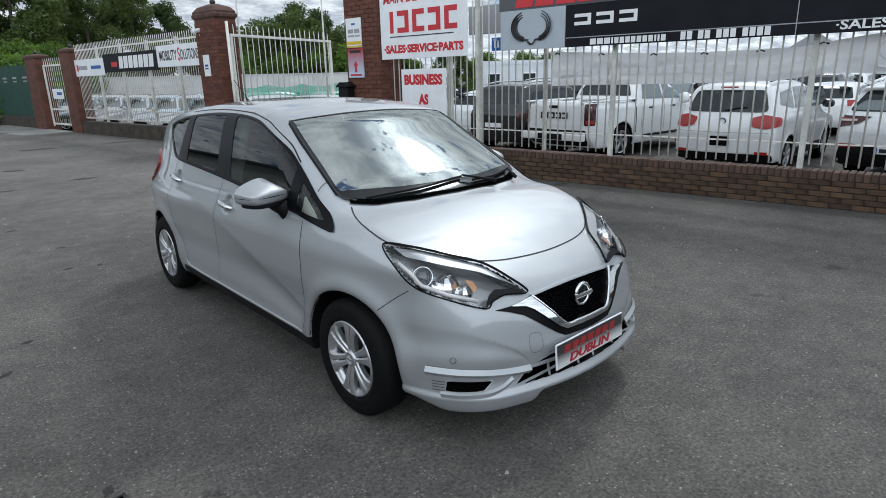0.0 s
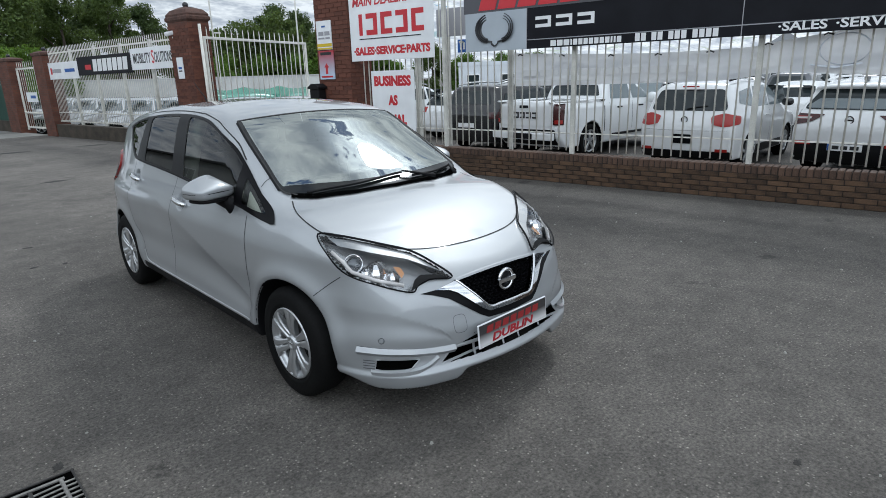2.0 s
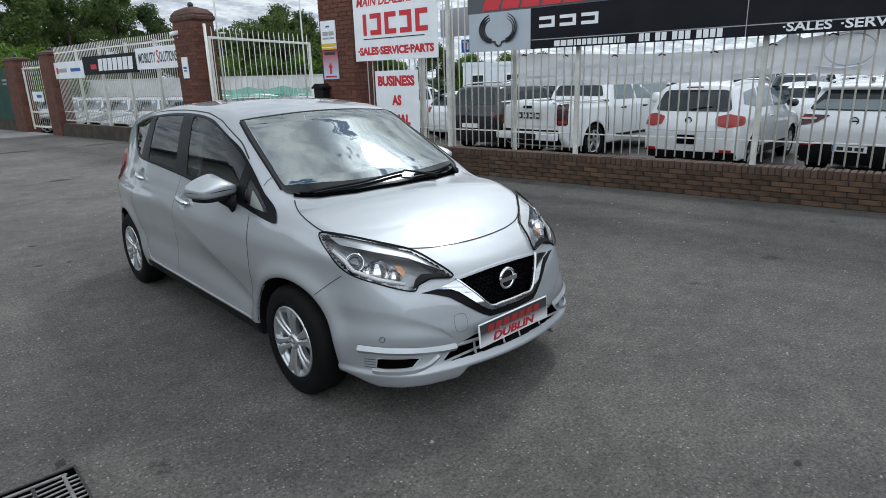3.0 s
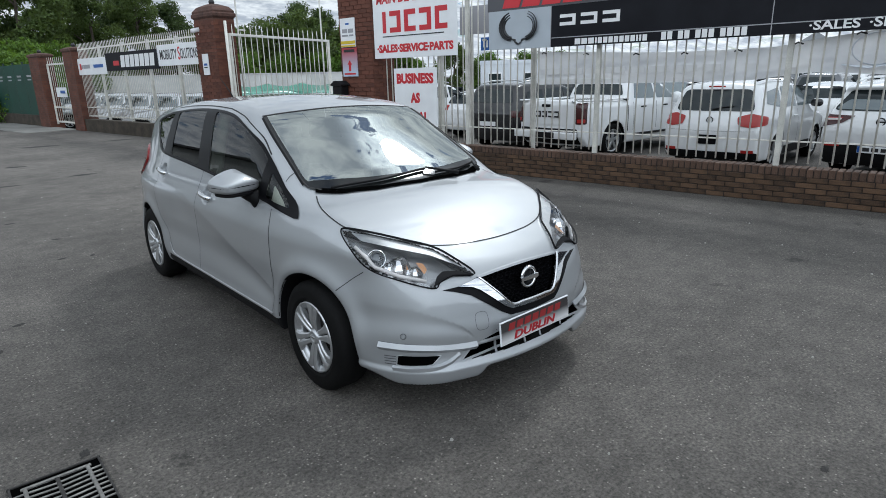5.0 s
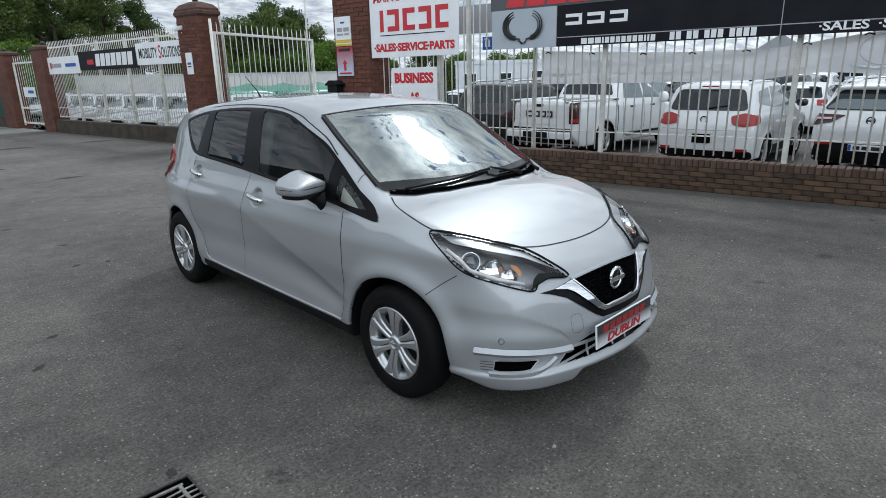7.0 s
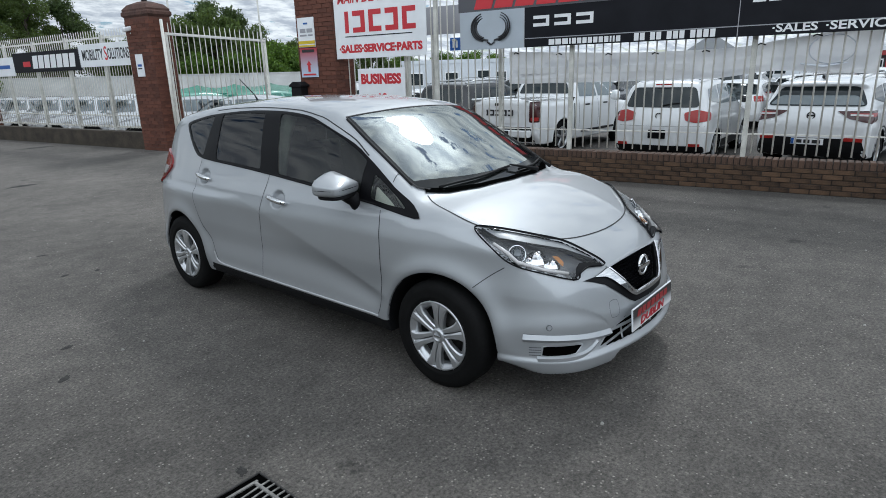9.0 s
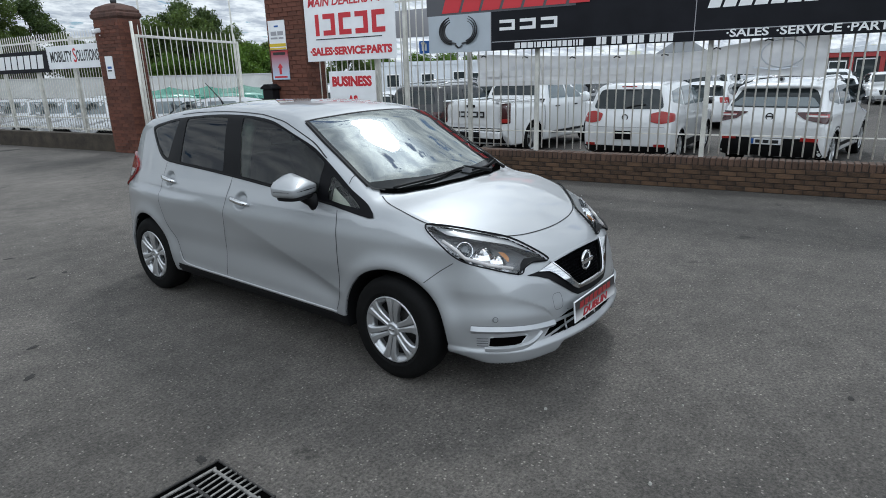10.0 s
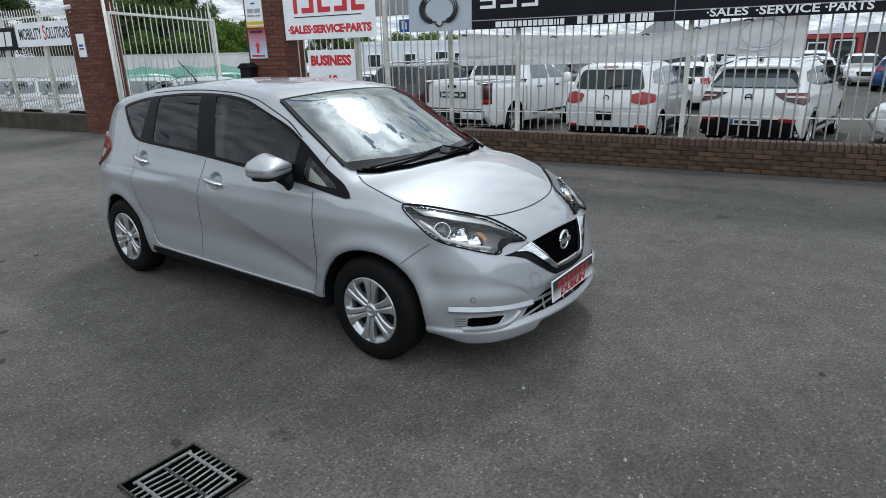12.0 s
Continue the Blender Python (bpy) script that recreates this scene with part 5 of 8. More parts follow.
def ground():
    """One sheet to the horizon; the lot behind the wall lies lower."""
    ns = [-900, -200, -60, -25, -12, -6, -3, 0.18, 0.30, 3, 8, 20, 60, 200, 900]
    ss = [-900, -200, -60, -20, -8, 0, 8, 20, 40, 90, 250, 900]
    V = [tuple(bp(s, n, LOT if n > 0.25 else 0.0)) for n in ns for s in ss]
    k = len(ss)
    F = [(j * k + i, j * k + i + 1, (j + 1) * k + i + 1, (j + 1) * k + i) for j in range(len(ns) - 1) for i in range(k - 1)]
    me = mesh_of("ground", V, F)
    if me.polygons[0].normal.z < 0:
        me.flip_normals()
    tagged(part("ground", me, ASPHALT), "worn grey asphalt yard with pale chippings", "ground", kind="structure")


ground()


def tar_spot(seed, x, y, length, width, turn):
    """A shallow worn hollow where dark grit has gathered, with a ragged edge."""
    rng = random.Random(seed)
    n = 22
    rim = []
    for k in range(n):
        a = 2 * math.pi * k / n
        w_ = 1 + rng.uniform(-0.32, 0.22)
        rim.append((length / 2 * w_ * math.cos(a), width / 2 * w_ * math.sin(a)))
    V = [(0, 0, 0.0032)] + [(a * 0.7, b * 0.7, 0.0030) for a, b in rim] + [(a, b, 0.0005) for a, b in rim]
    F = [(0, 1 + k, 1 + (k + 1) % n) for k in range(n)] + [(1 + k, 1 + n + k, 1 + n + (k + 1) % n, 1 + (k + 1) % n) for k in range(n)]
    ob = part("asphalt_spot", mesh_of("asphalt_spot", V, F), TAR, None, "", pose(x, y, 0, 0, 0, turn))
    tagged(ob, "small dark grit-filled hollow worn in the asphalt", "stain", "dark hollows in the asphalt")


def pebbles():
    """Loose pale chippings lying on the asphalt."""
    rng = random.Random(31)
    V, F = [], []
    for k in range(420):
        x, y = rng.uniform(-4.2, 4.6), rng.uniform(-4.5, 7.0)
        if abs(x) < 0.95 and -2.1 < y < 2.0:
            continue
        r = rng.choice((0.004, 0.005, 0.006, 0.008, 0.012))
        a0, k0 = rng.uniform(0, 6.28), len(V)
        for j in range(5):
            a = a0 + j * 1.2566 + rng.uniform(-0.3, 0.3)
            V.append((x + r * math.cos(a), y + r * 0.8 * math.sin(a), 0.001))
        for j in range(5):
            a = a0 + 0.3 + j * 1.2566
            V.append((x + r * 0.55 * math.cos(a), y + r * 0.5 * math.sin(a), 0.001 + r * 0.7))
        F += [(k0 + j, k0 + (j + 1) % 5, k0 + 5 + (j + 1) % 5, k0 + 5 + j) for j in range(5)] + [tuple(k0 + 5 + j for j in range(5))]
    ob = part("loose_chippings", mesh_of("loose_chippings", V, F), CHIPPING)
    tagged(ob, "loose pale stone chippings scattered on the asphalt", "chippings", kind="stuff")


TAR = mat("dark_grit", (0.030, 0.028, 0.026), 0.9, grain=0.4, grain_scale=110, wear=0.3, wear_scale=12, bump=0.7, bump_scale=140)
CHIPPING = mat("pale_chipping", (0.34, 0.33, 0.30), 0.85, grain=0.2, grain_scale=60)
CONCRETE = mat("pale_concrete", (0.20, 0.195, 0.18), 0.9, grain=0.15, grain_scale=60, wear=0.25, wear_scale=1.2, bump=0.3, bump_scale=80)
for k, (x, y, ln_, wd_, tn_) in enumerate(((0.01, 8.50, 0.42, 0.20, 10), (-0.72, 10.8, 0.40, 0.22, -15), (0.33, 15.2, 0.95, 0.45, 5), (2.34, 15.4, 0.75, 0.35, 0), (-1.34, 2.54, 0.085, 0.05, 30), (-1.24, 3.43, 0.10, 0.05, -20), (-1.10, 2.47, 0.07, 0.045, 60), (-1.51, 4.70, 0.12, 0.06, 10), (-1.88, 0.89, 0.075, 0.05, 20), (-2.05, 0.44, 0.09, 0.045, 40), (0.35, -3.33, 0.055, 0.03, 15), (-1.16, 8.04, 0.36, 0.14, 0), (-1.88, -1.10, 0.075, 0.045, 70))):
    tar_spot(50 + k, x, y, ln_, wd_, tn_)
pebbles()
tagged(part("pavement", box(7.0, 1.65, 0.05, (25.0, -0.70, -0.010), 0.008), CONCRETE, None, "", LINE), "pale concrete apron before the side gate", "pavement", kind="structure")


def drain():
    d = thing("drain_grate", "worn iron drain grate set in the asphalt", "drain", m=pose(-1.845, -1.178, 0.002, 0, 0, 180))
    L_, W_ = 0.40, 0.325
    # flat black plate painted dark in place of a shaded pit
    part("pit", box(W_, L_, 0.004, (W_ / 2, L_ / 2, 0.001)), PIT, d)
    for sx, sy, at in ((W_ + 0.016, 0.009, (W_ / 2, 0, 0)), (W_ + 0.016, 0.009, (W_ / 2, L_, 0)), (0.009, L_ + 0.007, (0, L_ / 2, 0)), (0.009, L_ + 0.007, (W_, L_ / 2, 0))):
        part("frame", box(sx, sy, 0.012, Vector(at) + Vector((0, 0, 0.004)), 0.002), IRON, d)
    for x in (0.050, W_ - 0.050):
        part("band", box(0.015, L_ - 0.085, 0.013, (x, L_ / 2, 0.0062), 0.003), IRON_WORN, d)
    for y in (0.042, L_ - 0.042):
        part("band", box(W_ - 0.07, 0.013, 0.013, (W_ / 2, y, 0.006), 0.003), IRON_WORN, d)
    part("cross_bar", box(0.016, L_ - 0.10, 0.012, (W_ / 2, L_ / 2, 0.0055), 0.003), IRON, d)
    for k in range(8):
        y = 0.078 + k * (L_ - 0.156) / 7
        part("bar", tube([(0.004, y, 0.006), (0.05, y, 0.006), (W_ / 2, y + 0.010, 0.006), (W_ - 0.05, y, 0.006), (W_ - 0.004, y, 0.006)], 0.0048, 6), IRON_WORN, d)


IRON_WORN = mat("polished_iron", (0.26, 0.25, 0.235), 0.5, metal=0.5, grain=0.25, grain_scale=60, wear=0.3, wear_scale=14)
drain()


def fence_bay(parent, s0, s1, n, z0, z1, pitch, r, rails, top_point=False, skip=()):
    """Round uprights between two posts, carried by flat rails."""
    count = max(1, round((s1 - s0) / pitch))
    bar = tube([(0, 0, z0), (0, 0, z1 - 0.03), (0, 0, z1)], [r, r, r * (0.25 if top_point else 0.9)], 8)
    me = bpy.data.meshes.new("bar")
    bar.to_mesh(me)
    bar.free()
    me.materials.append(WHITE_STEEL)
    for k in range(count):
        s = s0 + (k + 0.5) * (s1 - s0) / count
        part("bar", me, None, parent, "", Matrix.Translation((s, n, 0)))
    for z, h in rails:
        part("rail", box(s1 - s0, 0.012, h, ((s0 + s1) / 2, n + r, z), 0.002), WHITE_STEEL, parent)


def post(parent, s, n, z0, z1, w=0.062):
    part("post", box(w, w, z1 - z0, (s, n, (z0 + z1) / 2), 0.004), POST_STEEL, parent)


right_fence = thing("fence", "white steel bar fence on a low brick wall", "fence", m=LINE, kind="structure")
RP = [-8.3, -5.9, -3.49, -1.075, 1.345, 3.71, 5.72]
for a, b in zip(RP, RP[1:]):
    fence_bay(right_fence, a + 0.03, b - 0.03, 0.13, 0.47, 3.02, 0.127, 0.0105, [(0.725, 0.018), (2.80, 0.030)])
for s in RP[:-1]:
    post(right_fence, s, 0.13, 0.425, 3.05)
post(right_fence, 4.36, 0.20, 0.425, 3.05, 0.085)

left_fence = thing("fence", "white steel bar fence with pointed tops on a low wall", "fence", m=LINE, kind="structure")
LP = [12.15, 13.55, 15.25, 16.95, 18.65, 20.35]
for a, b in zip(LP, LP[1:]):
    fence_bay(left_fence, a, b, 0.14, 0.48, 2.87, 0.115, 0.0085, [(0.52, 0.045), (0.80, 0.03), (2.68, 0.045)], True)
for s in LP[1:-1]:
    post(left_fence, s, 0.17, 0.42, 2.75, 0.075)


def low_wall(name, s0, s1, h, depth, material, label):
    return tagged(part(name, box(s1 - s0, depth, h + 0.3, ((s0 + s1) / 2, depth / 2 + 0.006, h / 2 - 0.15)), material, None, "", LINE), label, "wall", kind="structure")


wall_right = low_wall("wall_right", -8.5, 5.78, 0.405, 0.225, MORTAR, "low brown brick wall with a brick-on-edge coping")
wall_left = low_wall("wall_left", 12.1, 20.4, 0.41, 0.26, RENDER_WALL, "low stained wall under the white fence")
wall_far = low_wall("wall_far", 24.8, 36.0, 0.42, 0.26, RENDER_WALL, "low stained wall under the green fence")


def pillar(s0, s1, h, cap, label, depth=0.55, flat=False):
    p = thing("gate_pillar", label, "pillar", "brick gate pillars", LINE, "structure")
    w_ = s1 - s0
    bm = box(w_, depth, h + 0.32, ((s0 + s1) / 2, depth / 2 - 0.04, h / 2 - 0.16), 0.006)
    uvl = bm.loops.layers.uv.new("uv")
    for f in bm.faces:
        for l in f.loops:
            c = l.vert.co
            l[uvl].uv = (c.x if abs(f.normal.y) > 0.5 else c.y, c.z)
    part("shaft", bm, BRICK_FACE, p, "red brick shaft")
    p["size"] = (s0, s1, h, depth)
    if cap:
        c = ((s0 + s1) / 2, depth / 2 - 0.04)
        prof_ = ((0.98, h), (1.11, h + 0.05), (1.11, h + 0.11), (1.04, h + 0.14), (1.05, h + 0.18), (0.80, h + 0.28), (0.30, h + 0.35))
        if flat:
            prof_ = ((0.98, h), (1.10, h + 0.04), (1.10, h + 0.11), (0.70, h + 0.16), (0.25, h + 0.18))
        bm = bmesh.new()
        rings = []
        for k, z in prof_:
            hx, hy = w_ / 2 * k, depth / 2 * k
            rings.append([bm.verts.new((c[0] + a * hx, c[1] + b * hy, z)) for a, b in ((-1, -1), (1, -1), (1, 1), (-1, 1))])
        for A, B in zip(rings, rings[1:]):
            for i in range(4):
                bm.faces.new((A[i], A[(i + 1) % 4], B[(i + 1) % 4], B[i]))
        bm.faces.new(rings[-1])
        part("cap", bm, STONE_CAP, p, "weathered moulded cap")
        b2 = bmesh.new()
        bmesh.ops.create_uvsphere(b2, u_segments=16, v_segments=10, radius=0.07, matrix=Matrix.Translation((c[0], c[1], prof_[-1][1] + 0.05)))
        part("finial", smooth_bm(b2), INK, p, "small dark ball finial")
    return p


pillar_a = pillar(11.22, 12.14, 3.02, True, "tall red brick gate pillar with a moulded cap")
pillar_i = pillar(5.80, 6.70, 3.45, False, "tall red brick gate pillar carrying small signs")
pillar(20.40, 21.25, 2.62, True, "red brick pillar at the end of the white fence", 0.5, True)
pillar(23.75, 24.80, 2.55, True, "red brick pillar beside a small gate", 0.5, True)


def gate(at, width, h, turn, label, pitch=0.125, r=0.0115):
    g = thing("gate", label, "gate", m=LINE @ pose(*at, 0, 0, turn))
    for x in (0.0, width):
        part("stile", box(0.07, 0.05, h, (x, 0, h / 2 + 0.12), 0.004), WHITE_STEEL, g)
    for z in (0.22, 0.75, h + 0.09):
        part("rail", box(width, 0.045, 0.06, (width / 2, 0, z), 0.004), WHITE_STEEL, g)
    n = round(width / pitch)
    bm = tube([(0, 0, 0.2), (0, 0, h + 0.27), (0, 0, h + 0.34)], [r, r, 0.003], 7)
    me = bpy.data.meshes.new("bar")
    bm.to_mesh(me)
    bm.free()
    me.materials.append(WHITE_STEEL)
    for k in range(n):
        part("bar", me, None, g, "", Matrix.Translation((width * (k + 0.5) / n, 0.0, 0)))
    return g


gate((11.16, 0.30, LOT), 3.95, 2.86, 76.0, "tall white steel gate leaf standing open into the lot", 0.205)
side_gate = gate((21.30, 0.2, 0.0), 2.35, 2.20, 0.0, "white steel side gate with a small notice", 0.20, 0.008)
part("notice", box(1.0, 0.02, 0.34, (1.2, -0.06, 1.30)), SIGN_WHITE, side_gate, "small white and blue notice")
part("notice_mark", box(0.45, 0.01, 0.10, (1.05, -0.076, 1.31)), SIGN_BLUE, side_gate)
part("slam_post", tube([(11.06, 0.16, 0.0), (11.06, 0.16, 2.95)], 0.035, 8), WHITE_STEEL, pillar_a)

# green mesh fence beyond the side gate
green_fence = thing("fence", "dark green panel fence with pale lettering marks", "fence", m=LINE, kind="structure")
GREEN_PANEL = mat("green_panel", (0.007, 0.050, 0.034), 0.6, wear=0.2, wear_scale=1.5, grain=0.15, grain_scale=30)
for k in range(9):
    s = 24.95 + k * 1.22
    part("panel", box(1.16, 0.02, 1.95, (s + 0.6, 0.10, 1.40)), GREEN_PANEL, green_fence)
    part("post", box(0.06, 0.06, 2.1, (s, 0.12, 1.42)), mat("dark_green_post", (0.01, 0.035, 0.022), 0.5) if k == 0 else bpy.data.materials["dark_green_post"], green_fence)
    part("mark", box(0.5, 0.006, 0.07, (s + 0.6, 0.086, 1.92)), GREY_INK, green_fence)
    part("mark", box(0.42, 0.006, 0.05, (s + 0.6, 0.086, 1.78)), GREY_INK, green_fence)


# ---- signs on the boundary ----
def sign(name, s0, s1, z0, z1, n, material, label, category="sign", depth=0.02):
    """A board facing the road; its own x runs to the viewer's right, from its left edge."""
    w_, h = abs(s1 - s0), z1 - z0
    g = thing(name, label, category, m=FACE @ Matrix.Translation((-max(s0, s1), n, z0)))
    part("board", box(w_, depth, h, (w_ / 2, 0, h / 2), 0.003), material, g)
    return g, w_, h


def lettering(g, words, x, z, size, width, material, bold=0.0, shear=0.0, label="", y=-0.0125):
    return part("lettering", text_mesh(words, size, shear, width, bold), material, g, label or "lettering " + words, pose(x, y, z))


def bars(g, x, z, widths, h, material, gap=0.03, name="bar_mark", y=-0.013, slant=0.0):
    """A row of plain bars where words cannot or may not be read."""
    for w_ in widths:
        bm = box(w_, 0.004, h, (0, 0, 0))
        if slant:
            for v in bm.verts:
                v.co.x += v.co.z * slant
        part(name, bm, material, g, "", Matrix.Translation((x + w_ / 2, y, z)))
        x += w_ + gap


dealer, w_, h = sign("dealer_sign", 3.80, 5.76, 1.90, 3.05, -0.02, SIGN_WHITE, "white dealer board with red lettering on the fence")
lettering(dealer, "MAIN DEALERS FOR", w_ * 0.50, h * 0.86, 0.20, w_ * 0.90, SIGN_RED, 0.004, 0.2)


def block_glyphs(g, x, z, h, n, w_, t, material, y=-0.0125):
    """A brand's name as plain block shapes in its colour."""
    for k in range(n):
        part("brand_block", box(w_, 0.004, t, (0, 0, 0)), material, g, "", Matrix.Translation((x + w_ / 2, y, z + h / 2 - t / 2)))
        part("brand_block", box(w_, 0.004, t, (0, 0, 0)), material, g, "", Matrix.Translation((x + w_ / 2, y, z - h / 2 + t / 2)))
        part("brand_block", box(t * 1.1, 0.0042, h - 2 * t, (0, 0, 0)), material, g, "", Matrix.Translation((x + (t * 0.55 if k % 2 else w_ - t * 0.55), y, z)))
        x += w_ * 1.32


part("brand_block", box(0.085, 0.004, 0.36), SIGN_RED, dealer, "", Matrix.Translation((w_ * 0.145, -0.0125, h * 0.535)))
block_glyphs(dealer, w_ * 0.215, h * 0.535, 0.36, 4, 0.27, 0.085, SIGN_RED)
part("rule", box(w_ * 0.74, 0.004, 0.016), INK, dealer, "", Matrix.Translation((w_ * 0.49, -0.0125, h * 0.325)))
lettering(dealer, "·SALES·SERVICE·PARTS", w_ * 0.50, h * 0.14, 0.175, w_ * 0.92, SIGN_RED, 0.009)

business, w_, h = sign("notice_board", 4.30, 5.33, 0.62, 1.72, 0.02, SIGN_WHITE, "white notice board with red lettering on the fence")
for k, (word, frac) in enumerate((("BUSINESS", 0.86), ("AS", 0.22), ("USUAL", 0.60))):
    lettering(business, word, w_ * 0.5, h * (0.83 - 0.305 * k), 0.225, w_ * frac, SIGN_RED, 0.012)

camper, w_, h = sign("pillar_sign", 6.23, 6.64, 2.14, 2.66, -0.065, SIGN_WHITE, "small white and yellow sign on the brick pillar")
bars(camper, 0.06, h * 0.56, (0.14, 0.14), 0.07, GREY_INK)
bars(camper, 0.05, h * 0.40, (0.17, 0.12), 0.03, GREY_INK)
part("stripe", box(w_, 0.004, 0.055), SIGN_YELLOW, camper, "", Matrix.Translation((w_ / 2, -0.0125, 0.085)))
part("stripe", box(w_, 0.004, 0.03), SIGN_YELLOW, camper, "", Matrix.Translation((w_ / 2, -0.0125, 0.022)))
part("mark", box(0.10, 0.004, 0.03), SIGN_BLUE, camper, "", Matrix.Translation((w_ / 2, -0.0125, h * 0.80)))
arrow_sign, w_, h = sign("pillar_sign", 6.21, 6.63, 1.60, 2.125, -0.065, ramp_mat("arrow_sign_fade", (0.50, 0.62, 0.75), (0.38, 0.04, 0.05), 0.05, 0.5), "small red and pale blue sign with an upward arrow")
bars(arrow_sign, 0.06, h * 0.90, (0.30,), 0.05, INK)
part("arrow", slab([(-0.03, -0.1), (0.03, -0.1), (0.03, 0.02), (0.065, 0.02), (0, 0.10), (-0.065, 0.02), (-0.03, 0.02)], 0.004), SIGN_RED, arrow_sign, "red arrow", Matrix.Translation((w_ / 2, -0.014, h * 0.38)))
bars(arrow_sign, 0.05, 0.05, (0.32,), 0.03, SIGN_RED)

bin_ = thing("letter_box", "small black letter box on the brick pillar", "letter box", m=FACE @ Matrix.Translation((-6.64, -0.16, 1.18)))
part("body", box(0.26, 0.18, 0.30, (0, 0, 0.10), 0.015, 2), BLACK_PLASTIC, bin_)
part("lid", moved(slab([(-0.16, 0.25), (0.16, 0.25), (0.16, 0.28), (0.06, 0.345), (-0.06, 0.345), (-0.16, 0.28)], 0.23, 0.006), Matrix.Translation((0, -0.12, 0))), BLACK_PLASTIC, bin_)

# long dealership banner: grey panel with a winged mark, then black panels
banner, w_, h = sign("dealership_banner", -7.2, 3.15, 1.945, 2.98, -0.02, SIGN_BLACK, "long black banner with a grey badge panel along the fence", "banner")
X0 = 3.15


def bx(s):
    return X0 - s


part("badge_panel", box(1.10, 0.006, 0.56, (0.55, -0.013, 0.28)), SIGN_GREY, banner, "pale grey badge panel")
part("top_band", box(2.45, 0.006, 0.50, (1.2, -0.013, 0.81)), mat("dark_grey_sign", (0.085, 0.085, 0.095), 0.4), banner, "dark grey upper band")
part("rule", box(8.9, 0.004, 0.012, (1.12 + 4.45, -0.0125, 0.125)), GREY_INK, banner)
for s in (1.12, -0.875, -3.4):
    part("panel_joint", box(0.010, 0.004, h, (bx(s) if s < 1 else 1.105, -0.0135, h / 2)), GREY_INK, banner)
x = 0.30
for k in range(7):
    bm = box(0.30, 0.006, 0.26)
    for v in bm.verts:
        v.co.x += v.co.z * 0.35
    part("red_block", bm, SIGN_RED, banner, "", Matrix.Translation((x + 0.15, -0.020, 0.72)))
    x += 0.345


def winged_mark(g, cx, cz, k):
    for sgn in (1, -1):
        for j, (r, t) in enumerate(((0.28, 0.040), (0.24, 0.036), (0.20, 0.032))):
            pts = []
            for a in range(13):
                th = radians(-82 + a * 12.8)
                pts.append((cx + sgn * (0.10 + r * k * 0.9 * math.cos(th)), -0.019, cz + 0.03 + r * k * 0.85 * math.sin(th) - j * 0.006))
            part("wing", tube(pts, [t * 0.35 + t * 0.75 * math.sin(math.pi * min(1, (i + 1) / 12)) for i in range(13)], 6, True, 0.16), INK, g)
        part("wing_root", tube([(cx + sgn * 0.16, -0.019, cz - 0.145), (cx + sgn * 0.05, -0.019, cz - 0.165), (cx + sgn * 0.055, -0.019, cz - 0.19), (cx, -0.019, cz - 0.23)], 0.024, 6, True, 0.2), INK, g)


winged_mark(banner, 0.55, 0.30, 0.85)
for k in range(3):
    block_glyphs(banner, 1.25 + k * 0.33, 0.36, 0.15, 1, 0.25, 0.045, WHITE_INK, -0.0135)
bars(banner, 1.50, 0.058, (0.086,) * 3 + (0.024,) + (0.060,) * 7 + (0.024,) + (0.026, 0.060), 0.078, WHITE_INK, 0.0185)
x = 2.74
for digits in (2, 2, 3, 4):
    bars(banner, x, 0.066, (0.062,) * digits, 0.098, WHITE_INK, 0.018)
    x += 0.080 * digits + 0.055
bars(banner, 4.18, 0.46, (0.145,) * 7, 0.13, WHITE_INK, 0.033, slant=0.3)
bars(banner, 5.62, 0.46, (0.145,) * 6, 0.13, WHITE_INK, 0.033, slant=0.3)
for word, s_, w2 in (("·SALES", -1.50, 0.48), ("·SERVICE", -2.16, 0.68), ("·PARTS", -2.79, 0.48)):
    lettering(banner, word, bx(s_), 0.075, 0.135, w2, WHITE_INK, 0.003)
bars(banner, 8.5, 0.45, (0.8, 0.6), 0.2, WHITE_INK)

# boards on the far white fence
b1, w_, h = sign("fence_sign", 12.30, 14.55, 2.00, 2.55, 0.09, SIGN_WHITE, "white sign with dark and red lettering on the white fence")
lettering(b1, "MOBILITY", w_ * 0.28, h * 0.50, 0.36, w_ * 0.42, INK, 0.004)
lettering(b1, "OLUTIONS", w_ * 0.780, h * 0.50, 0.36, w_ * 0.40, INK, 0.004)
lettering(b1, "S", w_ * 0.545, h * 0.52, 0.46, 0.13, SIGN_RED, 0.004)
b2, w_, h = sign("fence_sign", 14.52, 18.05, 1.94, 2.47, 0.09, SIGN_BLACK, "black sign with white lettering on the white fence")
bars(b2, 1.10, h * 0.5, (0.26,) * 7, 0.34, WHITE_INK, 0.06, slant=0.15)
bars(b2, 0.55, h * 0.42, (0.4,), 0.14, SIGN_RED)
b3, w_, h = sign("fence_sign", 18.08, 20.35, 1.86, 2.38, 0.09, SIGN_WHITE, "white sign with small blue lettering on the white fence")
bars(b3, 0.30, h * 0.5, (0.12, 0.55), 0.12, GREY_INK)
part("mark", box(0.12, 0.004, 0.2), SIGN_RED, b3, "", Matrix.Translation((0.22, -0.0125, h * 0.5)))
bars(b3, 1.30, h * 0.5, (0.75,), 0.10, SIGN_BLUE)
keypad, w_, h = sign("pillar_notice", 11.62, 11.89, 1.72, 2.22, -0.065, SIGN_WHITE, "narrow white notice on the brick pillar")
bars(keypad, 0.06, h * 0.5, (0.15,), 0.05, SIGN_BLUE)
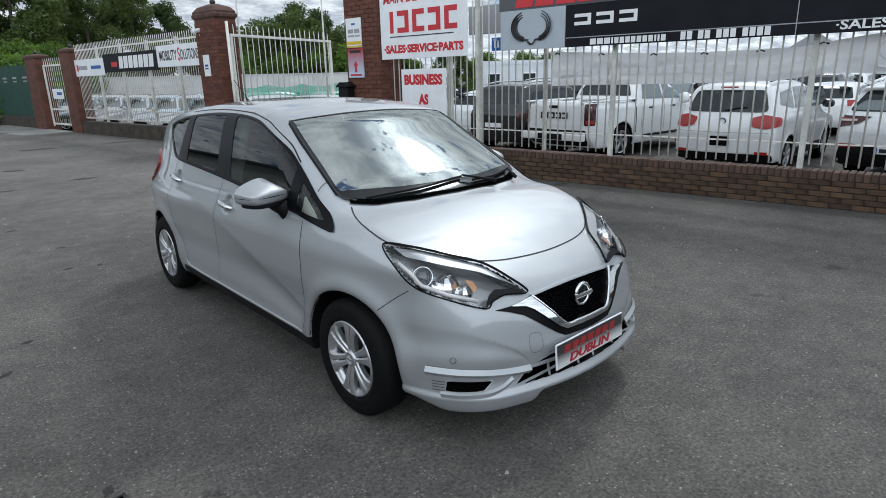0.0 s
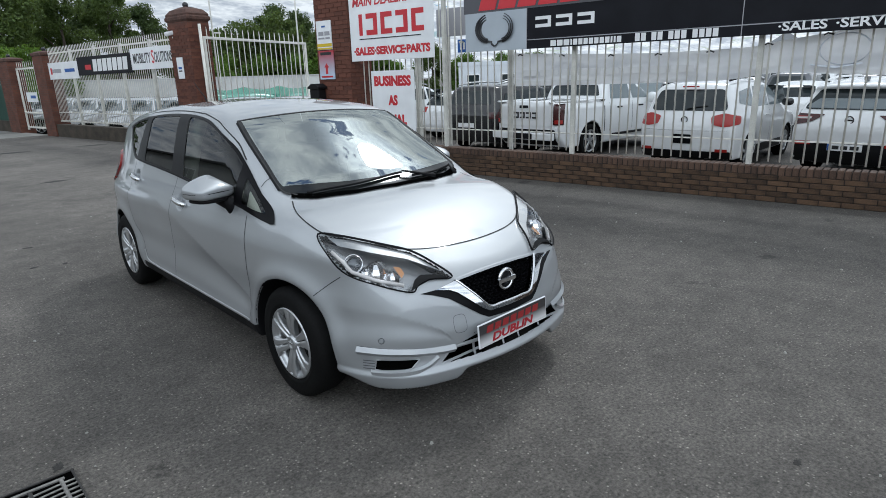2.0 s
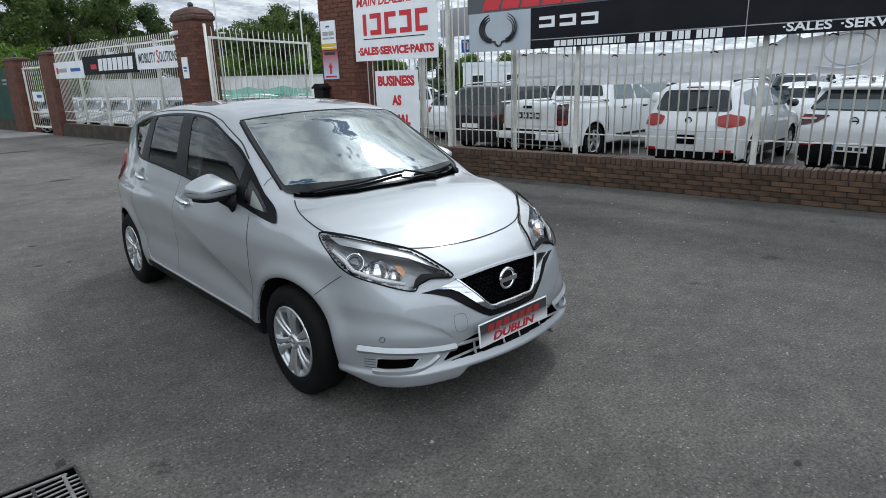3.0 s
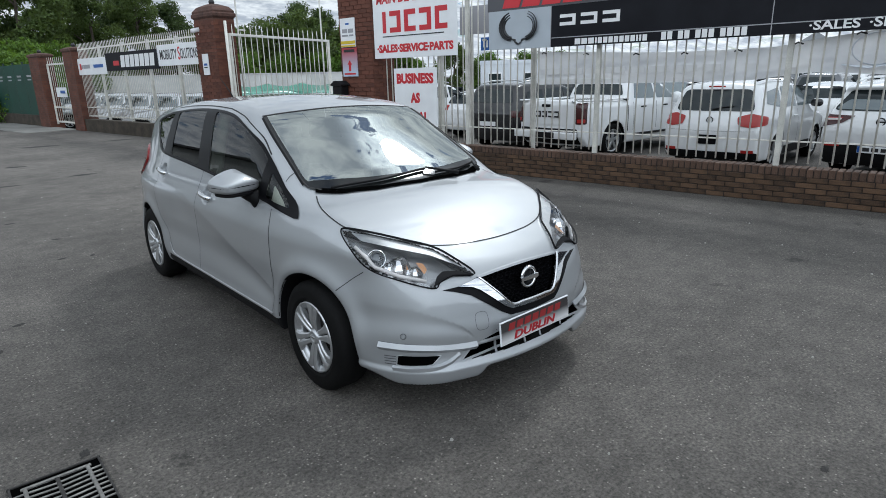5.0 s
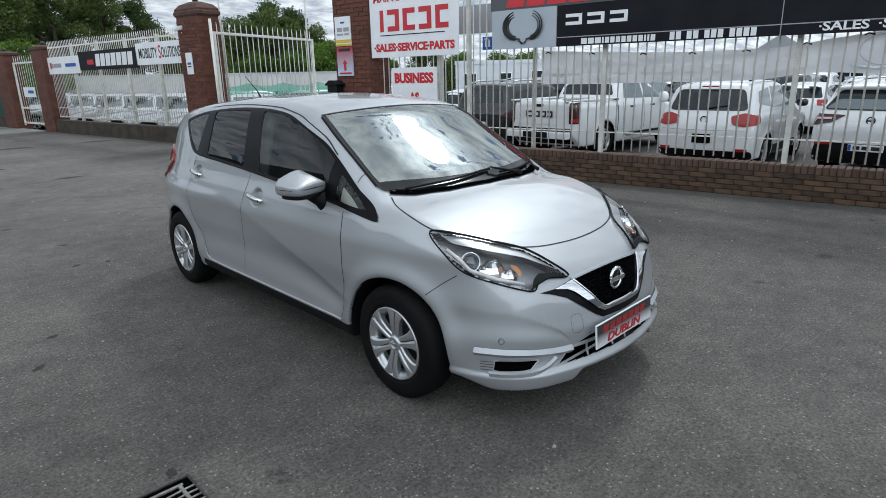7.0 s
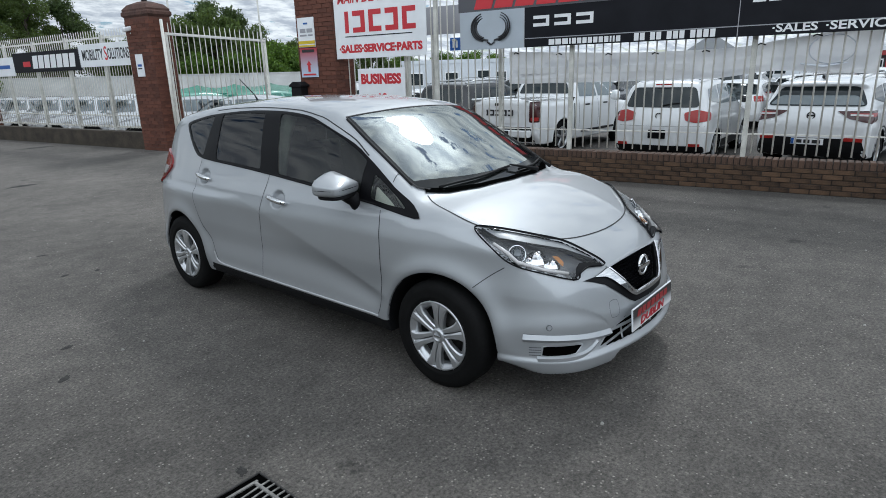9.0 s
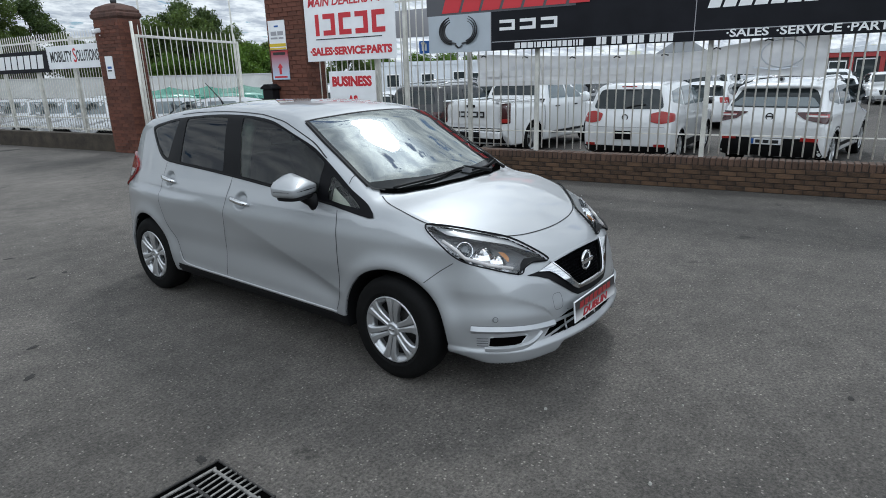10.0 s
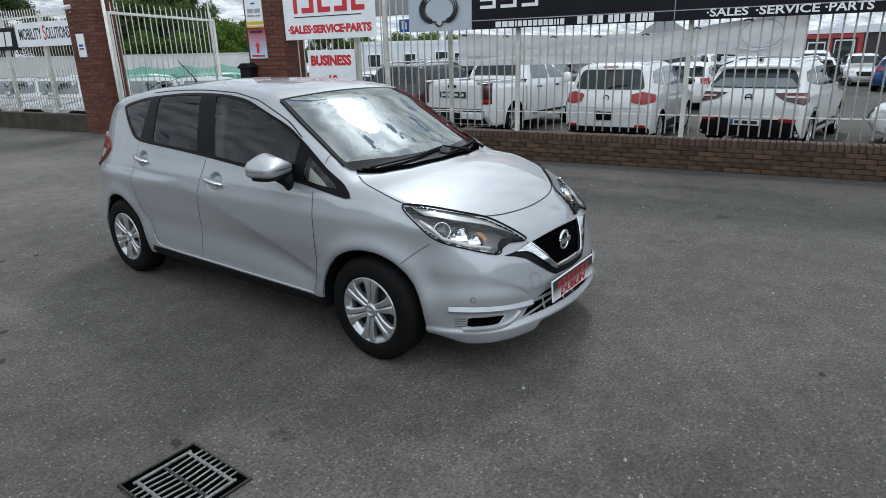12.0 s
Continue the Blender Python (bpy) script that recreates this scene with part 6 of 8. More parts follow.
bars(keypad, 0.06, h * 0.36, (0.15,), 0.03, INK)
camb = thing("security_camera", "small white security camera under the pillar cap", "camera", m=FACE @ Matrix.Translation((-11.95, -0.12, 2.78)))
part("housing", smooth_bm(moved(box(0.10, 0.22, 0.10, (0, 0, 0), 0.03, 2), pose(0, 0, 0, 12))), SIGN_WHITE, camb)
part("arm", tube([(0, 0.1, 0.0), (0, 0.12, -0.05), (0, 0.06, -0.10)], 0.015, 6), SIGN_WHITE, camb)

for s, n, z1 in ((12.2, 1.2, 6.2), (11.0, 3.0, 5.2), (24.5, 9.0, 4.2)):
    ln = thing("lamp_pole", "thin grey pole behind the boundary", "pole", "thin poles", Matrix.Translation(bp(s, n, LOT)))
    part("shaft", tube([(0, 0, 0), (0, 0, z1)], [0.028, 0.018], 8), POST_STEEL, ln)
    part("head", box(0.30, 0.16, 0.07, (0.1, 0, z1), 0.02), POST_STEEL, ln)

# ---- parked vehicles behind the fence ----
def simple_wheel(parent, x, y, z, r, sgn, width=0.2):
    m = pose(x, y, z, 0, 0, 0 if sgn < 0 else 180)
    w_ = part("wheel", lathe([(r * 0.66, 0.0), (r * 0.72, -0.02), (r * 0.86, -0.028), (r * 0.96, -0.015), (r, 0.01), (r, width * 0.8), (r * 0.9, width)], 28), RUBBER, parent, "", m)
    part("rim", lathe([(r * 0.67, -0.012), (r * 0.62, -0.006), (r * 0.60, 0.03)], 28), WHEEL_SILVER, w_)
    part("rim_well", lathe([(r * 0.62, 0.02), (0.0, 0.03)], 20), WHEEL_DARK, w_)
    for k in range(5):
        part("spoke", moved(box(0.03, r * 0.17, r * 0.62, (0.0, 0, r * 0.32), 0.006), Matrix.Rotation(k * 2 * math.pi / 5, 4, "X")), WHEEL_SILVER, w_)


class Vehicle:
    """A parked vehicle from a few curves; nose towards -y, tail towards +y."""

    def __init__(self, name, label, category, group, paint, m, half, crown_k, tail_k, nose_k, prof_k, hubs, hub_z, r, cell, tuck=0.12):
        self.half, self.hubs, self.hub_z, self.r, self.paint = half, hubs, hub_z, r, paint
        c_, t_, n_, p_ = curve(*crown_k), curve(*tail_k), curve(*nose_k), curve(*prof_k)
        y0, y1 = min(k[1] for k in nose_k), max(k[1] for k in tail_k)

        def field(X, Y, Z):
            W = half * p_(Z) - tuck * step(-Y, -y0 - 0.75, -y0 + 0.1) - tuck * 0.7 * step(Y, y1 - 0.6, y1 + 0.15)
            for hy in hubs:
                d = np.sqrt((Y - hy) ** 2 + (Z - hub_z) ** 2)
                W = W + 0.015 * np.exp(-(((d - r * 1.15) / 0.08) ** 2))
            side = X - W
            T = c_(Y) - 0.10 * X * X
            sl = (c_(Y + 0.02) - c_(Y - 0.02)) / 0.04
            f = smax(side, (Z - T) / np.sqrt(1 + sl * sl), 0.10)
            f = smax(f, n_(Z) + 0.22 * X * X - Y, 0.14)
            f = smax(f, Y - t_(Z) + 0.13 * X * X, 0.10)
            f = smax(f, r * 0.75 - Z, 0.04)
            for hy in hubs:
                d = np.sqrt((Y - hy) ** 2 + (Z - hub_z) ** 2)
                f = smax(f, np.minimum(r * 1.13 - d, X - half * 0.62), 0.02)
            return f
        self.sh = Shell(field, (-half - 0.08, y0 - 0.1, 0.1), (half + 0.08, y1 + 0.1, max(k[1] for k in crown_k) + 0.1), cell)
        self.root = thing(name, label, category, group, m)
        P, Q = self.sh.skin()
        C = P[Q].mean(1)
        N_ = self.sh.normal(C)
        hub = np.min([np.hypot(C[:, 1] - hy, C[:, 2] - hub_z) for hy in hubs], axis=0)
        dark = (N_[:, 2] < -0.7) | (hub < r * 1.16) & (np.abs(N_[:, 0]) < 0.7)
        nr = self.sh.normal(P)
        for nm, sel, mt in (("body", ~dark, paint), ("underbody", dark, BLACK_PLASTIC)):
            q = Q[sel]
            used, inv = np.unique(q, return_inverse=True)
            me = mesh_of(nm, P[used], inv.reshape(q.shape), True)
            me.normals_split_custom_set_from_vertices([tuple(x) for x in nr[used]])
            part(nm, me, mt, self.root)
        for hy in hubs:
            for sgn in (-1, 1):
                simple_wheel(self.root, sgn * (half - 0.035), hy, hub_z, r, sgn)

    def sheet(self, name, outline, way, material, off=0.006, r=0.03, fill=0.08, both=False, label="", parent=None):
        for sgn in ((1, -1) if both else (1,)):
            o = corners(np.array(outline, float) * (sgn, 1, 1), r)
            ob = part(name, self.sh.patch(o, np.array(way) * (sgn, 1, 1), off, fill), material, parent or self.root, label)
        return ob

    def stripe(self, name, pts, way, width, material, off=0.006, both=False, thick=0.0):
        for sgn in ((1, -1) if both else (1,)):
            part(name, self.sh.ribbon(line3(*[(x * sgn, y, z) for x, y, z in pts], per=5), np.array(way) * (sgn, 1, 1), width, off, thick=thick), material, self.root)


SUV_PROF = ((0.1, 0.93), (0.35, 0.985), (0.7, 1.0), (0.95, 0.985), (1.1, 0.94), (1.4, 0.84), (1.62, 0.74), (1.8, 0.62))
BACK, RIGHT = (0, 1, 0), (1, 0, 0)
# our right flank faces -x in a vehicle's own axes; lamps are given for x < 0 and mirrored


def side_glass(v, belt0, belt1, top, y_front, y_mid, y_rear, material):
    """Side windows, split by pillars."""
    x = -v.half
    h = top - belt0
    a = [(x, y_front, belt0 + 0.02), (x, y_front + h * 1.15, top - 0.04), (x, y_mid - 0.05, top), (x, y_mid - 0.05, belt0 + 0.03)]
    b = [(x, y_mid + 0.04, belt0 + 0.035), (x, y_mid + 0.04, top), (x, y_mid + 0.78, top - 0.01), (x, y_mid + 0.86, belt1)]
    c = [(x, y_mid + 0.96, belt1 + 0.01), (x, y_mid + 0.90, top - 0.02), (x, y_rear - 0.12, top - 0.08), (x, y_rear, belt1 + 0.10)]
    for o in (a, b, c):
        v.sheet("side_window", o, (-1, 0, 0), material, both=True, label="dark side window")


def white_suv_a():
    v = Vehicle("suv", "white sport utility car with red tail lamps parked behind the fence", "car", "cars parked behind the fence", CAR_WHITE, pose(9.15, 1.32, LOT, 0, 0, 0),
                0.905, ((-2.3, 0.72), (-2.05, 0.90), (-1.75, 1.00), (-1.1, 1.11), (-0.55, 1.46), (-0.25, 1.60), (0.2, 1.68), (0.9, 1.70), (1.6, 1.66), (2.0, 1.60), (2.4, 1.50)),
                ((0.2, 2.10), (0.45, 2.26), (0.75, 2.27), (1.0, 2.20), (1.10, 2.14), (1.45, 1.98), (1.60, 1.90), (1.8, 1.7)), ((0.2, -2.05), (0.45, -2.16), (0.8, -2.10), (1.2, -1.9)), SUV_PROF, (-1.30, 1.30), 0.33, 0.33, 0.03, 0.045)
    v.sheet("rear_window", [(-0.60, 1.95, 1.52), (-0.72, 2.12, 1.14), (0.72, 2.12, 1.14), (0.60, 1.95, 1.52)], BACK, CAR_GLASS, r=0.10, label="rear window with a wiper")
    v.sheet("tail_lamp", [(-0.48, 2.2, 1.04), (-0.50, 2.2, 0.90), (-0.70, 2.2, 0.86), (-0.93, 2.0, 0.90), (-0.93, 2.0, 1.04), (-0.72, 2.2, 1.10)], (-0.3, 1, 0), RED_LENS, r=0.04, both=True, off=0.012, label="red tail lamp")
    v.sheet("bumper_skirt", [(-0.86, 2.2, 0.28), (-0.86, 2.2, 0.42), (0.86, 2.2, 0.42), (0.86, 2.2, 0.28)], BACK, BLACK_PLASTIC, r=0.05, label="black lower bumper")
    v.sheet("number_plate_recess", [(-0.17, 2.25, 0.55), (-0.17, 2.25, 0.72), (0.17, 2.25, 0.72), (0.17, 2.25, 0.55)], BACK, BLACK_GLOSS, r=0.02, off=0.014, label="black empty plate holder")
    v.stripe("reflector", [(-0.80, 2.2, 0.44), (-0.6, 2.2, 0.44)], BACK, 0.05, RED_LENS, 0.012, True)
    v.stripe("tailgate_gap", [(-0.86, 2.15, 0.80), (-0.4, 2.2, 0.79), (0.4, 2.2, 0.79), (0.86, 2.15, 0.80)], BACK, 0.005, FAINT_GAP_SHADE, 0.002)
    c = Vector(v.sh.surf([(0, 2.2, 0.98)], BACK, off=0.008)[0])
    part("badge", tube([c + Vector((0.055 * math.cos(a * math.pi / 10), 0, 0.055 * math.sin(a * math.pi / 10))) for a in range(21)], 0.010, 6, False), CAR_BLACK, v.root, "round dark badge")
    part("wiper", tube([tuple(v.sh.surf([p], BACK, off=0.02)[0]) for p in ((0.0, 2.1, 1.16), (-0.18, 2.1, 1.20), (-0.36, 2.1, 1.22))], 0.012, 6), BLACK_PLASTIC, v.root)
    part("spoiler_lamp", box(0.30, 0.02, 0.025, (0, 2.01, 1.575)), RED_LENS, v.root)
    side_glass(v, 1.12, 1.16, 1.55, -1.0, 0.05, 1.75, PALE_GLASS)
    v.stripe("door_gap", [(-0.9, 0.05, 1.10), (-0.9, 0.06, 0.7), (-0.9, 0.06, 0.42)], (-1, 0, 0), 0.01, GAP, 0.002, True)
    v.stripe("door_gap", [(-0.9, 0.95, 1.12), (-0.9, 0.98, 0.85), (-0.9, 0.86, 0.55)], (-1, 0, 0), 0.01, GAP, 0.002, True)
    v.stripe("sill", [(-0.9, -0.85, 0.36), (-0.9, 0.0, 0.36), (-0.9, 0.85, 0.36)], (-1, 0, 0), 0.16, BLACK_PLASTIC, 0.006, True)
    for sgn in (-1, 1):
        part("roof_rail", tube([(sgn * 0.60, -0.30, 1.64), (sgn * 0.62, 0.2, 1.715), (sgn * 0.62, 1.2, 1.72), (sgn * 0.60, 1.75, 1.67)], 0.022, 6), CAR_BLACK, v.root)
        part("mirror", super_blob(0.11, 0.09, 0.08), CAR_BLACK, v.root, "", Matrix.Translation((sgn * 1.0, -0.72, 1.18)))
        part("door_handle", box(0.03, 0.2, 0.03, (sgn * 0.895, 0.25, 0.98), 0.008), CAR_WHITE, v.root)
    return v


def white_suv_b():
    v = Vehicle("suv", "white crossover with slim tail lamps and black rear bumper", "car", "cars parked behind the fence", CAR_WHITE, pose(9.65, -1.34, LOT, 0, 0, 0),
                0.93, ((-2.3, 0.70), (-2.05, 0.88), (-1.75, 0.98), (-1.1, 1.09), (-0.45, 1.46), (-0.15, 1.58), (0.3, 1.66), (0.9, 1.68), (1.6, 1.63), (2.05, 1.56), (2.4, 1.46)),
                ((0.2, 2.10), (0.5, 2.25), (0.80, 2.27), (1.0, 2.22), (1.15, 2.12), (1.45, 1.90), (1.56, 1.98), (1.8, 1.9)), ((0.2, -2.05), (0.45, -2.16), (0.8, -2.10), (1.2, -1.9)), SUV_PROF, (-1.33, 1.33), 0.34, 0.34, 0.03, 0.045)
    v.sheet("rear_window", [(-0.62, 1.90, 1.50), (-0.80, 2.10, 1.16), (0.80, 2.10, 1.16), (0.62, 1.90, 1.50)], BACK, CAR_GLASS, r=0.10, label="wide dark rear window")
    # pale sheet painted as a glint on the lower rear window
    v.sheet("window_glint", [(-0.60, 2.0, 1.34), (-0.76, 2.1, 1.18), (0.76, 2.1, 1.18), (0.60, 2.0, 1.34)], BACK, PALE_GLASS, r=0.06, off=0.008)
    v.sheet("tail_lamp", [(-0.40, 2.2, 1.08), (-0.58, 2.2, 0.96), (-0.90, 2.1, 0.88), (-0.97, 2.0, 0.92), (-0.97, 2.0, 1.09)], (-0.3, 1, 0), DARK_LENS, r=0.02, both=True, off=0.012, label="slim dark red tail lamp")
    v.sheet("lamp_wing", [(-0.58, 2.2, 1.045), (-0.66, 2.2, 1.0), (-0.95, 2.05, 0.985), (-0.96, 2.0, 1.045)], (-0.3, 1, 0), RED_LENS, r=0.015, both=True, off=0.016)
    v.stripe("lamp_line", [(-0.60, 2.2, 1.02), (-0.75, 2.15, 1.015), (-0.90, 2.1, 1.01)], (-0.3, 1, 0), 0.028, CLEAR_LENS, 0.020, True)
    v.sheet("bumper_skirt", [(-0.90, 2.2, 0.28), (-0.80, 2.2, 0.62), (0.80, 2.2, 0.62), (0.90, 2.2, 0.28)], BACK, BLACK_PLASTIC, r=0.05, label="black rear bumper")
    v.stripe("reflector", [(-0.82, 2.2, 0.60), (-0.55, 2.2, 0.61)], BACK, 0.06, RED_LENS, 0.012, True)
    pl = part("number_plate", box(0.52, 0.012, 0.112, (0, 2.275, 0.555), 0.003), WHITE_INK, v.root, "white number plate with a blue end")
    part("plate_band", box(0.045, 0.004, 0.10, (0.233, 2.284, 0.555)), SIGN_BLUE, pl)
    for k, (x, w_) in enumerate(((0.13, 0.10), (0.0, 0.10), (-0.15, 0.13))):
        part("plate_bar", box(w_, 0.004, 0.06, (x, 2.284, 0.555)), INK, pl)
    c = Vector(v.sh.surf([(0, 2.2, 1.0)], BACK, off=0.008)[0])
    part("badge", tube([c + Vector((0.06 * math.cos(a * math.pi / 10), 0, 0.06 * math.sin(a * math.pi / 10))) for a in range(21)], 0.011, 6, False), CAR_BLACK, v.root, "round dark badge")
    part("badge_bar", box(0.10, 0.01, 0.022, c, 0.003), CAR_BLACK, v.root)
    side_glass(v, 1.12, 1.17, 1.52, -1.0, 0.05, 1.72, CAR_GLASS)
    v.stripe("sill", [(-0.9, -0.85, 0.36), (-0.9, 0.0, 0.36), (-0.9, 0.85, 0.36)], (-1, 0, 0), 0.18, BLACK_PLASTIC, 0.006, True)
    for hy in (-1.33, 1.33):
        ring = [(-0.93, hy + 0.42 * math.cos(radians(a)), 0.34 + 0.42 * math.sin(radians(a))) for a in range(-5, 190, 15)]
        v.stripe("arch_trim", ring, (-1, 0, 0), 0.07, BLACK_PLASTIC, 0.008, True)
    for sgn in (-1, 1):
        part("roof_rail", tube([(sgn * 0.60, -0.30, 1.60), (sgn * 0.62, 0.2, 1.69), (sgn * 0.62, 1.2, 1.69), (sgn * 0.60, 1.75, 1.63)], 0.022, 6), CAR_WHITE, v.root)
        part("mirror", super_blob(0.12, 0.09, 0.09), CAR_BLACK, v.root, "", Matrix.Translation((sgn * 1.03, -0.72, 1.17)))
    part("aerial_fin", moved(box(0.05, 0.16, 0.07, (0, 0, 0), 0.015), Matrix.Translation((0.0, 1.7, 1.66))), CAR_BLACK, v.root)
    return v


def pickup():
    v = Vehicle("pickup_truck", "white double-cab pickup truck with black tailgate lettering marks behind the fence", "pickup truck", "cars parked behind the fence", CAR_WHITE, pose(8.78, 4.60, LOT, 0, 0, 0),
                0.93, ((-2.8, 0.80), (-2.5, 1.02), (-2.2, 1.10), (-1.45, 1.20), (-0.95, 1.50), (-0.70, 1.66), (-0.4, 1.72), (0.5, 1.74), (0.72, 1.71), (0.80, 1.60), (0.90, 1.33), (0.96, 1.30), (1.5, 1.30), (2.9, 1.32)),
                ((0.3, 2.50), (0.55, 2.70), (0.80, 2.72), (1.0, 2.72), (1.30, 2.70), (1.6, 2.5)), ((0.2, -2.4), (0.5, -2.52), (0.9, -2.48), (1.3, -2.2)),
                ((0.1, 0.93), (0.45, 0.99), (0.8, 1.0), (1.1, 0.985), (1.3, 0.93), (1.55, 0.83), (1.75, 0.74), (1.9, 0.6)), (-1.60, 1.46), 0.38, 0.38, 0.032, 0.06)
    v.sheet("rear_cab_window", [(-0.62, 0.9, 1.62), (-0.72, 0.9, 1.36), (0.72, 0.9, 1.36), (0.62, 0.9, 1.62)], (0, 1, 0.2), CAR_GLASS, r=0.06, label="dark rear cab window")
    tg = v.sheet("tailgate", [(-0.72, 2.7, 0.78), (-0.72, 2.7, 1.275), (0.72, 2.7, 1.275), (0.72, 2.7, 0.78)], BACK, CAR_WHITE, r=0.04, off=0.018, label="white tailgate with black marks")
    x = -0.36
    for w_ in (0.045, 0.14, 0.14, 0.14, 0.14):
        part("brand_block", box(w_, 0.006, 0.035, (-(x + w_ / 2), 2.742, 1.055)), INK, tg)
        part("brand_block", box(w_, 0.006, 0.035, (-(x + w_ / 2), 2.742, 0.955)), INK, tg)
        part("brand_block", box(0.04, 0.006, 0.07, (-(x + (w_ - 0.02)), 2.742, 1.005)), INK, tg)
        x += w_ + 0.035
    part("tailgate_handle", box(0.24, 0.03, 0.06, (0, 2.735, 1.19), 0.008), BLACK_PLASTIC, tg, "black handle")
    v.sheet("tail_lamp", [(-0.76, 2.65, 0.80), (-0.76, 2.65, 1.24), (-0.95, 2.55, 1.24), (-0.95, 2.55, 0.80)], (-0.5, 1, 0), DARK_LENS, r=0.03, off=0.012, both=True, label="tall dark tail lamp")
    v.sheet("lamp_insert", [(-0.80, 2.65, 0.83), (-0.80, 2.65, 0.91), (-0.92, 2.55, 0.91), (-0.92, 2.55, 0.83)], (-0.5, 1, 0), RED_LENS, r=0.02, off=0.016, both=True)
    bmp = part("rear_bumper", box(1.70, 0.16, 0.16, (0, 2.78, 0.56), 0.03, 2), CAR_WHITE, v.root, "white step bumper")
    part("bumper_step", box(0.70, 0.17, 0.14, (0, 2.785, 0.56), 0.02), BLACK_PLASTIC, bmp)
    v.sheet("under_tail", [(-0.80, 2.6, 0.36), (-0.80, 2.6, 0.70), (0.80, 2.6, 0.70), (0.80, 2.6, 0.36)], BACK, BLACK_PLASTIC, r=0.04)
    x = -0.93
    for o in ([(x, -1.25, 1.24), (x, -0.78, 1.58), (x, -0.30, 1.62), (x, -0.30, 1.26)], [(x, -0.22, 1.26), (x, -0.22, 1.62), (x, 0.52, 1.62), (x, 0.66, 1.28)]):
        v.sheet("side_window", o, (-1, 0, 0), PALE_GLASS, both=True, label="side window")
    for y in (-0.27, 0.70, -1.25):
        v.stripe("door_gap", [(x, y, 1.2), (x, y, 0.85), (x, y, 0.55)], (-1, 0, 0), 0.012, GAP, 0.002, True)
    v.stripe("bed_gap", [(x, 0.93, 1.28), (x, 0.93, 0.9), (x, 0.93, 0.55)], (-1, 0, 0), 0.03, GAP, 0.002, True)
    for sgn in (-1, 1):
        part("side_step", box(0.14, 1.7, 0.05, (sgn * 0.90, -0.25, 0.46), 0.015), BLACK_PLASTIC, v.root)
        part("bed_rail", box(0.07, 1.75, 0.04, (sgn * 0.83, 1.80, 1.29), 0.015), CAR_WHITE, v.root)
        part("mirror", super_blob(0.12, 0.09, 0.13), CAR_WHITE, v.root, "", Matrix.Translation((sgn * 1.05, -0.95, 1.25)))
        for y in (0.30, -0.65):
            part("door_handle", box(0.03, 0.2, 0.035, (sgn * 0.925, y, 1.08), 0.008), BLACK_PLASTIC, v.root)
    return v


def heading(v, x, y, deg, y_tail):
    """Stands a vehicle with the middle of its tail at (x, y) and its nose along deg."""
    v.root.matrix_basis = Matrix.Translation((x, y, LOT)) @ Matrix.Rotation(radians(deg + 90), 4, "Z") @ Matrix.Translation((0, -y_tail, 0))


heading(white_suv_a(), 8.95, 1.36, 4, 2.25)
heading(white_suv_b(), 9.60, -1.14, -5, 2.25)
heading(pickup(), 8.59, 4.89, -1, 2.72)


